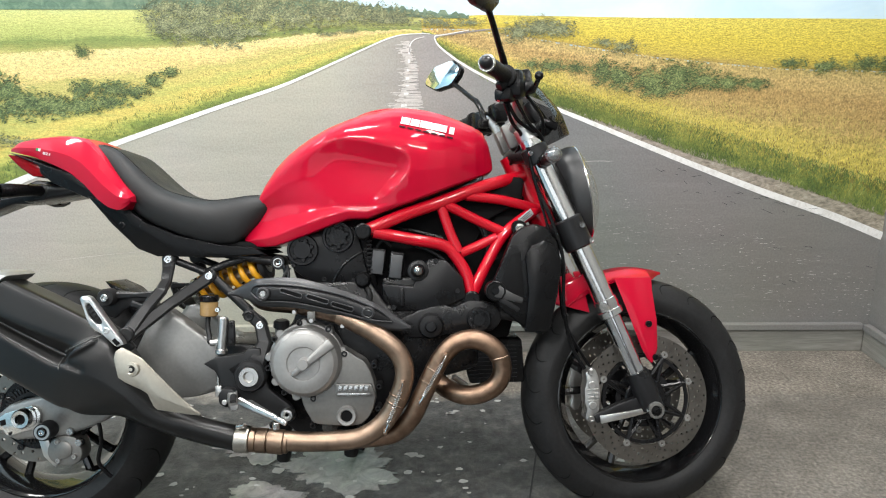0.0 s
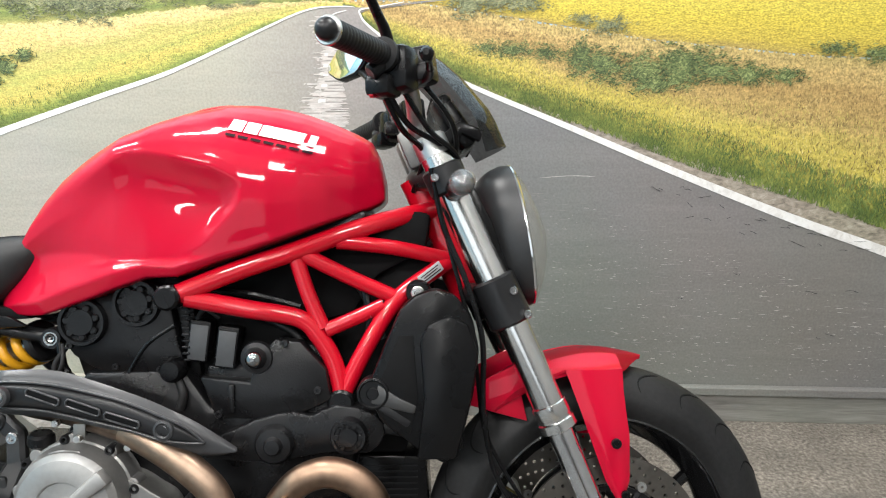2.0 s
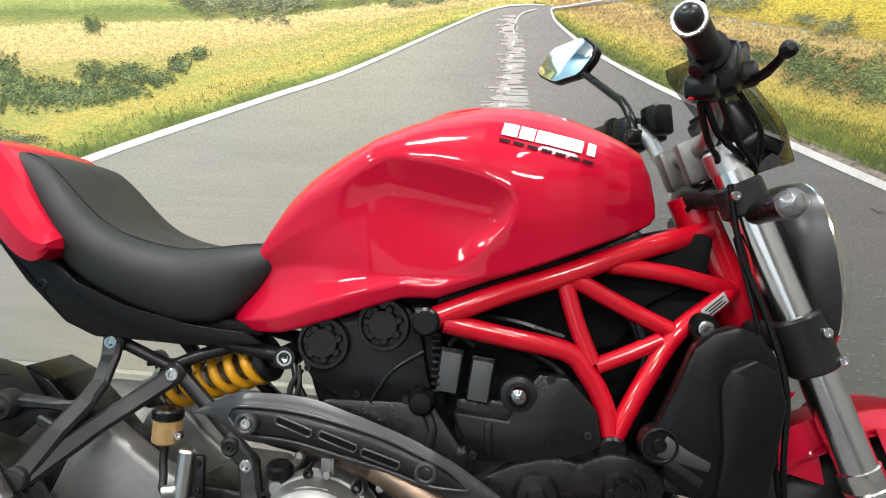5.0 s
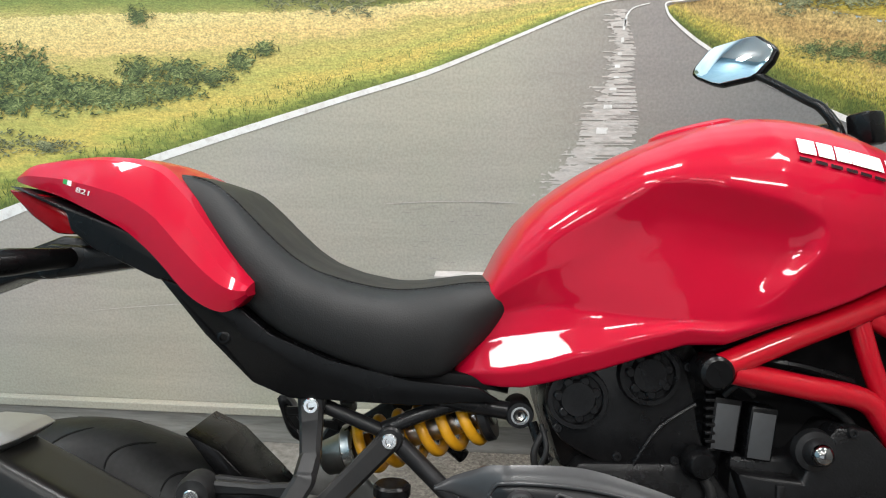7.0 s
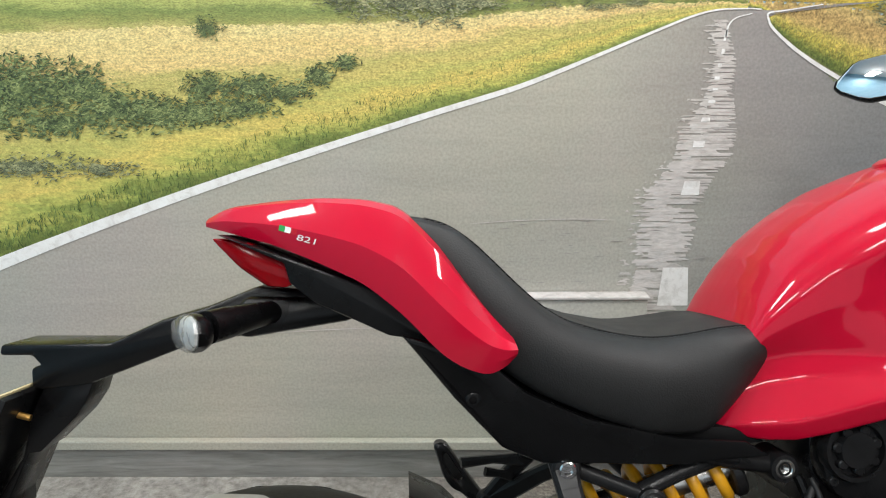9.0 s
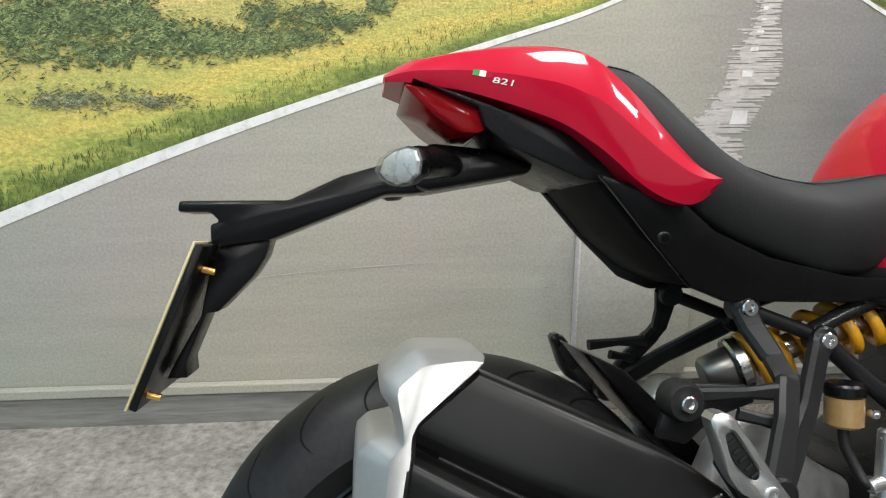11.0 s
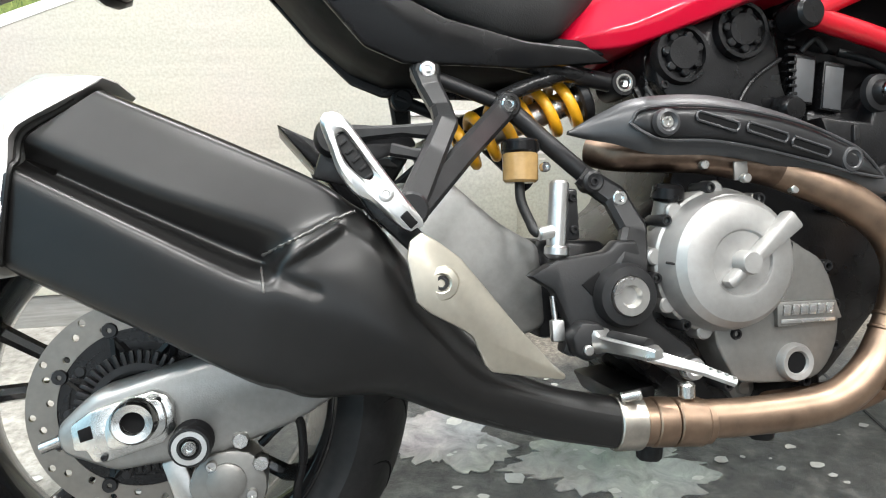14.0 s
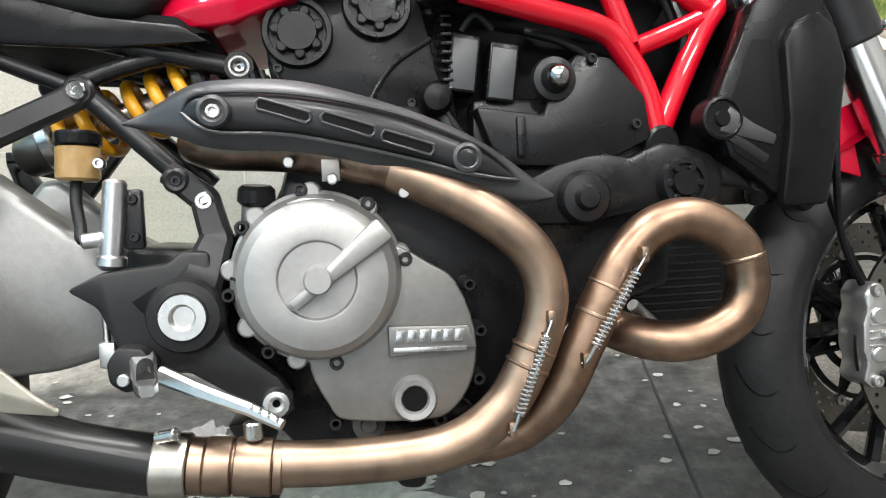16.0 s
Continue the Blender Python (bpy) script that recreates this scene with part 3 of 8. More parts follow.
for lo, hi in (((WALL_L, -0.1), (-2.1, CEIL)), ((0.9, -0.1), (WALL_R, CEIL)), ((-2.1, -0.1), (0.9, 0.45)), ((-2.1, 2.25), (0.9, CEIL))):
    box(((lo[0] + hi[0]) / 2, BACK_Y - 0.05, (lo[1] + hi[1]) / 2), (hi[0] - lo[0], 0.1, hi[1] - lo[1]), 0, bm=ws)
tagged(finish("wall_south", ws, PLASTER, smooth=False), "plain dark grey wall with a wide shop window", "wall", kind="structure")
win = new("window_1")
tagged(win, "wide shop window with slim white mullions", "window", kind="structure")
for x in (-2.08, -1.1, -0.1, 0.88):
    part("mullion", box((x, BACK_Y - 0.02, 1.35), (0.05, 0.06, 1.8), 0.004), WHITE, win)
for z in (0.47, 1.75, 2.23):
    part("rail", box((-0.6, BACK_Y - 0.015, z), (3.0, 0.05, 0.045), 0.004), WHITE, win)
wall_east = slab("wall_east", (WALL_R, BACK_Y - 0.1, -0.1), (WALL_R + 0.1, WALL_Y + 0.1, CEIL), ASPHALT, "side wall papered with the grey road mural")
wall_north = slab("wall_north", (WALL_L, WALL_Y, -0.1), (WALL_R, WALL_Y + 0.1, CEIL), SKY, "wall papered with a mural of a country road through fields")

# unseen fittings on added wires, hung low to make room for the uplights
for px, py in PANELS:
    t = new("ceiling_light")
    t.location = (px, py, HANG)
    tagged(t, "flat white LED panel light hung on wires under the ceiling", "ceiling light", "ceiling panels")
    fr = bmesh.new()
    for sx in (-1, 1):
        box((sx * 0.312, 0, -0.02), (0.025, 0.34, 0.04), 0.003, bm=fr)
        box((0, sx * 0.16, -0.02), (0.6, 0.02, 0.04), 0.003, bm=fr)
    part("frame", fr, ALLOY, t)
    part("backing", box((0, 0, -0.015), (0.6, 0.3, 0.02), 0), WHITE, t)
    for sx in (-0.25, 0.25):
        part("wire", cyl((sx, 0, -0.005), (sx, 0, CEIL - HANG), 0.0015, n=6), STEEL, t)


def flat(pts, y):
    bm = bmesh.new()
    bm.faces.new([bm.verts.new((x, y, z)) for x, z in pts])
    bmesh.ops.triangulate(bm, faces=bm.faces)
    return bm


def bandpoly(lower, upper, y, n=120, amp=0.0, seed=1):
    """A printed area between two lines that run from left to right."""
    r = random.Random(seed)
    x0, x1 = max(lower[0][0], upper[0][0]), min(lower[-1][0], upper[-1][0])
    bm = bmesh.new()
    prev = None
    for x in np.linspace(x0, x1, n):
        lo = float(np.interp(x, [p[0] for p in lower], [p[1] for p in lower]))
        hi = float(np.interp(x, [p[0] for p in upper], [p[1] for p in upper])) + r.uniform(-amp, amp)
        a, b = bm.verts.new((x, y, lo)), bm.verts.new((x, y, max(hi, lo + 0.0005)))
        if prev:
            bm.faces.new((prev[0], a, b, prev[1]))
        prev = (a, b)
    return bm


def stretch(co):
    """The paper hangs a little wider to the right of the road than to the left."""
    k = ss((co.x - 0.1) / 0.15)
    a = (-0.0065 + 0.9655 * co.x + 0.0044 * co.z, -0.0022 - 0.0034 * co.x + 0.9749 * co.z)
    b = (0.046 + 1.0194 * co.x - 0.0039 * co.z, 0.0102 - 0.0032 * co.x + 1.0074 * co.z)
    return (a[0] + (b[0] - a[0]) * k, co.y, a[1] + (b[1] - a[1]) * k)


def mural(name, bm, material, label="", true=False):
    if not true:
        warp(bm, stretch)
    for f in bm.faces:
        f.normal_update()
        if f.normal.y > 0:
            f.normal_flip()
    me = bpy.data.meshes.new(name)
    bm.to_mesh(me)
    bm.free()
    me.materials.append(material)
    ob = new(name, me)
    ob.parent = wall_north
    if label:
        tagged(ob, label)
    return ob


def strip(pts, widths, y, k=6):
    """A flat ribbon along a line on the wall."""
    path = [p for p in catmull([(x, 0, z) for x, z in pts], k)]
    ws = np.interp(np.linspace(0, 1, len(path)), np.linspace(0, 1, len(widths)), widths)
    bm = bmesh.new()
    prev = None
    for i, p in enumerate(path):
        d = (path[min(i + 1, len(path) - 1)] - path[max(i - 1, 0)]).normalized()
        nrm = Vector((-d.z, 0, d.x))
        a, b = (bm.verts.new((q.x, y, q.z)) for q in (p + nrm * ws[i] / 2, p - nrm * ws[i] / 2))
        if prev:
            bm.faces.new((prev[0], a, b, prev[1]))
        prev = (a, b)
    return bm


Y1, Y2, Y3, Y4, Y5 = (WALL_Y - 0.0015 * k for k in (1, 2, 3, 4, 5))
EDGE_L = [(-3.48, -0.088), (-2.515, 0.312), (-1.838, 0.574), (-1.508, 0.699), (-1.17, 0.817), (-0.89, 0.906), (-0.602, 0.994), (-0.412, 1.050), (-0.307, 1.088), (-0.195, 1.133), (-0.077, 1.181), (0.0, 1.211), (0.058, 1.2255), (0.12, 1.228), (0.160, 1.2265)]
EDGE_R = [(0.172, 1.216), (0.180, 1.202), (0.190, 1.186), (0.222, 1.158), (0.268, 1.125), (0.35, 1.077), (0.50, 1.004), (0.741, 0.903), (1.06, 0.768), (1.384, 0.638), (1.643, 0.545), (1.845, 0.461)]
L, R = WALL_L, WALL_R


def field(name, lower, upper, y, material, n=260, rows=10, amp=0.0, seed=1):
    """A printed field between two lines; its picture coordinate runs from the lower line (0) to the upper (1)."""
    r = random.Random(seed)
    bm = bmesh.new()
    lay = bm.loops.layers.uv.new("field")
    x0, x1 = max(lower[0][0], upper[0][0]), min(lower[-1][0], upper[-1][0])
    grid = []
    for x in np.linspace(x0, x1, n):
        lo, hi = level(lower, x), level(upper, x) + r.uniform(-amp, amp)
        grid.append([(bm.verts.new((x, y, lo + (max(hi, lo + 0.002) - lo) * k / rows)), x, k / rows) for k in range(rows + 1)])
    for a, b in zip(grid, grid[1:]):
        for k in range(rows):
            quad = (a[k], b[k], b[k + 1], a[k + 1])
            f = bm.faces.new([q[0] for q in quad])
            for loop, q in zip(f.loops, quad):
                loop[lay].uv = (q[1], q[2])
    return mural(name, bm, material, true=True)


def level(row, x):
    return float(np.interp(x, [p[0] for p in row], [p[1] for p in row]))


TRACK_L = [(L, 1.17), (-2.0, 1.175), (-1.2, 1.20), (-0.8, 1.20), (-0.5, 1.215), (-0.3, 1.235), (0.05, 1.245), (0.13, 1.24)]
SKYLINE_L = [(L, 1.365), (-1.4, 1.352), (-0.86, 1.338), (-0.2, 1.315), (0.1, 1.29), (0.13, 1.285)]
CREST = [(0.13, 1.246), (0.3, 1.24), (0.6, 1.19), (0.95, 1.13), (1.4, 1.08), (R, 1.06)]
SKYLINE_R = [(0.13, 1.28), (0.35, 1.287), (0.9, 1.264), (R, 1.237)]
field("far_field", [(x, z - 0.02) for x, z in TRACK_L], SKYLINE_L, Y1, FAR_GREEN)
mural("far_trees", bandpoly([(L, 1.36), (-1.4, 1.348), (-0.86, 1.334), (-0.2, 1.30), (0.3, 1.275)], [(L, 1.46), (-1.4, 1.435), (-0.86, 1.42), (-0.4, 1.375), (0.0, 1.325), (0.3, 1.288)], Y2, 300, 0.008), FAR_TREES, true=True)
field("meadow", EDGE_L, TRACK_L, Y2, MEADOW, 400, 14, 0.004)
field("rapeseed_field", CREST, SKYLINE_R, Y1, RAPE)
field("dry_meadow", [(0.13, 1.232), (0.165, 1.225)] + EDGE_R, CREST, Y2, DRY, 400, 14, 0.006)
mural("road", bandpoly([(L, -0.095), (R, -0.095)], EDGE_L + EDGE_R, Y4, 600), ASPHALT, true=True)
mural("far_road", flat([(0.155, 1.2244), (0.20, 1.2244), (0.35, 1.238), (0.45, 1.242), (0.35, 1.233), (0.20, 1.2165), (0.164, 1.205)], Y3), ASPHALT, true=True)
mural("gravel_shoulder", bandpoly(EDGE_R[6:], [(0.50, 1.008), (0.741, 0.918), (0.958, 0.850), (1.167, 0.779), (1.378, 0.708), (1.592, 0.630), (R, 0.560)], Y3, 320, 0.012), GRAVEL, true=True)
mural("edge_line", strip(EDGE_L, [0.06, 0.052, 0.034, 0.027, 0.022, 0.018, 0.014, 0.012, 0.010, 0.008, 0.006, 0.005, 0.004, 0.003, 0.0025], Y5), LINE, true=True)
mural("edge_line", strip([(0.30, 1.236), (0.215, 1.2235), (0.178, 1.218)] + EDGE_R[1:], [0.002, 0.003, 0.004, 0.005, 0.006, 0.007, 0.008, 0.009, 0.012, 0.016, 0.020, 0.024, 0.027, 0.03], Y5), LINE, true=True)
mural("centre_line", strip([(0.086, 1.165), (0.088, 1.19), (0.104, 1.208), (0.14, 1.2175)], [0.005, 0.004, 0.003, 0.002], Y5), LINE, true=True)
# worn strip down the middle of the road, with its dashes
rag = random.Random(8)
wsb = bmesh.new()
z = 0.40
while z < 1.20:
    dz = rag.uniform(0.003, 0.0075) * (1.25 - 0.6 * z)
    lo = float(np.interp(z, [0.40, 0.55, 0.61, 0.69, 0.80, 0.83, 0.89, 0.945, 0.99, 1.05, 1.11, 1.185], [-0.11, -0.095, -0.085, -0.088, -0.075, -0.045, -0.012, -0.004, 0.03, 0.055, 0.062, 0.06]))
    hi = float(np.interp(z, [0.40, 0.55, 0.61, 0.69, 0.80, 0.83, 0.89, 0.945, 0.99, 1.05, 1.11, 1.185], [0.03, 0.03, 0.048, 0.058, 0.075, 0.09, 0.132, 0.136, 0.128, 0.115, 0.118, 0.092]))
    lo += rag.choice((0, 0, 0.25, 0.5)) * (hi - lo) * rag.random() - rag.choice((0, 0, 0, 0.03)) * rag.random()
    hi -= rag.choice((0, 0, 0.15)) * (hi - lo) * rag.random()
    for _ in range(rag.choice((1, 1, 2))):
        cut = rag.uniform(0.3, 0.9) if rag.random() < 0.35 else 1.0
        p = [(lo, z), (lo + (hi - lo) * cut, z + rag.uniform(-0.0015, 0.0015)), (lo + (hi - lo) * cut - rag.uniform(0, 0.012), z + dz * 1.15), (lo + rag.uniform(0, 0.012), z + dz * 1.1)]
        wsb.faces.new([wsb.verts.new((x, Y4 - 0.0008 - 0.0003 * rag.random(), zz)) for x, zz in p])
        lo, hi = lo - rag.uniform(0.02, 0.06) * (1.2 - z), lo - rag.uniform(0.0, 0.01)
    z += dz
mural("worn_strip", wsb, WORN_LIT, true=True)
for q in ([(-0.018, 0.517), (0.064, 0.518), (0.055, 0.624), (-0.011, 0.623)], [(0.017, 0.816), (0.064, 0.816), (0.063, 0.852), (0.024, 0.852)], [(0.036, 0.937), (0.064, 0.937), (0.066, 0.953), (0.037, 0.953)],
          [(0.05, 1.0), (0.072, 1.0), (0.072, 1.01), (0.052, 1.01)], [(0.062, 1.045), (0.08, 1.045), (0.08, 1.052), (0.064, 1.052)], [(0.07, 1.075), (0.084, 1.075), (0.084, 1.08), (0.071, 1.08)],
          [(0.072, 1.1), (0.085, 1.1), (0.085, 1.108), (0.073, 1.108)], [(0.077, 1.13), (0.087, 1.13), (0.087, 1.138), (0.078, 1.138)], [(0.082, 1.16), (0.09, 1.16), (0.09, 1.172), (0.083, 1.172)], [(0.084, 1.19), (0.09, 1.19), (0.092, 1.215), (0.087, 1.215)]):
    mural("lane_dash", flat(q, Y5), LINE)


def crack(x, z, n, dx, seed):
    r = random.Random(seed)
    pts = [(x, z)]
    for _ in range(n):
        x += dx * r.uniform(0.2, 1.0)
        z += r.uniform(-0.008, 0.003)
        pts.append((x, z))
    mural("road_crack", strip(pts, [0.0004, 0.0019, 0.0008, 0.0023, 0.0004], Y5, 2), CRACK)


rc = random.Random(31)
for i in range(32):
    u = i / 33 if i < 22 else rc.random()
    x, z = 0.95 + 0.82 * u + rc.uniform(-0.03, 0.03), 0.735 - 0.28 * u - abs(rc.gauss(0, 0.025)) - (0 if i < 22 else rc.uniform(0.05, 0.3))
    crack(x, z, rc.randint(2, 4), 0.012 + 0.012 * u, i)
streaks = bmesh.new()
r4 = random.Random(4)
for _ in range(1500):
    x, z = r4.uniform(-0.5, 1.8), r4.uniform(0.14, 0.75)
    if z > 1.05 - 0.36 * max(x, 0.0) - 0.1 or (x < 0.05 and r4.random() < 0.6):
        continue
    w, h = r4.uniform(0.004, 0.045), r4.uniform(0.0002, 0.0010)
    vs = [streaks.verts.new(p) for p in ((x, Y5, z), (x + w * 0.6, Y5, z - h), (x + w, Y5, z + r4.uniform(-0.002, 0.002)), (x + w * 0.4, Y5, z + h))]
    streaks.faces.new(vs)
tagged(mural("asphalt_streaks", streaks, STREAK), kind="stuff")
flecks = bmesh.new()
for _ in range(1000):
    x, z = 0.35 + 1.48 * r4.random() ** 0.8, r4.uniform(0.13, 0.72)
    if z > 1.05 - 0.36 * x - 0.12:
        continue
    near = 1.3 - z
    w, h = r4.uniform(0.003, 0.016) * near * (2.2 if r4.random() < 0.12 else 1), r4.uniform(0.0005, 0.0016) * near
    flecks.faces.new([flecks.verts.new(p) for p in ((x, Y5, z), (x + w * 0.5, Y5, z - h * r4.uniform(0.3, 1)), (x + w, Y5, z + r4.uniform(-h, h)), (x + w * 0.4, Y5, z + h))])
for pts in ([(-0.52, 0.742), (-0.40, 0.750), (-0.25, 0.754), (-0.14, 0.751)], [(-1.42, 0.40), (-1.2, 0.425), (-0.95, 0.445), (-0.72, 0.455)], [(0.62, 0.742), (0.70, 0.748), (0.77, 0.746)]):
    mural("road_scratch", strip(pts, [0.0004, 0.0022, 0.0012, 0.0026, 0.0004], Y5, 3), WORN_LIT)
tagged(mural("asphalt_flecks", flecks, WORN_LIT), kind="stuff")


def printed_bush(name, blobs, seed, size, count, material=None, y=Y4 - 0.0004):
    """A printed shrub: slender leaves in loose sprays, thick at the heart of a few ellipses (x, z, half width, half height) and thin at the rim."""
    r = random.Random(seed)
    bm = bmesh.new()
    total = sum(b[2] * b[3] for b in blobs)
    for bx, bz, bw, bh in blobs:
        left = int(count * bw * bh / total)
        while left > 0:
            # a spray of leaves round a twig
            a, q = r.uniform(0, 2 * math.pi), min(1.25, abs(r.gauss(0, 0.62)))
            cx, cz = bx + bw * q * math.cos(a), bz + bh * q * math.sin(a)
            lean = r.uniform(-0.5, 0.7)
            for _ in range(r.randint(4, 9)):
                left -= 1
                x, z = cx + r.gauss(0, size * 1.6), cz + r.gauss(0, size * 1.0)
                s, t = size * r.uniform(0.45, 1.5), lean + r.gauss(0, 0.45)
                d, e = (math.cos(t) * s, math.sin(t) * s), (-math.sin(t) * s * 0.26, math.cos(t) * s * 0.26)
                yy = y - r.uniform(0, 0.0003)
                bm.faces.new([bm.verts.new((x + u * d[0] + v * e[0], yy, z + u * d[1] + v * e[1])) for u, v in ((-1, 0), (-0.1, -1), (1, 0), (0.1, 1))])
    return mural(name, bm, material or LEAF, true=True)


bushes = [
    ([(-1.60, 1.06, 0.15, 0.065), (-1.45, 1.06, 0.09, 0.055), (-1.75, 1.04, 0.22, 0.09), (-1.37, 1.01, 0.09, 0.05), (-1.50, 0.975, 0.14, 0.028), (-1.28, 1.0, 0.08, 0.035)], 1, 0.012, 3400, LEAF),
    ([(-1.14, 1.06, 0.055, 0.028), (-1.03, 1.058, 0.055, 0.030), (-0.94, 1.05, 0.045, 0.020), (-0.87, 1.085, 0.036, 0.022), (-0.80, 1.115, 0.026, 0.014), (-1.18, 1.0, 0.11, 0.028), (-1.05, 1.012, 0.08, 0.018)], 2, 0.010, 1700, LEAF),
    ([(-1.60, 0.87, 0.13, 0.026), (-1.42, 0.865, 0.08, 0.018)], 17, 0.010, 420, LEAFP),
    ([(-1.12, 1.193, 0.030, 0.022)], 4, 0.006, 240, LEAF),
    ([(-0.80, 1.28, 0.09, 0.05), (-0.68, 1.26, 0.12, 0.05), (-0.57, 1.25, 0.10, 0.045), (-0.66, 1.32, 0.17, 0.05), (-0.79, 1.34, 0.08, 0.03)], 5, 0.008, 3000, LEAFP),
    ([(-0.46, 1.31, 0.11, 0.06), (-0.33, 1.30, 0.09, 0.05), (-0.22, 1.31, 0.10, 0.055), (-0.40, 1.36, 0.15, 0.04), (-0.48, 1.245, 0.05, 0.02), (-0.12, 1.30, 0.09, 0.045), (-0.02, 1.29, 0.08, 0.04)], 3, 0.007, 4200, LEAFP),
    ([(-0.21, 1.235, 0.05, 0.008), (-0.13, 1.243, 0.05, 0.008)], 6, 0.004, 260, LEAFP),
    ([(0.04, 1.285, 0.10, 0.030), (0.18, 1.268, 0.09, 0.018), (0.30, 1.262, 0.06, 0.012)], 12, 0.006, 900, LEAFP),
    ([(0.55, 1.24, 0.10, 0.035), (0.47, 1.225, 0.05, 0.028), (0.63, 1.23, 0.05, 0.025)], 7, 0.007, 1100, LEAFP),
    ([(0.59, 1.11, 0.06, 0.025), (0.68, 1.10, 0.05, 0.02), (0.52, 1.115, 0.04, 0.018)], 10, 0.006, 620, LEAF),
    ([(0.775, 1.085, 0.040, 0.045), (0.84, 1.065, 0.06, 0.040), (0.94, 1.04, 0.07, 0.045), (0.99, 1.01, 0.05, 0.02)], 8, 0.008, 1500, LEAF),
    ([(1.05, 1.07, 0.10, 0.04), (1.14, 1.045, 0.08, 0.03), (1.04, 1.03, 0.07, 0.03)], 15, 0.008, 1300, LEAF),
    ([(1.22, 1.035, 0.07, 0.025), (1.32, 1.03, 0.05, 0.018)], 9, 0.007, 560, LEAF),
    ([(0.85, 1.165, 0.06, 0.022), (0.78, 1.185, 0.04, 0.015)], 16, 0.006, 320, LEAFP),
    ([(1.44, 1.10, 0.05, 0.018), (1.56, 1.085, 0.08, 0.022), (1.70, 1.09, 0.07, 0.032), (1.79, 1.08, 0.05, 0.03)], 11, 0.007, 1000, LEAF),
    ([(-2.2, 1.0, 0.25, 0.10)], 14, 0.013, 1400, LEAF),
]
for blobs, seed, size, count, leaf in bushes:
    printed_bush("bush", blobs, seed, size * 0.52, int(count * 3.8), leaf)


def printed_grass(name, n, seed, place, material):
    r = random.Random(seed)
    bm = bmesh.new()
    while n > 0:
        x, z, h = place(r)
        if h is None:
            continue
        n -= 1
        h *= r.uniform(0.5, 1.5)
        tilt = r.gauss(0, 0.35)
        w = h * r.uniform(0.07, 0.14)
        yy = Y4 - 0.0002 - r.uniform(0, 0.0002)
        bm.faces.new([bm.verts.new(p) for p in ((x - w, yy, z), (x + w, yy, z), (x + w * 0.6 + tilt * h * 0.6, yy, z + h * 0.6), (x + tilt * h, yy, z + h))])
    tagged(mural(name, bm, material, true=True), kind="stuff")


def edge_z(x):
    return float(np.interp(x, [p[0] for p in EDGE_L], [p[1] for p in EDGE_L]))


def on_left(lo, hi):
    def place(r):
        x = r.uniform(-2.3, 0.05)
        z = edge_z(x) + 0.012 + r.random() ** 1.3 * (hi - lo) + lo
        return (x, z, 0.004 + 0.020 * max(0, 1.25 - z) ** 1.2) if z < 1.24 else (0, 0, None)
    return place


GRIT = [(0.19, 1.2), (0.35, 1.075), (0.678, 0.946), (0.824, 0.902), (1.109, 0.790), (1.451, 0.685), (1.683, 0.602), (1.851, 0.545)]
LUSH = [(0.19, 1.205), (0.4, 1.105), (0.6, 1.026), (0.822, 0.957), (1.101, 0.882), (1.327, 0.812), (1.556, 0.733), (1.851, 0.645)]
STRAW = [(0.19, 1.225), (0.4, 1.14), (0.75, 1.035), (1.0, 0.985), (1.4, 0.945), (1.851, 0.86)]
FAR_R = [(0.19, 1.28), (0.4, 1.285), (0.9, 1.275), (1.851, 1.25)]


def between(low, high, power, under=0.0, over=1.0, size=0.85):
    def place(r):
        x = r.uniform(0.19, 1.84)
        lo, hi = level(low, x) - under, level(high, x)
        z = lo + (hi - lo) * over * r.random() ** power
        return x, z, size * (0.0035 + 0.021 * max(0, 1.2 - z) ** 1.2)
    return place


printed_grass("grass_blades", 2600, 22, on_left(0.0, 0.07), BLADEG)
printed_grass("grass_blades", 5200, 23, between(LUSH, STRAW, 1.0), BLADE)
printed_grass("grass_blades", 9500, 25, between(STRAW, CREST, 1.0, 0.03), BLADET)
printed_grass("grass_blades", 5200, 27, between(LUSH, CREST, 1.0, 0.03), BLADED)
printed_grass("grass_blades", 1500, 28, between(CREST, FAR_R, 0.8, 0.02, 0.9, 0.45), BLADED)
printed_grass("rapeseed_flowers", 3200, 26, between(CREST, FAR_R, 1.0, 0.012, 1.0, 0.6), BLADEY)
printed_grass("grass_blades", 11000, 24, between(GRIT, LUSH, 1.2, 0.012, 1.15, 1.0), BLADEG)

# skirting with a lipped top, and the papered casing low on the wall
for name, lo, hi in (("baseboard_north", (WALL_L, WALL_Y - 0.022, 0), (WALL_R - 0.022, WALL_Y - 0.008, 0.088)), ("baseboard_east", (WALL_R - 0.022, -0.5, 0), (WALL_R - 0.008, WALL_Y - 0.022, 0.088))):
    ob = slab(name, lo, hi, SKIRT, "low grey skirting board with a pale lip", 0.002)
    ob["category"] = "baseboard"
lip = slab("trim_north", (WALL_L, WALL_Y - 0.034, 0.092), (WALL_R - 0.034, WALL_Y - 0.0085, 0.118), ASPHALT, "thin projecting lip along the top of the skirting", 0.003)
lip = slab("trim_east", (WALL_R - 0.034, -0.5, 0.092), (WALL_R - 0.0085, WALL_Y - 0.034, 0.118), ASPHALT, "thin projecting lip along the top of the skirting", 0.003)
casing = new("wall_casing")
casing.location = (0, 0, 0)
tagged(casing, "low boxed-in casing papered like the grey road mural", "casing", kind="structure")
part("front", box((-0.2125, WALL_Y - 0.03, 0.327), (0.307, 0.04, 0.415), 0.002), ASPHALT, casing)
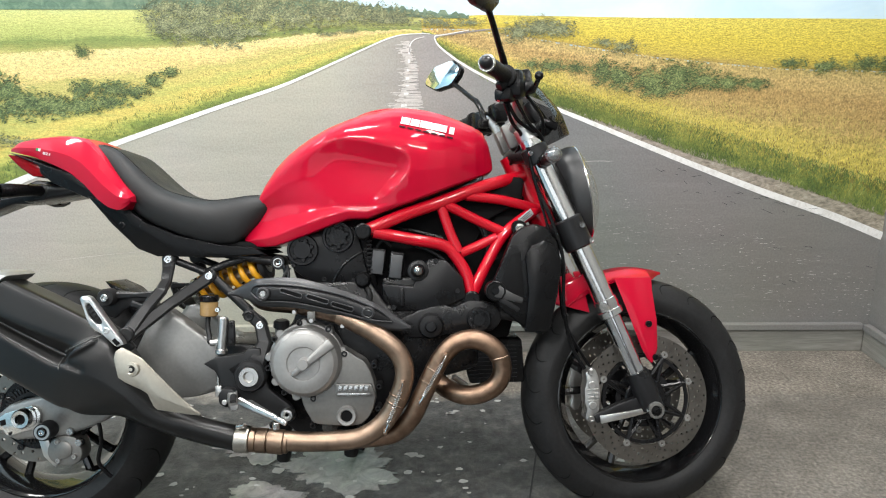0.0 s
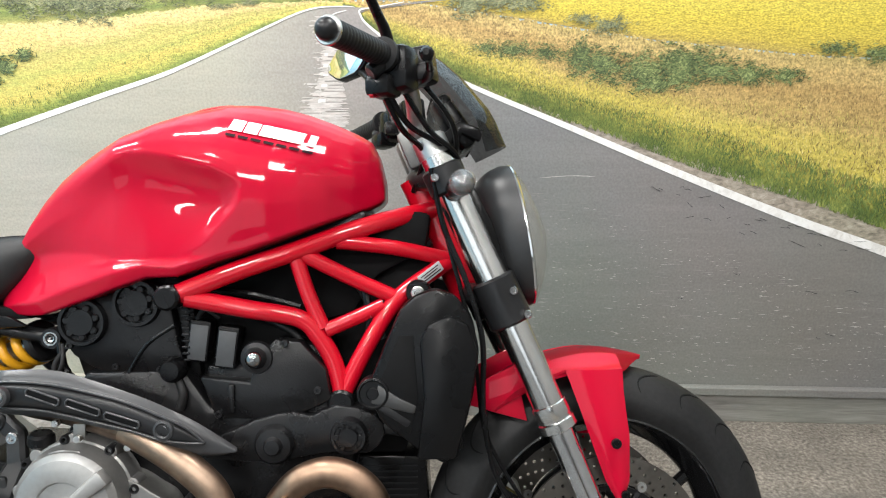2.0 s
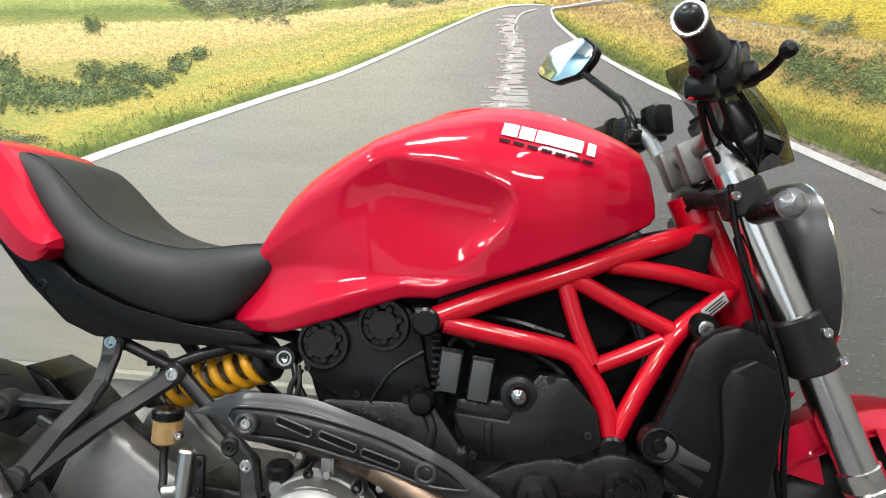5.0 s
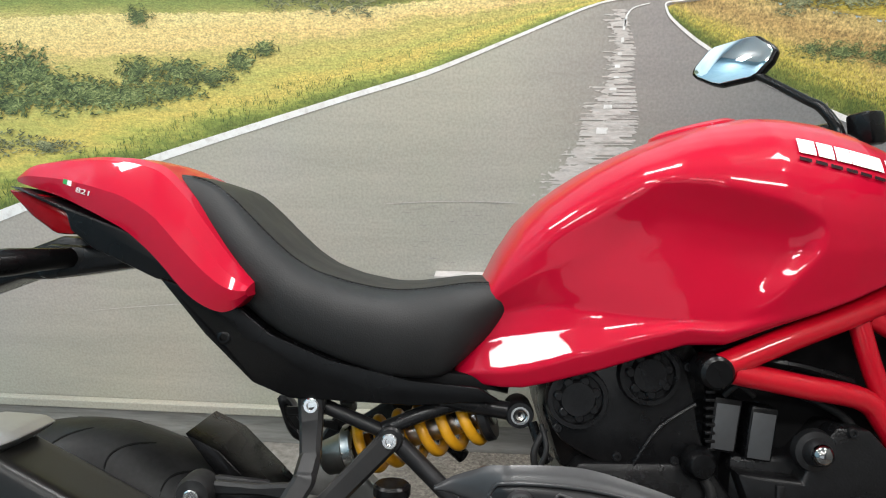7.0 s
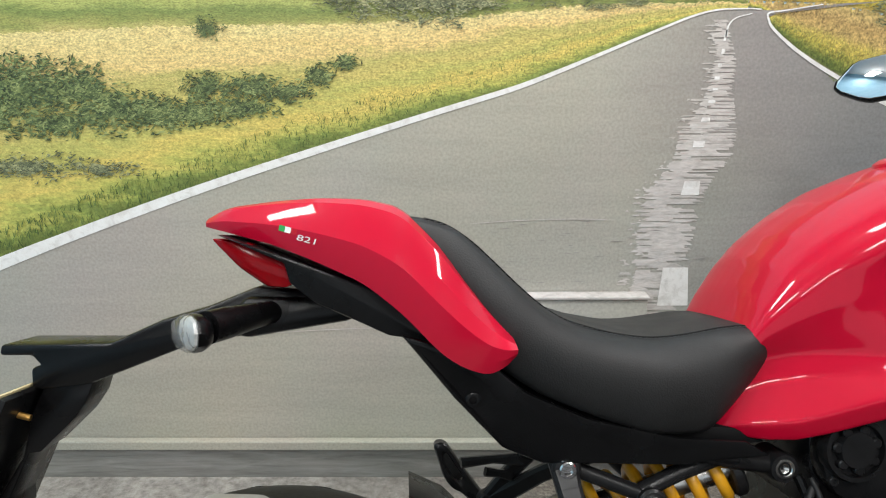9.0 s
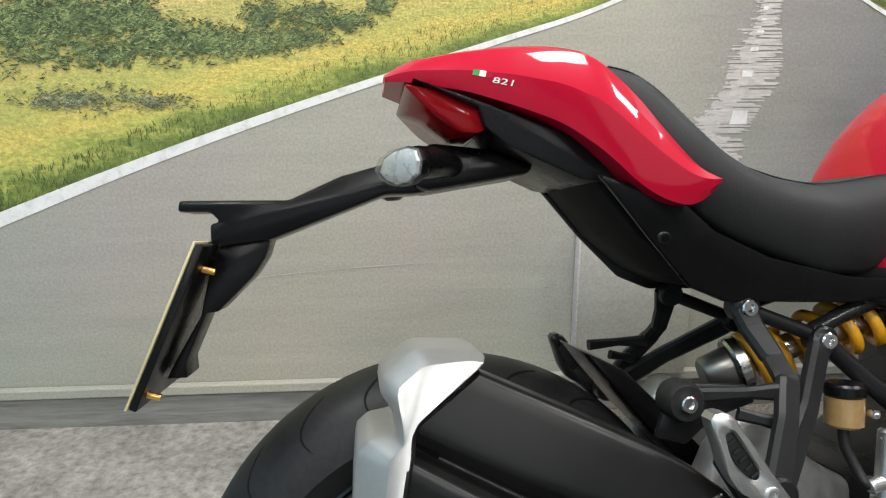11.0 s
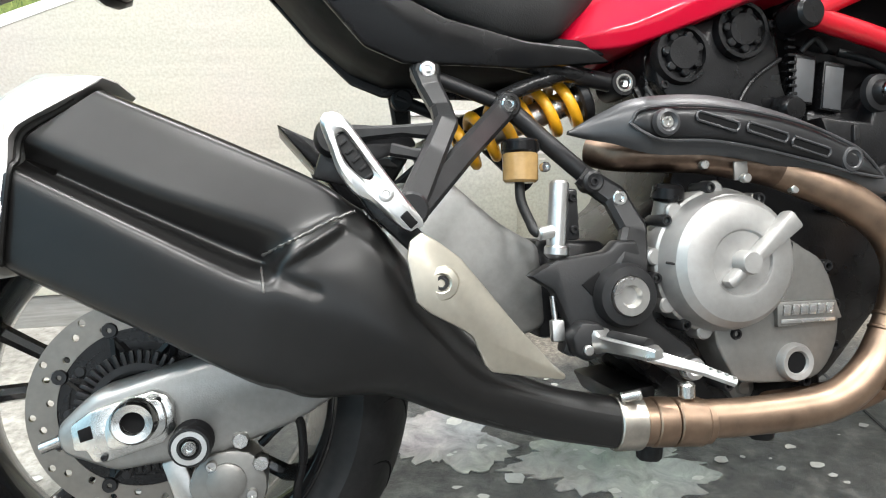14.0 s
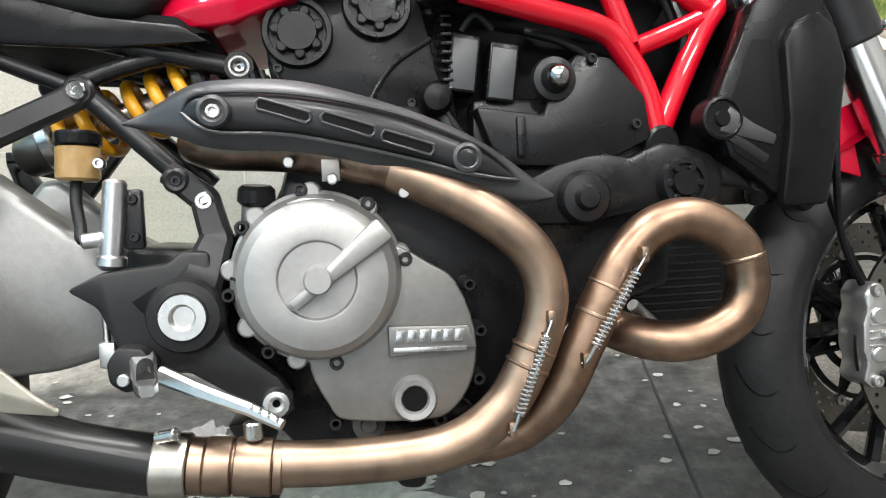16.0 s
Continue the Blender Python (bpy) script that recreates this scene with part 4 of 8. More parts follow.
# light on the casing's top and side edges, painted as pale strips
part("lit_top_strip", box((-0.2125, WALL_Y - 0.032, 0.539), (0.313, 0.045, 0.008), 0.002), WORN_LIT, casing)
part("lit_side_strip", box((-0.3672, WALL_Y - 0.031, 0.327), (0.004, 0.043, 0.41), 0.001), WORN_LIT, casing)

# peeled patches and paint flakes on the floor
PATCH = print_mat("bare_concrete_patch", [(0.3, (0.17, 0.175, 0.165)), (0.45, (0.30, 0.305, 0.29)), (0.6, (0.40, 0.40, 0.37)), (0.75, (0.55, 0.53, 0.49))], (22, 22, 22), big=(3, 0.3), rough=0.27)
FLAKE = mat("white_paint_flake", (0.46, 0.455, 0.43), 0.5)


def floor_blob(name, cx, cy, rx, ry, seed, material, n=26, z=0.0025, rough=0.35):
    r = random.Random(seed)
    bm = bmesh.new()
    ph = [r.uniform(0, 6.28) for _ in range(4)]
    top = []
    for i in range(n):
        a = 2 * math.pi * i / n
        q = 1 + rough * (0.4 * math.sin(2 * a + ph[0]) + 0.3 * math.sin(3 * a + ph[1]) + 0.25 * math.sin(7 * a + ph[2]) + 0.16 * math.sin(17 * a + ph[3]) + r.uniform(-0.16, 0.16))
        top.append((cx + rx * q * math.cos(a), cy + ry * q * math.sin(a)))
    lower, upper = [bm.verts.new((x, y, 0.0)) for x, y in top], [bm.verts.new((x, y, z)) for x, y in top]
    bm.faces.new(upper)
    for i in range(n):
        j = (i + 1) % n
        bm.faces.new((lower[i], lower[j], upper[j], upper[i]))
    return finish(name, bm, material, smooth=False)


peel = floor_blob("floor_patch", -0.08, 1.79, 0.17, 0.10, 5, PATCH, 110, 0.0025, 0.42)
tagged(peel, "pale bare patch where the floor paint has peeled", "floor patch", kind="structure")
peel = floor_blob("floor_patch", -0.27, 1.66, 0.10, 0.05, 9, PATCH, 80, 0.0025, 0.42)
tagged(peel, "pale bare patch where the floor paint has peeled", "floor patch", kind="structure")
peel = floor_blob("floor_patch", -0.37, 1.91, 0.11, 0.10, 12, PATCH, 90, 0.0025, 0.42)
tagged(peel, "pale bare patch where the floor paint has peeled", "floor patch", kind="structure")
fl = bmesh.new()
r7 = random.Random(7)
for _ in range(230):
    x, y = r7.uniform(-1.1, 0.9), r7.uniform(1.1, 2.25)
    s = r7.uniform(0.002, 0.011) * (1 if r7.random() < 0.8 else 1.7)
    n = r7.randint(5, 8)
    fl.faces.new([fl.verts.new((x + s * r7.uniform(0.5, 1.2) * math.cos(6.283 * i / n) * 1.5, y + s * r7.uniform(0.5, 1.2) * math.sin(6.283 * i / n), 0.0026)) for i in range(n)])
tagged(finish("paint_flakes", fl, FLAKE, smooth=False), "scattered white chips where the floor paint is worn", "paint flakes", kind="stuff")
seam = finish("floor_seam", box((0.47, 1.75, 0.001), (0.005, 1.2, 0.003), 0, (0, 0, -9.7)), CRACK, smooth=False)
tagged(seam, "thin dark joint in the painted floor", "floor joint", kind="structure")


# ---- the motorcycle: x ahead, y to its left, z up, leaning on its side stand ----
psi, lam = radians(4.13), radians(15)
fwd = Vector((math.cos(psi), math.sin(psi), 0))
upw = Vector((-math.sin(psi) * math.sin(lam), math.cos(psi) * math.sin(lam), math.cos(lam)))
lef = upw.cross(fwd)
BIKE = Matrix(((fwd.x, lef.x, upw.x, 0.0014), (fwd.y, lef.y, upw.y, 1.5715), (fwd.z, lef.z, upw.z, 0.0), (0, 0, 0, 1)))
bike = new("motorcycle")
bike.matrix_world = BIKE
tagged(bike, "glossy red naked motorcycle with trellis frame, leaning on side stand", "motorcycle")
MIRR = Matrix.Diagonal((1, -1, 1, 1))
HEAD = Vector((0.45, 0, 0.90))
STEER = Matrix.Translation(HEAD) @ Matrix.Rotation(radians(5.5), 4, Vector((-0.40, 0, 0.917))) @ Matrix.Translation(-HEAD)
SMIRR = STEER @ MIRR @ STEER.inverted()


def twin(name, make, material, m=MIRR, parent=None, label="", **kw):
    a = part(name, make(), material, parent or bike, label, **kw)
    b = part(name, moved(make(), m), material, parent or bike, label, **kw)
    return a, b


def bar(pts, w, y0, y1, bevel=0.004, taper=None):
    """A flat arm of width w along a line in the side view."""
    ps = [Vector((x, z)) for x, z in pts]
    lo, hi = [], []
    for i, p in enumerate(ps):
        d = (ps[min(i + 1, len(ps) - 1)] - ps[max(i - 1, 0)]).normalized()
        nrm = Vector((-d.y, d.x))
        ww = (taper[i] if taper else w) / 2
        lo.append(tuple(p - nrm * ww))
        hi.append(tuple(p + nrm * ww))
    return prism(lo + hi[::-1], y0, y1, bevel)


def drill(ob, cutters):
    """Cuts the cutters' shapes out of a part."""
    bmesh.ops.recalc_face_normals(cutters, faces=cutters.faces)
    me = bpy.data.meshes.new("cutters")
    cutters.to_mesh(me)
    cutters.free()
    tool = new("cutters", me)
    tool.parent = ob.parent
    mod = ob.modifiers.new("holes", "BOOLEAN")
    mod.operation, mod.object, mod.solver = "DIFFERENCE", tool, "EXACT"
    bpy.context.view_layer.update()
    done = bpy.data.meshes.new_from_object(ob.evaluated_get(bpy.context.evaluated_depsgraph_get()))
    ob.modifiers.clear()
    ob.data = done
    done.set_sharp_from_angle(angle=radians(30))
    bpy.data.objects.remove(tool)


# wheels
def wheel(name, cx, cy, cz, R, hw, m, label, spokes, disc_r, disc_ys, rim_w):
    rim_r = 0.213
    a = R - rim_r - 0.004
    prof = [(rim_r, -hw * 0.74), (rim_r + 0.012, -hw * 0.86)]
    prof += [(R - a + a * math.cos(b) ** 0.9, hw * math.sin(b)) for b in np.linspace(-1.30, 1.30, 23)]
    prof += [(rim_r + 0.012, hw * 0.86), (rim_r, hw * 0.74)]

    def at(bm):
        return moved(bm, m @ Matrix.Translation((cx, cy, cz)))

    w = rim_w
    rimp = [(0.221, -w), (0.214, -w - 0.003), (0.207, -w + 0.004), (0.203, -w + 0.016), (0.190, -w * 0.4), (0.186, 0), (0.190, w * 0.4), (0.203, w - 0.016), (0.207, w - 0.004), (0.214, w + 0.003), (0.221, w), (0.212, w * 0.7), (0.205, 0), (0.212, -w * 0.7)]
    rim = part(name, at(lathe(rimp, 0, 0, 72, close=True)), RIM, bike, label)
    part("tyre", at(lathe(prof, 0, 0, 96)), RUBBER, rim, "black road tyre with cut grooves")
    # cut grooves of the tread, laid into the crown
    gv = bmesh.new()
    for side in (-1, 1):
        for i in range(22):
            a0 = 2 * math.pi * (i + (0.5 if side > 0 else 0)) / 22
            pts = []
            for s in np.linspace(0, 1, 7):
                b = side * (0.18 + 0.85 * s)
                an = a0 + 0.16 * s + 0.10 * math.sin(s * 3)
                rr = R - a + a * math.cos(b) ** 0.9 - 0.0017
                pts.append((rr * math.cos(an), hw * math.sin(b), rr * math.sin(an)))
            tube(pts, 0.0022, 5, 2, bm=gv, radii=[0.0006, 0.0024, 0.0026, 0.0024, 0.002, 0.0016, 0.0006])
    part("tread_groove", at(gv), DARK, rim)
    hubp = [(0.0, -0.062), (0.026, -0.062), (0.03, -0.05), (0.036, -0.03), (0.036, 0.03), (0.03, 0.05), (0.026, 0.062), (0.0, 0.062)]
    part("hub", at(lathe(hubp, 0, 0, 32)), RIM, rim)
    for i in range(spokes):
        for d in (-0.13, 0.13):
            a0 = 2 * math.pi * i / spokes + 0.35
            p0 = (0.03 * math.cos(a0), 0.0, 0.03 * math.sin(a0))
            pm = (0.10 * math.cos(a0 + d * 0.9), 0.0, 0.10 * math.sin(a0 + d * 0.9))
            p1 = (0.197 * math.cos(a0 + d * 1.6), 0.0, 0.197 * math.sin(a0 + d * 1.6))
            part("spoke", at(tube([p0, pm, p1], 0.01, 8, 4, radii=[0.013, 0.0095, 0.011])), RIM, rim)
    for dy in disc_ys:
        inner = disc_r - (0.045 if len(disc_ys) > 1 else 0.032)
        d = part("brake_disc", at(lathe([(inner, dy - 0.0025), (disc_r, dy - 0.0025), (disc_r, dy + 0.0025), (inner, dy + 0.0025)], 0, 0, 72, close=True)), DISCM, bike, "drilled steel brake disc")
        holes = bmesh.new()
        two = len(disc_ys) > 1
        for row, rr in enumerate((0.006, 0.014, 0.022, 0.030, 0.037) if two else (0.007, 0.016, 0.025)):
            cnt = 48 if two else 60
            for i in range(cnt):
                if ((i + row) % 2) if two else (i % 5 != (0, 1, 3)[row]):
                    continue
                an = 2 * math.pi * (i + row * 0.3) / cnt
                c = ((disc_r - rr) * math.cos(an), dy - 0.006, (disc_r - rr) * math.sin(an))
                cyl(c, (c[0], dy + 0.006, c[2]), 0.0030 if two else 0.0041, n=8, bm=holes)
        drill(d, at(holes))
        part("disc_carrier", at(lathe([(0.028, dy - 0.006), (0.050, dy - 0.006), (0.053, dy - 0.003), (0.053, dy + 0.006), (0.028, dy + 0.006)], 0, 0, 32, close=True)), ENGINE, d)
        part("carrier_ring", at(lathe([(inner - 0.012, dy - 0.003), (inner - 0.004, dy - 0.003), (inner - 0.004, dy + 0.003), (inner - 0.012, dy + 0.003)], 0, 0, 56, close=True)), ENGINE, d)
        for i in range(8):
            for lean in (-0.26, 0.26):
                an = 2 * math.pi * i / 8 + 0.32
                part("carrier_arm", at(tube([(0.048 * math.cos(an + lean), dy + 0.002, 0.048 * math.sin(an + lean)), ((inner - 0.006) * math.cos(an), dy, (inner - 0.006) * math.sin(an))], 0.0055, 6)), ENGINE, d)
        part("toothed_ring", at(lathe([(0.060, dy + 0.010), (0.072, dy + 0.010), (0.072, dy + 0.013), (0.060, dy + 0.013)], 0, 0, 48, close=True)), SATIN, d)
        for i in range(8):
            an = 2 * math.pi * i / 8 + 0.32
            bx, bz = (inner + 0.004) * math.cos(an), (inner + 0.004) * math.sin(an)
            part("bobbin", at(lathe([(0.003, dy - 0.006), (0.008, dy - 0.006), (0.009, dy - 0.003), (0.009, dy + 0.004), (0.003, dy + 0.004)], bx, bz, 10, close=True)), CALM if spokes and len(disc_ys) > 1 else SATIN, d)
        if len(disc_ys) == 1:
            part("carrier_plate", at(lathe([(0.03, dy - 0.001), (inner + 0.003, dy - 0.001), (inner + 0.003, dy + 0.003), (0.03, dy + 0.003)], 0, 0, 48, close=True)), ENGINE, d)
            for i in range(10):
                an = 2 * math.pi * i / 10
                part("carrier_pocket", at(cyl(((inner - 0.012) * math.cos(an), dy - 0.0035, (inner - 0.012) * math.sin(an)), ((inner - 0.012) * math.cos(an), dy, (inner - 0.012) * math.sin(an)), 0.006, n=12, bevel=0.001)), SATIN, d)
    return rim


RIM = mat("gloss_black_wheel", (0.006, 0.006, 0.0065), 0.2, var=0.2, coat=0.8, spec=0.3)
cf = STEER.inverted() @ Vector((0.729, -0.006, 0.298))
front_wheel = wheel("front_wheel", cf.x, cf.y, cf.z, 0.30, 0.061, STEER, "gloss black cast front wheel with twin discs", 5, 0.160, (-0.072, 0.072), 0.046)
rear_wheel = wheel("rear_wheel", -0.767, 0.006, 0.318, 0.316, 0.091, Matrix.Identity(4), "gloss black cast rear wheel with wide tyre", 5, 0.1225, (-0.078,), 0.07)
part("valve", cyl((-0.955, -0.02, 0.385), (-0.93, -0.055, 0.378), 0.005, n=10), RUBBER, rear_wheel)

# fork
FT, FB = Vector((0.455, -0.092, 0.962)), Vector((0.648, -0.100, 0.520))
FD = (FB - FT).normalized()


def along(t, dx=0.0, dy=0.0):
    return FT + FD * t + Vector((dx, dy, 0))


FLEN = (FB - FT).length
twin("fork_tube", lambda: cyl(along(-0.005), along(FLEN - 0.02), 0.0265, n=48, bevel=0.002), FORKM, SMIRR, label="bright aluminium upper fork tube")
twin("fork_collar", lambda: moved(lathe([(0.026, -0.02), (0.029, -0.018), (0.030, 0.0), (0.0285, 0.003), (0.0285, 0.008), (0.031, 0.010), (0.031, 0.024), (0.024, 0.028)], 0, 0, 32), Matrix.Translation(along(FLEN - 0.02)) @ FD.to_track_quat("Y", "Z").to_matrix().to_4x4()), FORKM, SMIRR)
twin("fork_stanchion", lambda: cyl(along(FLEN - 0.02), Vector((0.718, -0.103, 0.345)), 0.0215, n=28), CHROME, SMIRR, label="polished fork stanchion")
twin("fork_foot", lambda: join(tube([(0.707, -0.103, 0.375), (0.728, -0.104, 0.325), (0.742, -0.104, 0.285)], 0.03, 16, 4, radii=[0.027, 0.031, 0.03]), bar([(0.73, 0.30), (0.66, 0.285), (0.60, 0.262)], 0.03, -0.115, -0.092, taper=[0.04, 0.028, 0.022])), SATIN, SMIRR)
part("axle_nut", lathe([(0.011, -0.004), (0.013, -0.012), (0.019, -0.012), (0.021, -0.008), (0.021, 0.01)], 0.743, 0.285, 24, cy=-0.128), STEEL, bike, "hollow steel front axle end")
twin("fork_cap", lambda: moved(lathe([(0.0, -0.018), (0.010, -0.018), (0.012, -0.014), (0.024, -0.014), (0.028, -0.010), (0.028, 0.02), (0.0, 0.02)], 0, 0, 28), Matrix.Translation(along(-0.008)) @ FD.to_track_quat("Y", "Z").to_matrix().to_4x4()), ALLOY, SMIRR, label="silver fork top cap")
# yokes
for t0, t1, r in ((0.03, 0.075, 0.034), (0.225, 0.305, 0.036)):
    c, e = along((t0 + t1) / 2, -0.012), SMIRR @ along((t0 + t1) / 2, -0.012)
    yoke = part("yoke", tube([c, (c + e) / 2 + Vector((-0.03, 0, 0.01)), e], 0.02, 12, 5), SATIN, bike, "black triple clamp")
    part("yoke_clamp", cyl(along(t0), along(t1), r, n=32, bevel=0.004), SATIN, yoke)
    part("yoke_clamp", cyl(SMIRR @ along(t0), SMIRR @ along(t1), r, n=32, bevel=0.004), SATIN, yoke)
for p in (along(0.052, -0.018, -0.031), along(0.245, 0.024, -0.03), along(0.285, 0.03, -0.028)):
    bolt(p.x, p.y, p.z, 0.007, bike)
part("steering_head", cyl((0.425, 0, 0.925), (0.515, 0, 0.72), 0.032, n=24), FRAME_RED, bike)


def fender_point(s, b, out=0.0):
    """A point of the mudguard: s runs from its back to its tip, b from side to side."""
    a = radians(128 - 53 * s)
    r = 0.331 + out - 0.007 * ss((s - 0.6) / 0.4) - 0.030 * abs(b) ** 2.4 * (1 - 0.75 * ss((s - 0.8) / 0.2))
    hw = 0.080 - 0.077 * max(0.0, (s - 0.80) / 0.20) - 0.012 * ss((0.2 - s) / 0.2)
    return Vector((cf.x + r * math.cos(a), cf.y + hw * b, cf.z + r * math.sin(a)))


def front_fender():
    """A blade over the wheel, narrower at its tip."""
    bm = bmesh.new()
    loops = [[fender_point(s, b) for b in np.linspace(-1, 1, 13)] for s in np.linspace(0, 1, 28)]
    rings(bm, loops, caps=False, closed=False)
    bmesh.ops.solidify(bm, geom=bm.faces[:], thickness=0.003)
    return moved(bm, STEER)


def fender_leg():
    """The side of the mudguard, folding down from the blade to the foot of the fork."""
    tops = [(s, (STEER @ fender_point(s, -1)).x) for s in np.linspace(0, 1, 101)]
    s0 = min(tops, key=lambda q: abs(q[1] - 0.650))[0]
    s1 = min(tops, key=lambda q: abs(q[1] - 0.757))[0]
    us = np.linspace(0, 1, 10)
    loops = [[STEER @ fender_point(s0 + (s1 - s0) * u, b, 0.0016) for u in us] for b in (-0.55, -0.75, -0.92)]
    for (xl, zl), (xr, zr), y in (((0.664, 0.604), (0.757, 0.604), -0.086), ((0.675, 0.572), (0.757, 0.570), -0.092), ((0.686, 0.54), (0.759, 0.54), -0.098), ((0.699, 0.50), (0.763, 0.50), -0.103), ((0.7225, 0.43), (0.761, 0.43), -0.108), ((0.736, 0.405), (0.754, 0.405), -0.108), ((0.743, 0.396), (0.748, 0.396), -0.108)):
        loops.append([Vector((xl + (xr - xl) * u, y + 0.006 * abs(2 * u - 1) ** 3, zl + (zr - zl) * u)) for u in us])
    bm = bmesh.new()
    rings(bm, loops, caps=False, closed=False)
    bmesh.ops.recalc_face_normals(bm, faces=bm.faces[:])
    bmesh.ops.solidify(bm, geom=bm.faces[:], thickness=0.003)
    return bm


fender = part("front_fender", front_fender(), RED, bike, "glossy red front mudguard")
twin("fender_leg", fender_leg, RED, SMIRR, parent=fender, angle=60)
back = [(0.505, 0.548), (0.512, 0.574), (0.54, 0.592), (0.575, 0.609), (0.605, 0.622), (0.640, 0.622), (0.612, 0.592), (0.592, 0.568), (0.602, 0.520), (0.555, 0.533)]
twin("fender_wing", lambda: prism(back, -0.078, -0.072, 0.002), RED, SMIRR, parent=fender)
bolt(0.738, -0.112, 0.492, 0.008, fender, BLACK, 0.004)
bolt(0.752, -0.112, 0.41, 0.007, fender, BLACK, 0.004)
# front caliper
def caliper():
    bm = prism([(0.580, 0.372), (0.592, 0.388), (0.606, 0.384), (0.614, 0.360), (0.617, 0.32), (0.613, 0.282), (0.604, 0.258), (0.590, 0.250), (0.576, 0.262), (0.582, 0.285), (0.577, 0.30), (0.577, 0.335), (0.583, 0.352)], -0.106, -0.058, 0.005)
    cyl((0.596, -0.111, 0.345), (0.596, -0.10, 0.345), 0.010, n=18, bevel=0.002, bm=bm)
    cyl((0.596, -0.111, 0.295), (0.596, -0.10, 0.295), 0.010, n=18, bevel=0.002, bm=bm)
    return bm


twin("caliper_mount", lambda: bar([(0.735, 0.283), (0.68, 0.272), (0.612, 0.262)], 0.02, -0.1185, -0.112, 0.002, taper=[0.012, 0.016, 0.020]), ALLOY, SMIRR, label="bright alloy caliper mount at the fork foot")
cal, _ = twin("front_caliper", caliper, CALM, SMIRR, label="machined silver radial brake caliper")
for x, z in ((0.594, 0.376), (0.607, 0.320), (0.592, 0.262)):
    bolt(x, -0.107, z, 0.0075, cal, CALM)
for k in range(4):
    part("caliper_rib", bar([(0.585, 0.306 + 0.009 * k), (0.612, 0.308 + 0.009 * k)], 0.003, -0.1085, -0.105, 0.0008), CALM, cal)
part("caliper_hose", tube([(0.58, -0.10, 0.385), (0.545, -0.11, 0.45), (0.528, -0.125, 0.55), (0.528, -0.128, 0.66), (0.505, -0.12, 0.75), (0.470, -0.115, 0.84), (0.452, -0.12, 0.93)], 0.0045, 8, 6), BLACK, bike)
part("speed_cable", tube([(0.60, -0.085, 0.38), (0.535, -0.10, 0.5), (0.518, -0.118, 0.62), (0.500, -0.115, 0.72), (0.465, -0.105, 0.86)], 0.0035, 8, 6), BLACK, bike)

# headlight
def lamp_shell(x0, x1, sizes, tilt=-0.16, zc=0.822):
    bm = bmesh.new()
    loops = []
    for x, (w, h) in zip(np.linspace(x0, x1, len(sizes)), sizes):
        loops.append([(x + tilt * (h * math.sin(a)) + 0.012, w * math.copysign(abs(math.cos(a)) ** 0.62, math.cos(a)), zc + h * math.sin(a)) for a in np.linspace(0, 2 * math.pi, 40, endpoint=False)])
    rings(bm, loops)
    return moved(bm, STEER)


headlight = part("headlight", lamp_shell(0.522, 0.584, [(0.06, 0.075), (0.086, 0.100), (0.096, 0.112), (0.101, 0.119), (0.103, 0.121)]), mat("charcoal_lamp_shell", (0.020, 0.0205, 0.0215), 0.4, var=0.15, bump=0.1), bike, "charcoal headlight shell with a clear lens")
part("lamp_ring", lamp_shell(0.584, 0.590, [(0.1035, 0.1215), (0.104, 0.122), (0.101, 0.119)]), CHROME, headlight)
part("reflector", lamp_shell(0.5905, 0.602, [(0.095, 0.113), (0.072, 0.085), (0.04, 0.05)]), ALLOY, headlight)
part("lens", lamp_shell(0.5905, 0.636, [(0.100, 0.118), (0.094, 0.100), (0.080, 0.074), (0.055, 0.044), (0.014, 0.012)]), CLEAR, headlight, "clear bulging headlight lens")
twin("headlight_stay", lambda: bar([(0.505, 0.90), (0.535, 0.84), (0.56, 0.76)], 0.028, -0.098, -0.09), BLACK, SMIRR, parent=headlight)
# fly screen
def screen():
    bm = bmesh.new()
    loops = []
    for s in np.linspace(0, 1, 14):
        x = np.interp(s, [0, 0.25, 0.45, 0.8, 1], [0.446, 0.474, 0.506, 0.557, 0.582])
        z = np.interp(s, [0, 0.25, 0.45, 0.8, 1], [1.142, 1.124, 1.095, 1.034, 0.978])
        w = np.interp(s, [0, 0.12, 0.5, 0.85, 1], [0.035, 0.068, 0.100, 0.098, 0.062])
        loops.append([(x - 0.045 * abs(b) ** 2, w * b, z - 0.018 * abs(b) ** 2) for b in np.linspace(-1, 1, 13)])
    rings(bm, loops, caps=False, closed=False)
    bmesh.ops.solidify(bm, geom=bm.faces[:], thickness=0.003)
    return moved(bm, STEER)


part("fly_screen", screen(), SCREEN, bike, "small smoked fly screen")
dash = part("instrument_panel", moved(box((0.485, 0, 1.01), (0.035, 0.15, 0.10), 0.012, (0, -35, 0)), STEER), BLACK, bike, "black instrument panel behind the screen")
part("dash_screen", moved(box((0.468, 0, 1.022), (0.004, 0.12, 0.07), 0.002, (0, -35, 0)), STEER), DARK, dash)
twin("screen_stay", lambda: bar([(0.465, 0.97), (0.50, 1.0), (0.535, 0.985)], 0.022, -0.075, -0.068), BLACK, SMIRR)

# handlebar and controls
HB = [(0.425, -0.03, 0.985), (0.428, -0.10, 0.994), (0.425, -0.145, 1.038), (0.408, -0.19, 1.071), (0.378, -0.26, 1.0758), (0.340, -0.348, 1.0737)]


def bar_half():
    return tube([(0.425, 0.005, 0.985)] + HB, 0.0125, 14, 6)


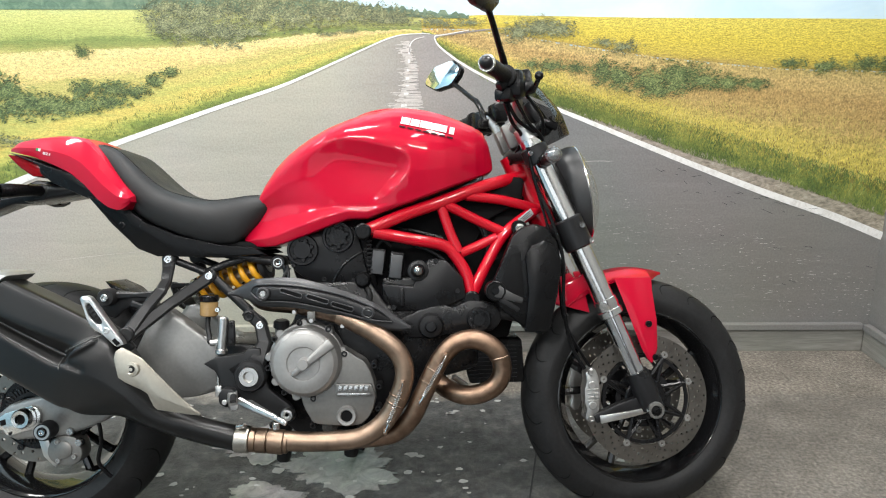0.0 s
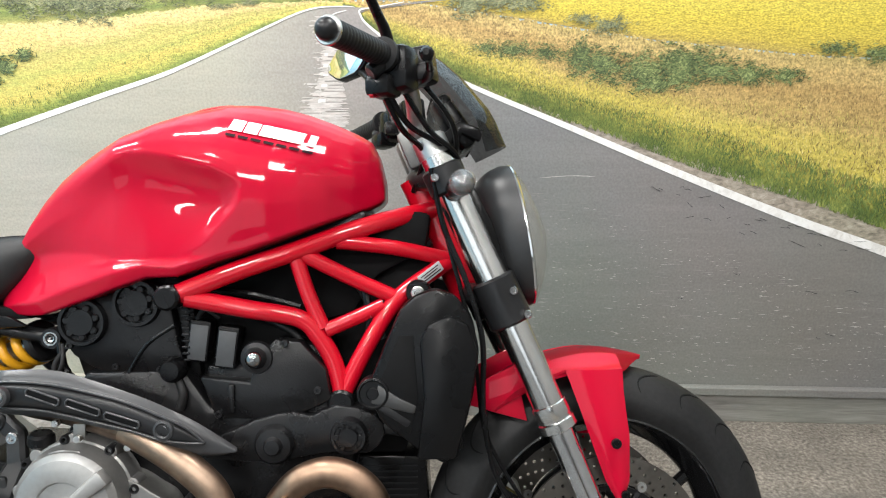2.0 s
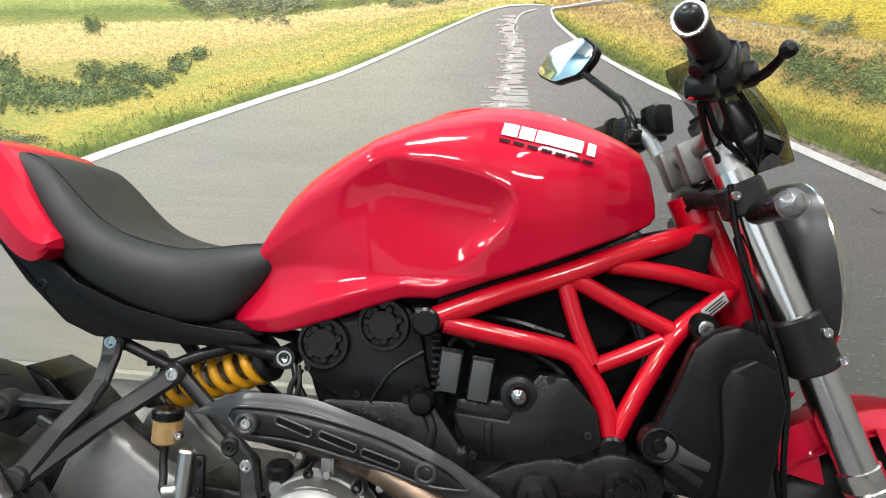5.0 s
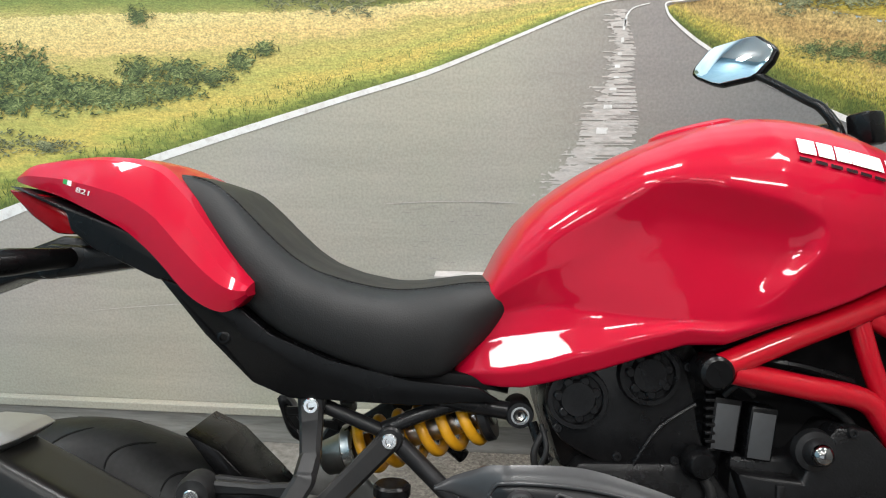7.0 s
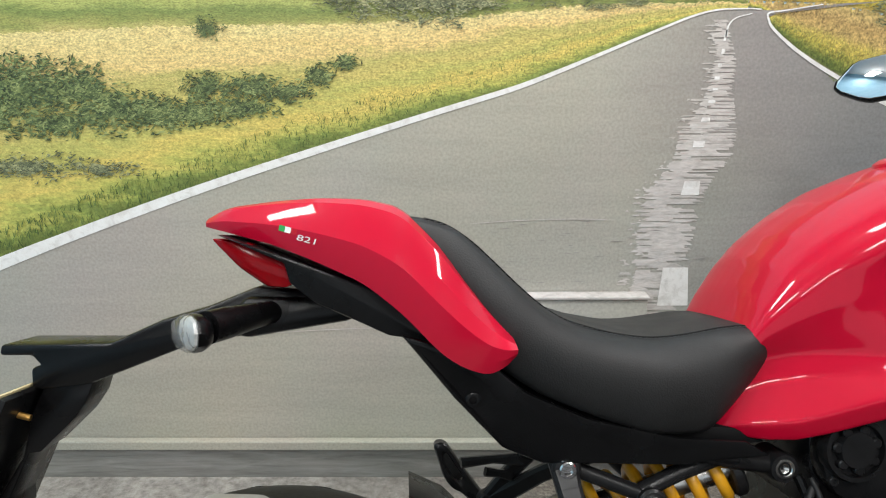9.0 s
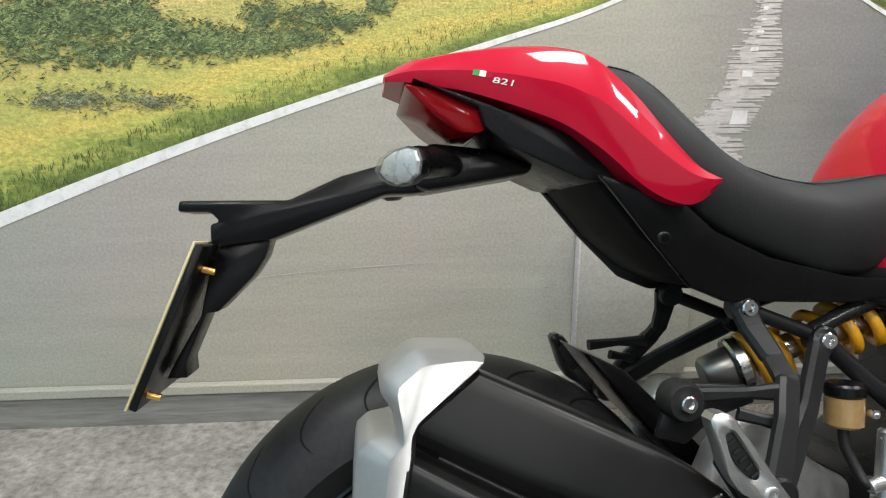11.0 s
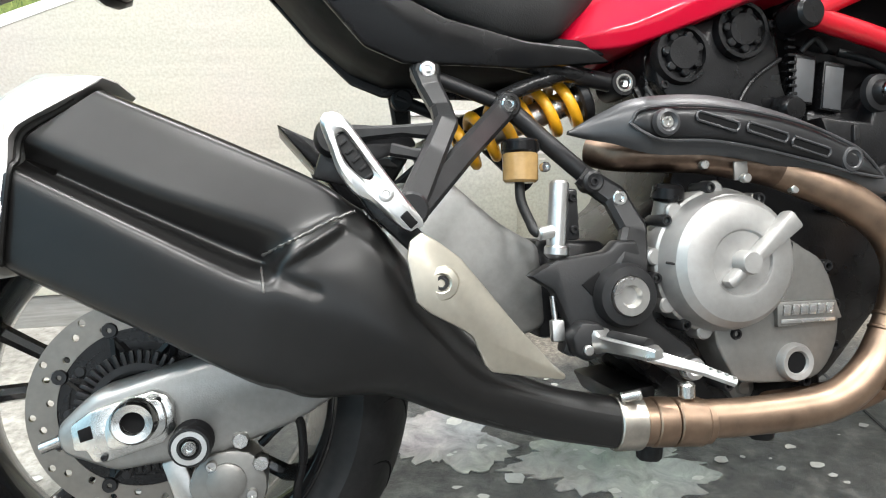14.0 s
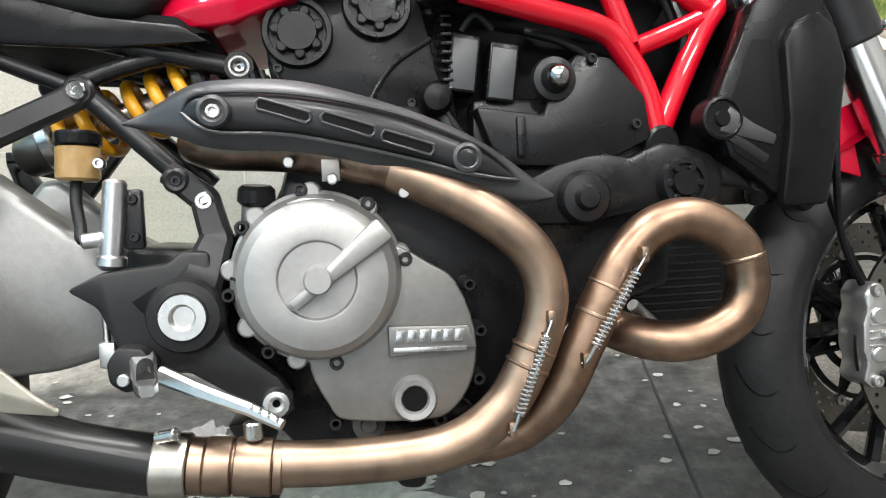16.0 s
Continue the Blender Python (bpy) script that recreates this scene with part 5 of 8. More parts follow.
twin("handlebar", bar_half, mat("grey_handlebar_tube", (0.36, 0.355, 0.35), 0.33, metal=0.9), SMIRR, label="tapered grey metal handlebar")
twin("bar_clamp", lambda: box((0.428, -0.045, 0.972), (0.05, 0.03, 0.065), 0.008, (0, -22, 0)), CAST, SMIRR, label="grey cast handlebar clamp")


def grip():
    rows = [(0.0, 0.024), (0.06, 0.024), (0.08, 0.0170)]
    for i in range(14):
        h = 0.12 + i * 0.058
        rows += [(h, 0.0168), (h + 0.006, 0.0171), (h + 0.03, 0.0171), (h + 0.036, 0.0168)]
    return turned((0.391, -0.228, 1.077), (0.336, -0.356, 1.0735), rows + [(0.95, 0.0175), (1.0, 0.017)])


gr, _ = twin("grip", grip, GRIP, SMIRR, label="ribbed black rubber hand grip")
twin("grip_ring", lambda: cyl((0.3365, -0.355, 1.0735), (0.3345, -0.360, 1.0733), 0.0186, n=28, bevel=0.001), STEEL, SMIRR)
twin("bar_end", lambda: turned((0.335, -0.359, 1.0735), (0.328, -0.376, 1.073), [(0.0, 0.0145), (0.3, 0.0145), (0.6, 0.0125), (0.85, 0.008), (0.98, 0.002)]), SATIN, SMIRR)


def switchgear():
    bm = box((0.408, -0.205, 1.062), (0.054, 0.05, 0.066), 0.014, (0, 0, -24))
    box((0.388, -0.215, 1.036), (0.04, 0.045, 0.03), 0.008, (0, 0, -24), bm)
    cyl((0.40, -0.225, 1.076), (0.372, -0.24, 1.049), 0.012, n=14, bevel=0.003, bm=bm)
    return bm


twin("switchgear", switchgear, BLACK, SMIRR, label="black switch housing")
part("kill_switch", box((0.372, -0.222, 1.0225), (0.006, 0.014, 0.005), 0.001), FRAME_RED, bike, "red switch rocker")
twin("brake_master", lambda: join(box((0.440, -0.155, 1.078), (0.042, 0.042, 0.054), 0.007, (0, -6, -15)), box((0.437, -0.185, 1.057), (0.05, 0.045, 0.026), 0.007, (0, -10, -20))), BLACK, SMIRR)
twin("lever", lambda: tube([(0.442, -0.185, 1.052), (0.453, -0.22, 1.050), (0.455, -0.26, 1.054), (0.4535, -0.288, 1.057), (0.453, -0.296, 1.0575), (0.452, -0.305, 1.058), (0.4515, -0.312, 1.0583)], 0.006, 12, 5, radii=[0.008, 0.0065, 0.0055, 0.005, 0.009, 0.0098, 0.004]), BLACK, SMIRR, label="black brake lever with a ball end")


def mirror_arm():
    e, m = SMIRR @ Vector((0.356, 0.195, 1.106)), SMIRR @ Vector((0.303, 0.284, 1.174))
    return tube([(0.402, -0.165, 1.06), (0.399, -0.170, 1.085), e, e.lerp(m, 0.25), m, SMIRR @ Vector((0.280, 0.312, 1.195))], 0.006, 12, 6, radii=[0.0085, 0.0085, 0.0085, 0.0075, 0.007, 0.010])


MC = SMIRR @ Vector((0.263, 0.326, 1.214))


def mirror_head(off, scale, depth):
    ol = [(-0.080, -0.004), (-0.076, 0.008), (-0.048, 0.036), (-0.036, 0.041), (0.030, 0.043), (0.046, 0.040), (0.074, 0.014), (0.080, 0.002), (0.072, -0.016), (0.050, -0.036), (0.036, -0.041), (-0.022, -0.041), (-0.040, -0.034), (-0.072, -0.014)]
    bm = prism([(x * scale, z * scale) for x, z in ol], -depth, 0.0, 0.004)
    # the glass looks back to the rider and inward
    return moved(bm, Matrix.Translation(MC) @ pose(0, 0, 0, 0, 0, 57) @ pose(0, 0, 0, 7, 0, 0) @ Matrix.Translation((0, off, 0)))


ma, mb = twin("mirror_arm", mirror_arm, BLACK, SMIRR, label="black rear-view mirror on a cranked stalk")
for arm, m in ((ma, Matrix.Identity(4)), (mb, SMIRR)):
    part("mirror_shell", moved(mirror_head(0.0, 1.0, 0.018), m), BLACK, arm)
    part("mirror_glass", moved(mirror_head(0.0035, 0.92, 0.003), m), MIRROR, arm, "silvered mirror glass")
twin("mirror_clamp", lambda: box((0.40, -0.165, 1.05), (0.03, 0.03, 0.026), 0.006), BLACK, SMIRR)
# cables at the bars
for i, pts in enumerate(([(0.388, -0.205, 1.042), (0.42, -0.17, 0.99), (0.47, -0.11, 0.965), (0.50, -0.04, 0.93)], [(0.41, -0.19, 1.045), (0.45, -0.15, 0.985), (0.49, -0.10, 0.955), (0.505, -0.02, 0.92)], [(0.44, -0.16, 1.055), (0.485, -0.13, 1.0), (0.49, -0.09, 0.95), (0.46, -0.06, 0.9)], [(0.382, -0.21, 1.040), (0.41, -0.16, 0.985), (0.44, -0.10, 0.955), (0.42, -0.03, 0.90)])):
    part("control_cable", tube(pts, 0.0045, 8, 6), BLACK, bike)


def front_signal():
    bm = tube([(0.485, -0.10, 0.89), (0.492, -0.15, 0.897), (0.498, -0.20, 0.90)], 0.012, 14, 4, radii=[0.015, 0.017, 0.0190])
    return bm


sa, sb = twin("indicator", front_signal, BLACK, SMIRR, label="black indicator stalk with a clear lens")
for arm, m in ((sa, Matrix.Identity(4)), (sb, SMIRR)):
    part("indicator_lens", moved(tube([(0.498, -0.199, 0.90), (0.500, -0.210, 0.9015), (0.502, -0.222, 0.903)], 0.02, 22, 4, radii=[0.0195, 0.0185, 0.008]), m), LENS, arm, "clear faceted indicator lens")
    part("indicator_bulb", moved(tube([(0.496, -0.192, 0.8995), (0.499, -0.205, 0.901), (0.500, -0.213, 0.902)], 0.01, 12, 3, radii=[0.018, 0.015, 0.006]), m), DIMCELL, arm)

# trellis frame
NT = [(0.052, -0.145, 0.737), (0.145, -0.135, 0.773), (0.236, -0.118, 0.803), (0.329, -0.092, 0.836), (0.403, -0.058, 0.857), (0.450, -0.025, 0.868)]
frame_r = part("trellis_frame", tube(NT, 0.0155, 16, 6), FRAME_RED, bike, "glossy red tubular trellis frame")
frame_tubes = [
    (NT, 0.0155), ([(0.075, -0.142, 0.735), (0.163, -0.132, 0.716), (0.242, -0.118, 0.698), (0.272, -0.114, 0.668), (0.294, -0.112, 0.628), (0.306, -0.112, 0.578)], 0.0145),
    ([(0.306, -0.112, 0.575), (0.346, -0.104, 0.652), (0.394, -0.088, 0.724), (0.462, -0.055, 0.772), (0.485, -0.03, 0.785)], 0.0140),
    ([(0.236, -0.114, 0.80), (0.256, -0.113, 0.735), (0.278, -0.112, 0.682)], 0.0125), ([(0.250, -0.113, 0.798), (0.325, -0.10, 0.758), (0.396, -0.086, 0.724)], 0.0125),
    ([(0.282, -0.112, 0.678), (0.325, -0.104, 0.695), (0.372, -0.094, 0.715)], 0.0120), ([(0.30, -0.10, 0.818), (0.39, -0.08, 0.806), (0.475, -0.045, 0.786)], 0.0125)]
for i, (pts, r) in enumerate(frame_tubes):
    if i:
        part("frame_tube", tube(pts, r, 16, 6), FRAME_RED, frame_r)
    part("frame_tube", moved(tube(pts, r, 12, 5), MIRR), FRAME_RED, frame_r)
twin("frame_cap", lambda: cyl((0.052, -0.167, 0.737), (0.052, -0.120, 0.737), 0.0195, n=20, bevel=0.004), BLACK, parent=frame_r)
twin("frame_cap", lambda: cyl((0.306, -0.132, 0.566), (0.306, -0.095, 0.566), 0.021, n=20, bevel=0.004), BLACK, parent=frame_r)
bolt(0.428, -0.112, 0.735, 0.011, frame_r, STEEL)
part("bolt_washer", lathe([(0.009, -0.008), (0.018, -0.008), (0.020, -0.004), (0.020, 0.03), (0.009, 0.03)], 0.428, 0.735, 24, cy=-0.10, close=True), BLACK, frame_r)
part("frame_sticker", moved(box((0, 0, 0), (0.046, 0.0015, 0.017), 0.0005), Matrix.Translation((0.448, -0.081, 0.764)) @ pose(0, 0, 0, 0, -34, 24)), mat("silver_sticker", (0.42, 0.43, 0.43), 0.4, var=0.1), frame_r, "silver type sticker with small dark print")
for k in range(3):
    part("sticker_print", moved(box((0.0, -0.0012, 0.004 - 0.0042 * k), (0.036 - 0.008 * (k % 2), 0.0006, 0.0016), 0), Matrix.Translation((0.448, -0.081, 0.764)) @ pose(0, 0, 0, 0, -34, 24)), INK, frame_r)

# tank: side lines along its length, from the tucked lower edge to the top
TX = [-0.248, -0.238, -0.225, -0.210, -0.190, -0.165, -0.135, -0.105, -0.076, -0.030, 0.018, 0.063, 0.127, 0.165, 0.21, 0.25, 0.29, 0.326, 0.350, 0.364, 0.372]
TTOP = [0.722, 0.754, 0.792, 0.832, 0.872, 0.910, 0.939, 0.961, 0.979, 1.002, 1.021, 1.036, 1.048, 1.048, 1.042, 1.031, 1.016, 1.000, 0.986, 0.958, 0.92]
TBOT = [0.713, 0.711, 0.709, 0.707, 0.706, 0.7075, 0.7155, 0.7255, 0.7345, 0.751, 0.7665, 0.767, 0.790, 0.802, 0.8175, 0.8325, 0.847, 0.860, 0.869, 0.876, 0.884]
TRIDGE = [0.082, 0.092, 0.100, 0.107, 0.115, 0.124, 0.134, 0.143, 0.150, 0.158, 0.163, 0.164, 0.163, 0.161, 0.156, 0.146, 0.128, 0.104, 0.078, 0.056, 0.040]
TBAND = [0.003, 0.009, 0.014, 0.018, 0.021, 0.023, 0.025, 0.026, 0.026, 0.025, 0.021, 0.016, 0.008, 0.004, 0.004, 0.004, 0.004, 0.004, 0.004, 0.004, 0.004]
TVALE = [0.719, 0.747, 0.772, 0.786, 0.798, 0.804, 0.807, 0.806, 0.804, 0.797, 0.792, 0.794, 0.806, 0.817, 0.831, 0.845, 0.858, 0.870, 0.879, 0.885, 0.890]
TDIP = [0.0, 0.008, 0.016, 0.021, 0.024, 0.024, 0.022, 0.019, 0.016, 0.012, 0.009, 0.006, 0.0, 0.0, 0.0, 0.0, 0.0, 0.0, 0.0, 0.0, 0.0]
TBROW = [0.7205, 0.751, 0.783, 0.812, 0.836, 0.858, 0.884, 0.905, 0.923, 0.950, 0.955, 0.947, 0.930, 0.914, 0.905, 0.903, 0.903, 0.905, 0.908, 0.908, 0.902]
TWIDE = [0.078, 0.084, 0.090, 0.096, 0.103, 0.112, 0.123, 0.133, 0.142, 0.156, 0.164, 0.169, 0.173, 0.172, 0.164, 0.152, 0.131, 0.104, 0.076, 0.053, 0.037]
SIDE_CACHE = {}


def tank_side(x):
    """(z, half width) from the tucked lower edge to the top, at one station."""
    key = round(x, 5)
    if key in SIDE_CACHE:
        return SIDE_CACHE[key]
    top, bot, ridge, band_h, vale, dip, brow, wide = (float(np.interp(x, TX, q)) for q in (TTOP, TBOT, TRIDGE, TBAND, TVALE, TDIP, TBROW, TWIDE))
    vale, brow = max(vale, bot + band_h + 0.002), max(brow, vale + 0.002)
    keys = [(bot, ridge - 0.022), (bot + 0.001, ridge - 0.008), (bot + band_h, ridge), (bot + band_h + 0.003, ridge - 0.001), (bot + band_h + (vale - bot - band_h) * 0.6, ridge - dip * 0.75), (vale, ridge - dip), (vale + (brow - vale) * 0.22, (ridge - dip) * 0.6 + wide * 0.4), (vale + (brow - vale) * 0.62, wide * 0.985 + (ridge - dip) * 0.015), (brow, wide)]
    for th in np.linspace(0, math.pi / 2, 11)[1:]:
        keys.append((brow + (top - brow) * math.sin(th) ** 1.06, wide * math.cos(th) ** 0.80 if th < 1.57 else 0.0))
    ks = np.cumsum([0] + [math.hypot(b[0] - a[0], b[1] - a[1]) + 1e-6 for a, b in zip(keys, keys[1:])])
    at = np.linspace(0, ks[-1], 110)
    z, y = np.interp(at, ks, [k[0] for k in keys]), np.interp(at, ks, [k[1] for k in keys])
    for _ in range(1):
        z[1:-1] = 0.25 * z[:-2] + 0.5 * z[1:-1] + 0.25 * z[2:]
        y[1:-1] = 0.25 * y[:-2] + 0.5 * y[1:-1] + 0.25 * y[2:]
    # the knee recess: an overhanging brow, a crisp front edge, a floor that runs out to the rear
    front = np.interp(z, [0.775, 0.7925, 0.80, 0.822, 0.845, 0.875, 0.900, 0.915], [0.040, 0.062, 0.086, 0.116, 0.1375, 0.163, 0.170, 0.172])
    edge = float(np.interp(x, [-0.10, -0.05, -0.0084, 0.037, 0.083, 0.128, 0.165, 0.18], [0.90, 0.932, 0.957, 0.953, 0.943, 0.930, 0.911, 0.90]))
    f, u = np.clip((front - x) / 0.034, 0, 1), np.clip((edge - z) / 0.050, 0, 1)
    rear = ss((x + 0.17) / 0.27)
    low = np.clip((z - vale + 0.004) / 0.105, 0, 1) ** 0.8
    y = y - 0.020 * f * (2 - f) * u * (2 - u) * rear * (low * low * (3 - 2 * low)) * (0.80 + 0.20 * np.exp(-((z - edge + 0.05) / 0.03) ** 2))
    SIDE_CACHE[key] = (z, np.maximum(y, 0))
    return SIDE_CACHE[key]


def tank_half(x, z):
    """Half the tank's width at a place of its side."""
    zs, ys = tank_side(x)
    return float(np.interp(z, zs, ys))


def tank_mesh():
    bm = bmesh.new()
    loops = []
    for x in np.concatenate([np.linspace(TX[0], -0.19, 14)[:-1], np.linspace(-0.19, 0.33, 120)[:-1], np.linspace(0.33, TX[-1], 16)]):
        z, y = tank_side(float(x))
        loops.append([(x, -b, a) for a, b in zip(z, y)] + [(x, b, a) for a, b in zip(z[-2::-1], y[-2::-1])])
    rings(bm, loops)
    for _ in range(1):
        bmesh.ops.smooth_vert(bm, verts=bm.verts, factor=0.35, use_axis_x=True, use_axis_y=True, use_axis_z=True)
    return bm


tank = part("fuel_tank", tank_mesh(), RED, bike, "glossy red sculpted fuel tank with knee recesses", angle=60)
collar = bmesh.new()
rings(collar, [[(0.075 + r * math.cos(a), r * math.sin(a) * 0.9, 1.016 + h + 0.22 * r * math.cos(a)) for a in np.linspace(0, 2 * math.pi, 36, endpoint=False)] for r, h in ((0.062, 0.0), (0.056, 0.022), (0.048, 0.026), (0.0, 0.027))], caps=False)
part("filler_collar", collar, RED, tank, "raised red filler collar on the tank top")


def on_tank(x0, z0, x1, z1, x2, z2, x3, z3, n=4, lift=0.0028):
    """A thin printed shape lying on the tank's right side, between four corners."""
    bm = bmesh.new()
    g = []
    for i in range(n + 1):
        row = []
        for j in range(n + 1):
            s, t = i / n, j / n
            x = (x0 * (1 - s) + x1 * s) * (1 - t) + (x3 * (1 - s) + x2 * s) * t
            z = (z0 * (1 - s) + z1 * s) * (1 - t) + (z3 * (1 - s) + z2 * s) * t
            row.append(bm.verts.new((x, -tank_half(x, z) - lift, z)))
        g.append(row)
    for i in range(n):
        for j in range(n):
            bm.faces.new((g[i][j], g[i + 1][j], g[i + 1][j + 1], g[i][j + 1]))
    return bm


for i, (a, b) in enumerate(((0.0, 0.160), (0.178, 0.335), (0.352, 0.50), (0.505, 0.685), (0.665, 0.845), (0.895, 0.985))):
    # six bold slanted blocks of different widths, then a thin dark line of print
    za, zb = 0.990 - 0.0265 * a, 0.990 - 0.0265 * b
    xa, xb = 0.1465 + 0.128 * a, 0.1465 + 0.128 * b
    part("logo_block", on_tank(xa, za, xb, zb, xb + 0.0045, zb + 0.0185, xa + 0.0045, za + 0.0185), WHITE, tank, "plain white block of the tank logo" if i == 0 else "")
for i in range(7):
    a = 0.1435 + i * 0.0186
    za = 0.9808 - 0.0042 * i
    part("logo_bar", on_tank(a, za, a + 0.0145, za - 0.0033, a + 0.0158, za + 0.0007, a + 0.0013, za + 0.004), INK, tank)

# seat
SX = [-0.160, -0.168, -0.180, -0.20, -0.23, -0.25, -0.265, -0.30, -0.33, -0.38, -0.42, -0.45, -0.48, -0.51, -0.54, -0.575, -0.605, -0.63]
STOP = [0.816, 0.826, 0.832, 0.836, 0.836, 0.833, 0.831, 0.827, 0.827, 0.837, 0.851, 0.870, 0.898, 0.929, 0.956, 0.968, 0.972, 0.972]
SBOT = [0.808, 0.800, 0.789, 0.769, 0.741, 0.722, 0.713, 0.714, 0.718, 0.735, 0.752, 0.765, 0.783, 0.81, 0.845, 0.89, 0.92, 0.935]
SSEAM = [0.050, 0.062, 0.073, 0.079, 0.083, 0.085, 0.086, 0.088, 0.089, 0.092, 0.096, 0.099, 0.100, 0.099, 0.096, 0.090, 0.082, 0.075]
SW = [0.064, 0.080, 0.093, 0.104, 0.115, 0.120, 0.123, 0.129, 0.132, 0.136, 0.138, 0.138, 0.136, 0.131, 0.122, 0.110, 0.098, 0.088]


def seat_at(x):
    t, b, w, q = (float(np.interp(-x, [-v for v in SX], c)) for c in (STOP, SBOT, SW, SSEAM))
    h = t - b
    return t, b, w, [(w * 0.84, b), (w * 0.95, b + h * 0.22), (w, b + h * 0.50), (w * 0.975, b + h * 0.74), (q + (w - q) * 0.52, t - h * 0.10), (q + 0.003, t - 0.0035), (q - 0.003, t - 0.0014), (q * 0.5, t), (0.0, t + 0.0008)]


def seat_mesh():
    bm = bmesh.new()
    loops = []
    for x in np.linspace(SX[0], SX[-1], 46):
        sm = catmull([(0, y, z) for y, z in seat_at(x)[3]], 4)
        loops.append([(x, -p.y, p.z) for p in sm] + [(x, p.y, p.z) for p in sm[-2::-1]])
    rings(bm, loops)
    for _ in range(2):
        bmesh.ops.smooth_vert(bm, verts=bm.verts, factor=0.4, use_axis_x=True, use_axis_y=True, use_axis_z=True)
    return bm


seat = part("seat", seat_mesh(), VINYL, bike, "black vinyl rider's seat with a stitched seam", angle=70)
seam_pts = []
for x in np.linspace(-0.19, -0.575, 16):
    y, z = seat_at(x)[3][5]
    seam_pts.append((x, -y + 0.002, z + 0.0012))
part("seam", tube(seam_pts, 0.0013, 6, 8), DARK, seat)
st = bmesh.new()
for i, p in enumerate(catmull(seam_pts, 9)):
    if i % 2 == 0:
        box(p + Vector((0, -0.0035, -0.0002)), (0.0035, 0.001, 0.0008), 0, bm=st)
part("stitching", st, LIGHTGREY, seat)

# tail
CX = [-0.826, -0.80, -0.74, -0.69, -0.64, -0.60, -0.56, -0.53, -0.505, -0.485]
CTOP = [0.972, 0.984, 0.990, 0.992, 0.989, 0.979, 0.938, 0.896, 0.862, 0.838]
CLOW = [0.962, 0.956, 0.940, 0.920, 0.897, 0.865, 0.822, 0.805, 0.802, 0.822]
CW = [0.045, 0.070, 0.098, 0.118, 0.135, 0.148, 0.158, 0.164, 0.168, 0.170]


def eased(x, xs, ys, reach=0.013):
    """A broken line read with its corners rounded off."""
    r = min(reach, x - xs[0], xs[-1] - x)
    return float(np.mean(np.interp(np.linspace(x - r, x + r, 9), xs, ys)))


def cowl_mesh():
    bm = bmesh.new()
    loops = []
    for x in np.linspace(CX[0], CX[-1], 80):
        t, b, w = (eased(x, CX, c) for c in (CTOP, CLOW, CW))
        h = t - b
        half = [(w * 0.95, b), (w * 0.985, b + h * 0.2), (w, b + h * 0.44), (w * 0.93, b + h * 0.68), (w * 0.82, t - h * 0.09), (w * 0.72, t - h * 0.02), (w * 0.3, t + 0.002), (0.0, t + 0.003)]
        sm = [Vector((0, y, z)) for y, z in half]
        ring = [(x, -p.y, p.z) for p in sm] + [(x, p.y, p.z) for p in sm[-2::-1]]
        loops.append(ring)
    rings(bm, loops)
    return bm


cowl = part("tail_cowl", cowl_mesh(), RED, bike, "glossy red tail fairing", angle=17)


def cowl_y(x, z):
    t, b, w = (eased(x, CX, c) for c in (CTOP, CLOW, CW))
    return w * float(np.interp((z - b) / (t - b), [0, 0.2, 0.44, 0.68, 0.91, 0.98], [0.95, 0.985, 1.0, 0.93, 0.82, 0.72]))


def on_cowl(x0, x1, z0, h, slope=-0.28):
    bm = bmesh.new()
    bm.faces.new([bm.verts.new((x, -cowl_y(x, z) - 0.001, z)) for x, z in ((x0, z0), (x1, z0 + slope * (x1 - x0)), (x1 + 0.0015, z0 + h + slope * (x1 - x0)), (x0 + 0.0015, z0 + h))])
    return bm


for i, m in enumerate((GREEN, WHITE, FRAME_RED)):
    part("flag_stripe", on_cowl(-0.733 + 0.0068 * i, -0.733 + 0.0068 * (i + 1) - 0.0002, 0.9555 - 0.0019 * i, 0.0062), m, cowl)
txt = bpy.data.curves.new("model_number", "FONT")
txt.body, txt.size, txt.extrude, txt.shear = "821", 0.0092, 0.0003, 0.2
txo = new("model_number", txt)
bpy.context.view_layer.update()
me = bpy.data.meshes.new_from_object(txo)
bpy.data.objects.remove(txo)
me.materials.append(WHITE)
for v in me.vertices:
    u, w = v.co.x * 1.75, v.co.y
    x, z = -0.7135 + u, 0.9452 - 0.28 * u + w
    v.co = (x, -cowl_y(x, z) - (0.0016 if v.co.z > 0 else 0.0004), z)
number = new("model_number", me)
number.parent = cowl
tail_light = part("tail_light", warp(prism([(-0.838, 0.953), (-0.80, 0.947), (-0.745, 0.924), (-0.740, 0.905), (-0.758, 0.896), (-0.778, 0.898), (-0.808, 0.920)], -0.094, 0.094, 0.005), lambda c: (c.x + 0.030 * abs(c.y / 0.09) ** 2, c.y, c.z - 0.004 * abs(c.y / 0.09) ** 2)), TAILRED, bike, "red tail light lens under the cowl")
under = [(-0.80, 0.953), (-0.735, 0.930), (-0.67, 0.905), (-0.62, 0.885), (-0.56, 0.835), (-0.50, 0.81), (-0.50, 0.80), (-0.58, 0.832), (-0.616, 0.838), (-0.655, 0.857), (-0.695, 0.876), (-0.722, 0.898), (-0.728, 0.92), (-0.742, 0.926)]
part("tail_underside", prism(under, -0.105, 0.105, 0.008), BLACK, bike, "black plastic tail underside")
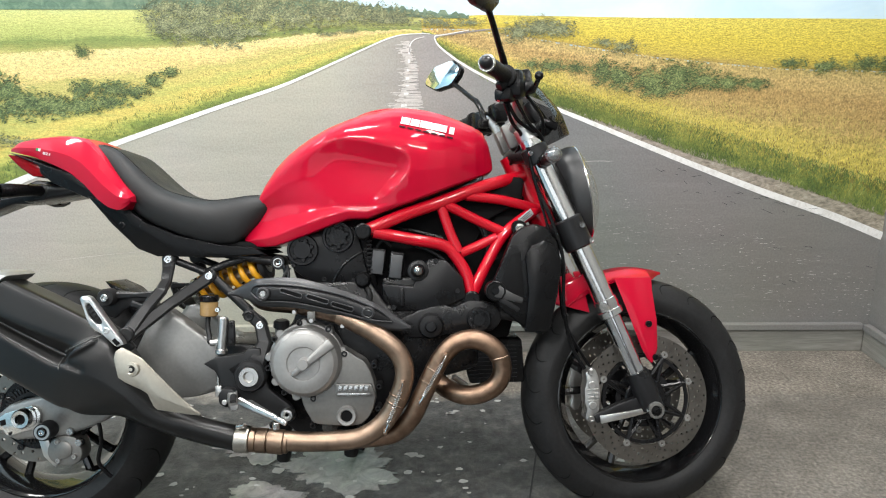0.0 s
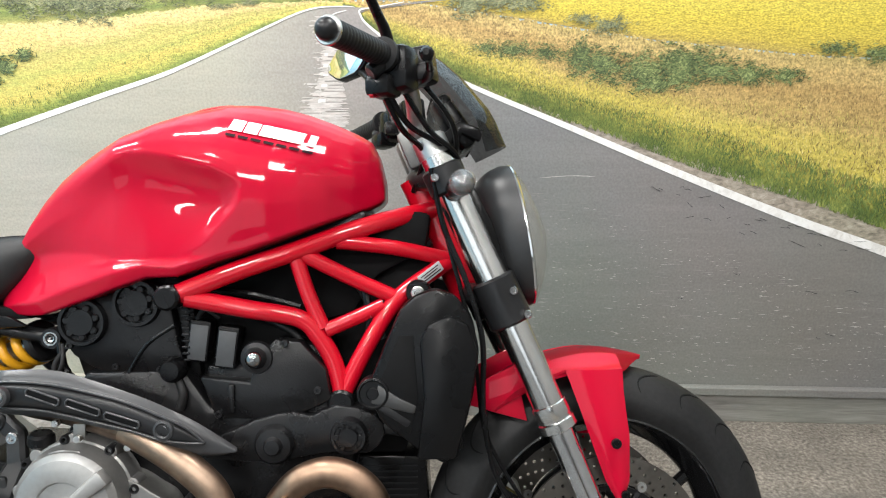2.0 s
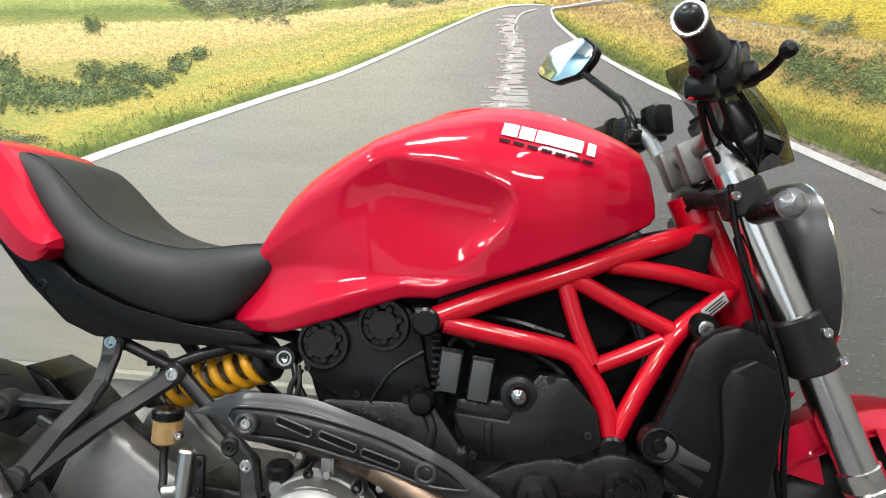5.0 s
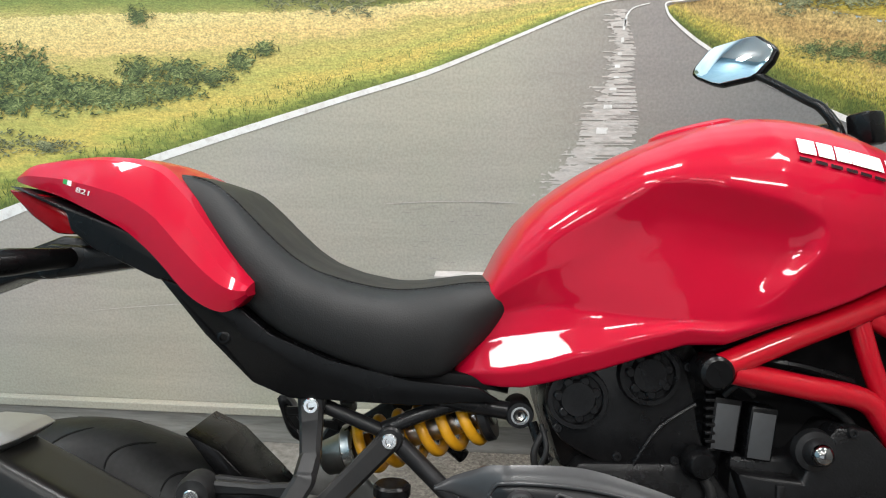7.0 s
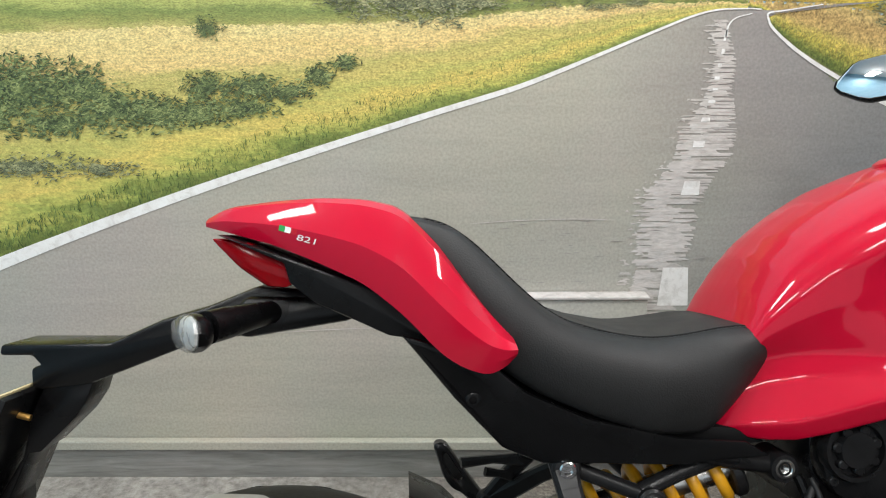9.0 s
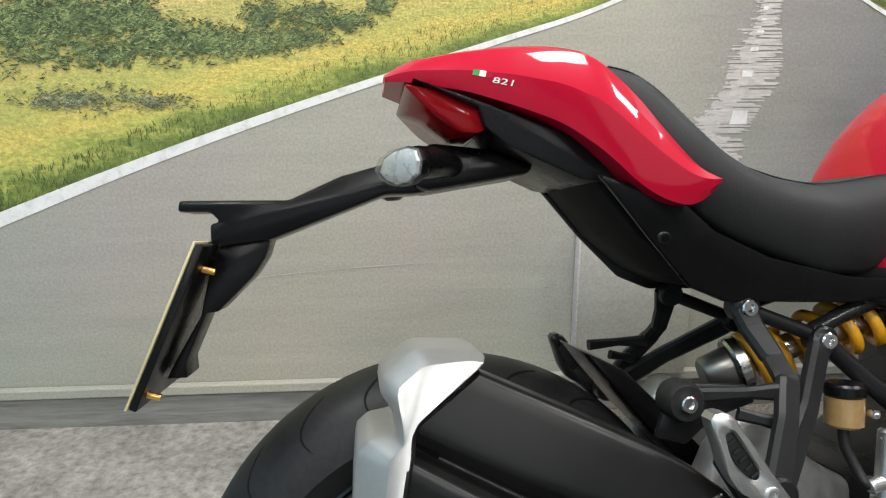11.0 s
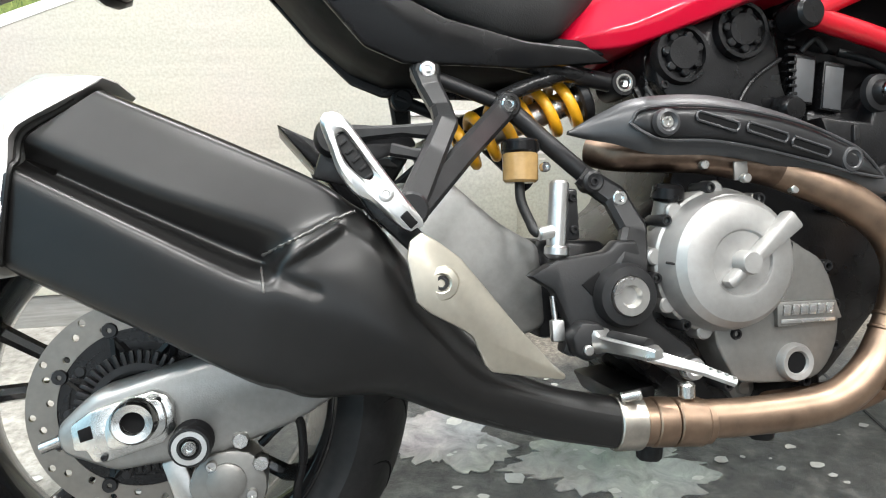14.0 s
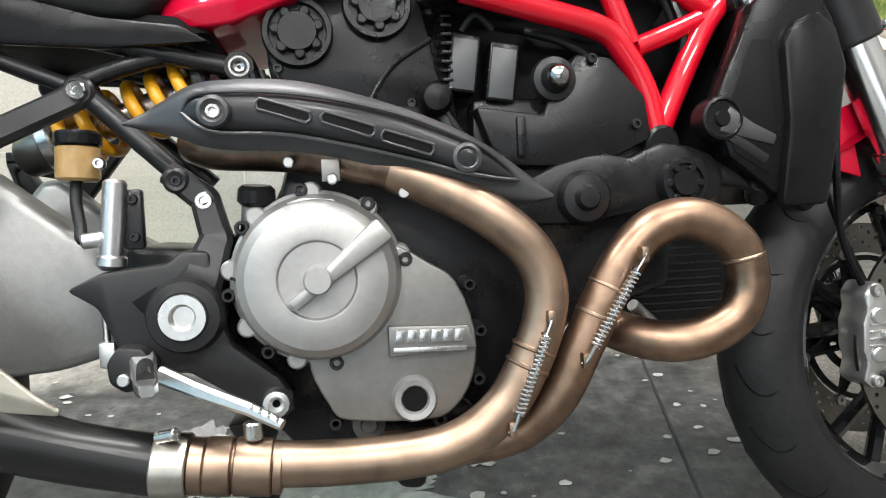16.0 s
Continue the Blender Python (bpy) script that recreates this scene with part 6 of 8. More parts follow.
side = [(-0.604, 0.842), (-0.555, 0.826), (-0.505, 0.806), (-0.47, 0.775), (-0.40, 0.742), (-0.30, 0.716), (-0.22, 0.708), (-0.19, 0.69), (-0.30, 0.684), (-0.40, 0.690), (-0.45, 0.692), (-0.495, 0.712), (-0.548, 0.772), (-0.592, 0.828)]
twin("side_cover", lambda: warp(prism(side, -0.128, -0.116, 0.004, 2), lambda c: (c.x, c.y * (1 - 0.14 * ss((0.80 - c.z) / 0.11)), c.z)), BLACK, label="black plastic side cover under the seat")
# added dark core: the unlit space under the seat, given as colour
part("seat_gap_fill", prism([(x, z + 0.012 * (1 if z < 0.73 else 0)) for x, z in side], -0.098, 0.098, 0.004), DARK, bike, "added dark filler for the unlit space between the side covers")
bolt(-0.527, -0.117, 0.768, 0.009, bike, BLACK, 0.004, "cover_bolt")
# tail tidy and number plate
arm = [(-0.645, 0.872), (-0.70, 0.882), (-0.772, 0.891), (-0.835, 0.867), (-0.882, 0.855), (-0.943, 0.829), (-1.064, 0.832), (-1.066, 0.819), (-1.030, 0.818), (-1.020, 0.806), (-1.031, 0.804), (-1.031, 0.781), (-1.020, 0.778), (-0.965, 0.783), (-0.83, 0.832), (-0.796, 0.832), (-0.70, 0.845), (-0.65, 0.856)]
hanger = part("plate_hanger", warp(prism(arm, -0.034, 0.034, 0.004), lambda c: (c.x, c.y * (1.0 if c.x > -0.95 else 1.15), c.z)), BLACK, bike, "black plastic number plate hanger")
part("hanger_root", prism([(-0.655, 0.862), (-0.70, 0.876), (-0.782, 0.880), (-0.797, 0.862), (-0.797, 0.838), (-0.781, 0.833), (-0.66, 0.850)], -0.055, 0.055, 0.006), BLACK, hanger)
part("hanger_leg", prism([(-1.020, 0.782), (-0.965, 0.785), (-0.972, 0.764), (-0.987, 0.742), (-1.028, 0.703), (-1.041, 0.702), (-1.066, 0.647), (-1.065, 0.629), (-1.088, 0.629), (-1.078, 0.648), (-1.047, 0.699), (-1.035, 0.751)], -0.03, 0.03, 0.0015), BLACK, hanger)
plate = part("number_plate", moved(box((0, 0, 0), (0.003, 0.20, 0.19), 0.001), Matrix.Translation((-1.073, 0, 0.698)) @ pose(0, 0, 0, 0, 24, 0)), PLATE_Y, bike, "yellow number plate seen edge-on")
for k, (a, b) in enumerate(((-0.07, 0.05), (0.03, 0.08))):
    part("plate_print", moved(box((-0.0022, (a + b) / 2, 0.0), (0.001, b - a, 0.06), 0), Matrix.Translation((-1.073, 0, 0.698)) @ pose(0, 0, 0, 0, 24, 0)), INK, plate)
part("plate_backing", moved(box((0.006, 0, 0), (0.008, 0.196, 0.186), 0.001), Matrix.Translation((-1.073, 0, 0.698)) @ pose(0, 0, 0, 0, 24, 0)), BLACK, plate)
for y, z in ((-0.055, 0.757), (-0.075, 0.625), (0.06, 0.757)):
    part("gold_bolt", cyl((-1.073 + (z - 0.698) * 0.44, y, z), (-1.050 + (z - 0.698) * 0.44, y, z - 0.007), 0.0038, n=12), GOLD, plate)


def signal_lens(deep, k=1.0):
    """A faceted oval lens facing back, widest near the stalk; deep is how far it bulges."""
    bm = bmesh.new()
    c, long, face, up = Vector((-0.8185, -0.140, 0.8525)), Vector((0.49, -0.872, -0.03)), Vector((-0.872, -0.49, 0)), Vector((0, 0, 1))
    edge = [(-0.041, -0.003), (-0.030, 0.012), (-0.008, 0.0185), (0.016, 0.020), (0.034, 0.016), (0.041, 0.004), (0.036, -0.009), (0.018, -0.018), (-0.006, -0.0195), (-0.028, -0.013)]
    rings(bm, [[c + long * a * q * k + up * b * q * k + face * h for a, b in edge] for q, h in ((1.0, 0.0), (0.96, deep * 0.45), (0.74, deep * 0.85), (0.35, deep), (0.05, deep * 1.02))])
    return bm


def rear_signal():
    return tube([(-0.750, -0.045, 0.862), (-0.768, -0.085, 0.861), (-0.786, -0.118, 0.859), (-0.800, -0.140, 0.857)], 0.016, 18, 4, radii=[0.013, 0.0145, 0.017, 0.0175])


ra, rb = twin("indicator", rear_signal, BLACK, label="black indicator stalk with a clear lens")
for o, m in ((ra, Matrix.Identity(4)), (rb, MIRR)):
    part("indicator_cup", moved(signal_lens(-0.020, 1.02), m), BLACK, o)
    part("indicator_lens", moved(signal_lens(0.015), m), LENS, o, "clear faceted indicator lens")
    part("indicator_bulb", moved(signal_lens(0.006, 0.9), m), CELL, o)

# subframe, shock and swingarm
SUBT = [([(-0.165, -0.075, 0.668), (-0.25, -0.085, 0.685), (-0.37, -0.092, 0.712), (-0.46, -0.09, 0.74)], 0.0115), ([(-0.433, -0.088, 0.688), (-0.385, -0.09, 0.668), (-0.33, -0.092, 0.645)], 0.009), ([(-0.335, -0.092, 0.65), (-0.29, -0.088, 0.668), (-0.235, -0.082, 0.684)], 0.010), ([(-0.328, -0.094, 0.645), (-0.28, -0.098, 0.598), (-0.232, -0.106, 0.552)], 0.0115)]
sub = part("subframe", tube(SUBT[0][0], SUBT[0][1], 12, 5), SATIN, bike, "black tubular rear subframe")
part("subframe_tube", moved(tube(SUBT[0][0], SUBT[0][1], 12, 5), MIRR), SATIN, sub)
for pts, r in SUBT[1:]:
    part("subframe_tube", tube(pts, r, 12, 5), SATIN, sub)
    part("subframe_tube", moved(tube(pts, r, 12, 5), MIRR), SATIN, sub)
part("subframe_end", lathe([(0.006, -0.016), (0.016, -0.016), (0.018, -0.010), (0.018, 0.03), (0.006, 0.03)], -0.165, 0.668, 20, cy=-0.075, close=True), SATIN, sub)
part("subframe_bush", lathe([(0.0, -0.006), (0.009, -0.014), (0.0115, -0.014), (0.0115, 0.02)], -0.165, 0.668, 18, cy=-0.078), STEEL, sub)


def blade(pts, widths, thick, bm):
    """A flat forged arm with eased edges along a line."""
    path = catmull(pts, 6)
    ws = np.interp(np.linspace(0, 1, len(path)), np.linspace(0, 1, len(widths)), widths)
    loops = []
    for i, p in enumerate(path):
        d = (path[min(i + 1, len(path) - 1)] - path[max(i - 1, 0)]).normalized()
        side = d.cross(Vector((0, 1, 0))).normalized()
        up = side.cross(d).normalized()
        h, k, e = ws[i] / 2, thick / 2, thick * 0.28
        loops.append([p + side * a + up * b for a, b in ((-h, -k + e), (-h + e, -k), (h - e, -k), (h, -k + e), (h, k - e), (h - e, k), (-h + e, k), (-h, k - e))])
    rings(bm, loops)
    return bm


def straight(pts, n=5):
    return [vec(a).lerp(vec(b), k / n) for a, b in zip(pts, pts[1:]) for k in range(n)] + [vec(pts[-1])]


def peg_bracket():
    bm = blade(straight([(-0.426, -0.096, 0.690), (-0.422, -0.112, 0.662), (-0.417, -0.142, 0.632), (-0.419, -0.170, 0.612), (-0.440, -0.198, 0.578), (-0.472, -0.228, 0.524)]), [0.032, 0.028, 0.025, 0.026, 0.026, 0.030], 0.016, bmesh.new())
    blade(straight([(-0.320, -0.094, 0.647), (-0.338, -0.108, 0.630), (-0.400, -0.172, 0.580), (-0.472, -0.230, 0.518)]), [0.033, 0.028, 0.026, 0.030], 0.016, bm)
    blade(straight([(-0.424, -0.176, 0.603), (-0.470, -0.176, 0.605), (-0.520, -0.168, 0.604)]), [0.020, 0.012, 0.016], 0.012, bm)
    blade(straight([(-0.440, -0.190, 0.574), (-0.460, -0.186, 0.579), (-0.482, -0.180, 0.585)]), [0.018, 0.012, 0.014], 0.010, bm)
    cyl((-0.423, -0.108, 0.684), (-0.423, -0.080, 0.684), 0.0165, n=20, bevel=0.003, bm=bm)
    cyl((-0.3265, -0.109, 0.641), (-0.3265, -0.080, 0.641), 0.0165, n=20, bevel=0.003, bm=bm)
    cyl((-0.474, -0.242, 0.520), (-0.474, -0.215, 0.520), 0.018, n=18, bevel=0.003, bm=bm)
    return bm


pb, _ = twin("peg_bracket", peg_bracket, BRACKET, label="black forked passenger footrest bracket")
bolt(-0.423, -0.108, 0.684, 0.010, pb)
bolt(-0.3265, -0.109, 0.641, 0.010, pb)


def loop_at(pts, n):
    """Evenly spaced points round a closed outline."""
    ps = [Vector((x, z)) for x, z in outline(pts, 5)]
    ps.append(ps[0])
    acc = np.cumsum([0] + [(b - a).length for a, b in zip(ps, ps[1:])])
    return [(float(np.interp(s, acc, [p.x for p in ps])), float(np.interp(s, acc, [p.y for p in ps]))) for s in np.linspace(0, acc[-1], n, endpoint=False)]


def ring_prism(outer, inner, y0, y1, n=44, b=0.003):
    """A frame with a hole through it, its edges eased."""
    o, i = loop_at(outer, n), loop_at(inner, n)
    bm = bmesh.new()

    def row(f, y):
        return [(i[k][0] + (o[k][0] - i[k][0]) * f, y, i[k][1] + (o[k][1] - i[k][1]) * f) for k in range(n)]

    loops = [row(1, y0 + b), row(0.75, y0), row(0.2, y0), row(0, y0 + b), row(0, y1 - b), row(0.2, y1), row(0.75, y1), row(1, y1 - b), row(1, y0 + b)]
    rings(bm, loops, caps=False)
    bmesh.ops.remove_doubles(bm, verts=bm.verts, dist=1e-6)
    return bm


PEG_OUT = [(-0.557, 0.606), (-0.548, 0.612), (-0.538, 0.609), (-0.528, 0.597), (-0.499, 0.553), (-0.468, 0.508), (-0.473, 0.503), (-0.484, 0.500), (-0.506, 0.521), (-0.516, 0.530), (-0.530, 0.538), (-0.543, 0.558), (-0.549, 0.578)]
PEG_IN = [(-0.543, 0.592), (-0.537, 0.594), (-0.531, 0.587), (-0.521, 0.571), (-0.512, 0.556), (-0.514, 0.549), (-0.521, 0.550), (-0.530, 0.558), (-0.538, 0.569), (-0.542, 0.582)]
peg, peg2 = twin("passenger_peg", lambda: ring_prism(PEG_OUT, PEG_IN, -0.268, -0.244), ALLOY, label="folded silver passenger footpeg with rubber insert")
# the far peg's shade is put into its colour, satin black for silver
peg2.data.materials[0] = SATIN
part("peg_rubber", moved(bar([(-0.541, 0.592), (-0.515, 0.551)], 0.018, -0.262, -0.248, 0.002), MIRR), RUBBER, peg2)
part("peg_rubber", bar([(-0.541, 0.592), (-0.515, 0.551)], 0.016, -0.262, -0.248, 0.002), RUBBER, peg)
for k in range(5):
    part("rubber_rib", bar([(-0.5415 + 0.0056 * k, 0.5815 - 0.0078 * k), (-0.5345 + 0.0056 * k, 0.5865 - 0.0078 * k)], 0.003, -0.265, -0.260, 0.0008), RUBBER, peg)
# dark inlay: the slot's shade is put into its colour
part("peg_slot", bar([(-0.487, 0.516), (-0.477, 0.504)], 0.009, -0.2693, -0.260, 0.001), DARK, peg)
bolt(-0.502, -0.267, 0.535, 0.0075, peg, ALLOY, 0.003)
part("peg_hinge", bar([(-0.528, 0.555), (-0.50, 0.522), (-0.466, 0.484)], 0.022, -0.232, -0.214, 0.004, taper=[0.012, 0.026, 0.022]), SATIN, bike)
part("muffler_hanger", prism([(-0.565, 0.560), (-0.548, 0.606), (-0.520, 0.616), (-0.46, 0.610), (-0.45, 0.59), (-0.50, 0.575), (-0.53, 0.55)], -0.163, -0.155, 0.004), SATIN, bike)
part("hanger_rubber", lathe([(0.0, -0.026), (0.018, -0.026), (0.021, -0.020), (0.021, 0.004), (0.0, 0.004)], -0.540, 0.601, 24, cy=-0.162), RUBBER, bike)
bolt(-0.540, -0.189, 0.601, 0.009, bike)

# shock with a yellow spring
sp0, sp1 = Vector((-0.372, -0.012, 0.602)), Vector((-0.213, -0.042, 0.656))
shock = part("shock_absorber", cyl(sp0 - (sp1 - sp0) * 0.15, sp1 + (sp1 - sp0) * 0.1, 0.017, n=20), STEEL, bike, "rear shock absorber with a yellow coil spring")
ax = (sp1 - sp0).normalized()
s_, u_ = ax.orthogonal().normalized(), ax.cross(ax.orthogonal().normalized())
coil = [sp0 + ax * ((sp1 - sp0).length * q / 80) + (s_ * math.cos(q * 0.46) + u_ * math.sin(q * 0.46)) * 0.031 for q in range(81)]
part("spring", tube(coil, 0.0074, 10, 2), YELLOW, shock, "yellow coil spring")
part("spring_collar", cyl(sp0 - ax * 0.02, sp0 - ax * 0.002, 0.037, n=28, bevel=0.003), STEEL, shock)
part("shock_end", cyl(sp0 - ax * 0.058, sp0 - ax * 0.018, 0.024, 0.028, n=28, bevel=0.004), mat("grey_shock_body", (0.25, 0.24, 0.22), 0.35, metal=0.9), shock)
part("spring_collar", cyl(sp1, sp1 + ax * 0.015, 0.036, n=28, bevel=0.003), SATIN, shock)

SWING = [(-0.51, 0.455), (-0.475, 0.525), (-0.445, 0.565), (-0.42, 0.566), (-0.385, 0.535), (-0.345, 0.500), (-0.315, 0.482), (-0.292, 0.470), (-0.288, 0.368), (-0.36, 0.350), (-0.50, 0.345), (-0.60, 0.292), (-0.68, 0.268), (-0.79, 0.262), (-0.842, 0.288), (-0.846, 0.315), (-0.805, 0.350), (-0.71, 0.372), (-0.64, 0.385), (-0.56, 0.41)]
swingarm, _ = twin("swingarm", lambda: warp(prism(SWING, -0.128, -0.078, 0.014, 3), lambda c: (c.x, c.y + 0.03 * ss((c.x + 0.45) / 0.2), c.z)), SWINGM, label="silver-grey cast aluminium swingarm")
part("swingarm_pivot", prism([(-0.300, 0.478), (-0.21, 0.470), (-0.18, 0.43), (-0.185, 0.355), (-0.30, 0.352)], -0.098, 0.098, 0.008), ENGINE, swingarm, "black swingarm pivot casting")
MACHINED = mat("machined_alloy", (0.66, 0.66, 0.64), 0.22, metal=1.0, var=0.22, scale=30, bump=0.1, bscale=300)
part("axle_block", prism([(-0.826, 0.320), (-0.806, 0.333), (-0.744, 0.349), (-0.730, 0.342), (-0.724, 0.330), (-0.724, 0.306), (-0.737, 0.292), (-0.797, 0.278), (-0.806, 0.280), (-0.812, 0.292), (-0.824, 0.294)], -0.138, -0.124, 0.003), MACHINED, swingarm, "bright machined chain adjuster block")
part("axle_plate", prism(outline([(-0.790, 0.322), (-0.778, 0.334), (-0.748, 0.341), (-0.734, 0.334), (-0.732, 0.308), (-0.748, 0.297), (-0.784, 0.291), (-0.792, 0.302)], 2), -0.142, -0.137, 0.002), MACHINED, swingarm)
for x, z in ((-0.739, 0.338), (-0.795, 0.284)):
    bolt(x, -0.138, z, 0.0036, swingarm, SATIN, 0.003)
# the hole is a dark inlay, its shade given as colour
part("axle_slot", prism([(-0.819, 0.315), (-0.806, 0.319), (-0.804, 0.305), (-0.817, 0.302)], -0.1388, -0.135, 0.001), DARK, swingarm)
part("axle_nut", lathe([(0.0122, -0.002), (0.0122, -0.019), (0.020, -0.020), (0.023, -0.016), (0.024, 0.01)], -0.762, 0.320, 28, cy=-0.136), MACHINED, swingarm)
part("axle_bore", lathe([(0.0, -0.008), (0.0125, -0.008), (0.0125, 0.0)], -0.762, 0.320, 24, cy=-0.137), DARK, swingarm)
part("adjuster_screw", cyl((-0.862, -0.115, 0.295), (-0.82, -0.115, 0.308), 0.006, n=10), STEEL, swingarm)
part("stand_bobbin", lathe([(0.0, -0.03), (0.008, -0.03), (0.010, -0.034), (0.020, -0.034), (0.022, -0.028), (0.014, -0.016), (0.022, -0.004), (0.02, 0.01), (0, 0.01)], -0.708, 0.290, 28, cy=-0.128), SATIN, swingarm, "black paddock-stand bobbin")
part("bobbin_ring", lathe([(0.0125, -0.0352), (0.0175, -0.0352), (0.0175, -0.0335), (0.0125, -0.0335)], -0.708, 0.290, 28, cy=-0.128, close=True), ALLOY, swingarm)
bolt(-0.708, -0.160, 0.290, 0.008, swingarm)
rc = part("rear_caliper", prism(outline([(-0.705, 0.262), (-0.675, 0.272), (-0.645, 0.262), (-0.635, 0.225), (-0.655, 0.200), (-0.70, 0.205), (-0.718, 0.232)], 3), -0.128, -0.078, 0.008), CAST, bike, "grey cast rear brake caliper")
part("piston_cover", lathe([(0.0, -0.006), (0.016, -0.006), (0.021, -0.003), (0.021, 0.004)], -0.678, 0.238, 24, cy=-0.128), CAST, rc)
for x, z in ((-0.66, 0.282), (-0.64, 0.255)):
    part("caliper_bolt", lathe([(0, -0.008), (0.008, -0.008), (0.010, -0.004), (0.010, 0.004)], x, z, 8, cy=-0.126), STEEL, rc)
part("caliper_arm", bar([(-0.735, 0.265), (-0.725, 0.225), (-0.70, 0.20)], 0.024, -0.112, -0.10, 0.003), CALM, rc)
for x, z in ((-0.692, 0.258), (-0.652, 0.222), (-0.69, 0.213)):
    bolt(x, -0.128, z, 0.006, rc, CALM)
part("rear_brake_hose", tube([(-0.64, -0.11, 0.27), (-0.60, -0.12, 0.30), (-0.595, -0.115, 0.25), (-0.605, -0.11, 0.20), (-0.58, -0.10, 0.16)], 0.005, 8, 6), BLACK, bike)
part("rear_hugger", prism([(-0.600, 0.634), (-0.555, 0.612), (-0.50, 0.556), (-0.45, 0.50), (-0.44, 0.48), (-0.47, 0.48), (-0.53, 0.545), (-0.57, 0.595)], -0.06, 0.06, 0.003), BLACK, bike, "black rear tyre hugger")
teeth = lathe([(0.046, -0.097), (0.054, -0.097), (0.054, -0.090), (0.046, -0.090)], -0.767, 0.318, 48, close=True)
part("abs_ring", teeth, SATIN, rear_wheel)
for k in range(46):
    a = 2 * math.pi * k / 46
    part("ring_tooth", box((-0.767 + 0.0605 * math.cos(a), -0.0935, 0.318 + 0.0605 * math.sin(a)), (0.015, 0.006, 0.0045), 0.0005, (0, -math.degrees(a), 0)), SATIN, rear_wheel)

# muffler: eight rails from the rear rim to the link pipe
RAILS = [
    [(-0.762, -0.1, 0.645), (-0.65, -0.11, 0.592), (-0.565, -0.12, 0.55), (-0.54, -0.125, 0.5325), (-0.515, -0.13, 0.515), (-0.46, -0.145, 0.445), (-0.41, -0.155, 0.375), (-0.34, -0.165, 0.318), (-0.25, -0.165, 0.292)],
    [(-0.752, -0.207, 0.65), (-0.64, -0.217, 0.596), (-0.562, -0.223, 0.555), (-0.530, -0.223, 0.531), (-0.503, -0.222, 0.507), (-0.452, -0.205, 0.437), (-0.4, -0.2, 0.37), (-0.335, -0.19, 0.325), (-0.25, -0.187, 0.299)],
    [(-0.818, -0.218, 0.604), (-0.715, -0.228, 0.552), (-0.605, -0.234, 0.508), (-0.578, -0.239, 0.497), (-0.515, -0.24, 0.485), (-0.468, -0.238, 0.42), (-0.41, -0.225, 0.352), (-0.335, -0.212, 0.316), (-0.25, -0.208, 0.291)],
    [(-0.823, -0.2, 0.586), (-0.725, -0.206, 0.532), (-0.629, -0.21, 0.481), (-0.594, -0.243, 0.474), (-0.54, -0.248, 0.455), (-0.48, -0.245, 0.402), (-0.42, -0.232, 0.337), (-0.338, -0.219, 0.3), (-0.25, -0.216, 0.27)],
    [(-0.826, -0.23, 0.574), (-0.73, -0.242, 0.518), (-0.64, -0.248, 0.465), (-0.606, -0.25, 0.448), (-0.555, -0.25, 0.425), (-0.49, -0.247, 0.382), (-0.43, -0.232, 0.321), (-0.342, -0.214, 0.28), (-0.25, -0.21, 0.248)],
    [(-0.842, -0.222, 0.492), (-0.74, -0.232, 0.432), (-0.645, -0.238, 0.375), (-0.61, -0.237, 0.361), (-0.575, -0.236, 0.347), (-0.5, -0.228, 0.338), (-0.435, -0.215, 0.303), (-0.345, -0.2, 0.264), (-0.25, -0.196, 0.238)],
    [(-0.84, -0.185, 0.478), (-0.735, -0.19, 0.416), (-0.64, -0.195, 0.358), (-0.61, -0.195, 0.3465), (-0.58, -0.195, 0.335), (-0.51, -0.19, 0.328), (-0.44, -0.185, 0.297), (-0.345, -0.178, 0.264), (-0.25, -0.178, 0.238)],
    [(-0.832, -0.1, 0.485), (-0.725, -0.11, 0.425), (-0.63, -0.12, 0.372), (-0.605, -0.125, 0.362), (-0.58, -0.13, 0.352), (-0.51, -0.14, 0.343), (-0.45, -0.15, 0.318), (-0.35, -0.158, 0.283), (-0.25, -0.16, 0.262)]]


def swell(p, a, b, w, h):
    """How far a soft ridge between two side-view points lifts the skin at p."""
    ax, az, bx, bz = a[0], a[1], b[0], b[1]
    s = ((p.x - ax) * (bx - ax) + (p.z - az) * (bz - az)) / ((bx - ax) ** 2 + (bz - az) ** 2)
    s = max(0.0, min(1.0, s))
    d = math.hypot(p.x - ax - s * (bx - ax), p.z - az - s * (bz - az))
    return h * math.exp(-(d / w) ** 2)


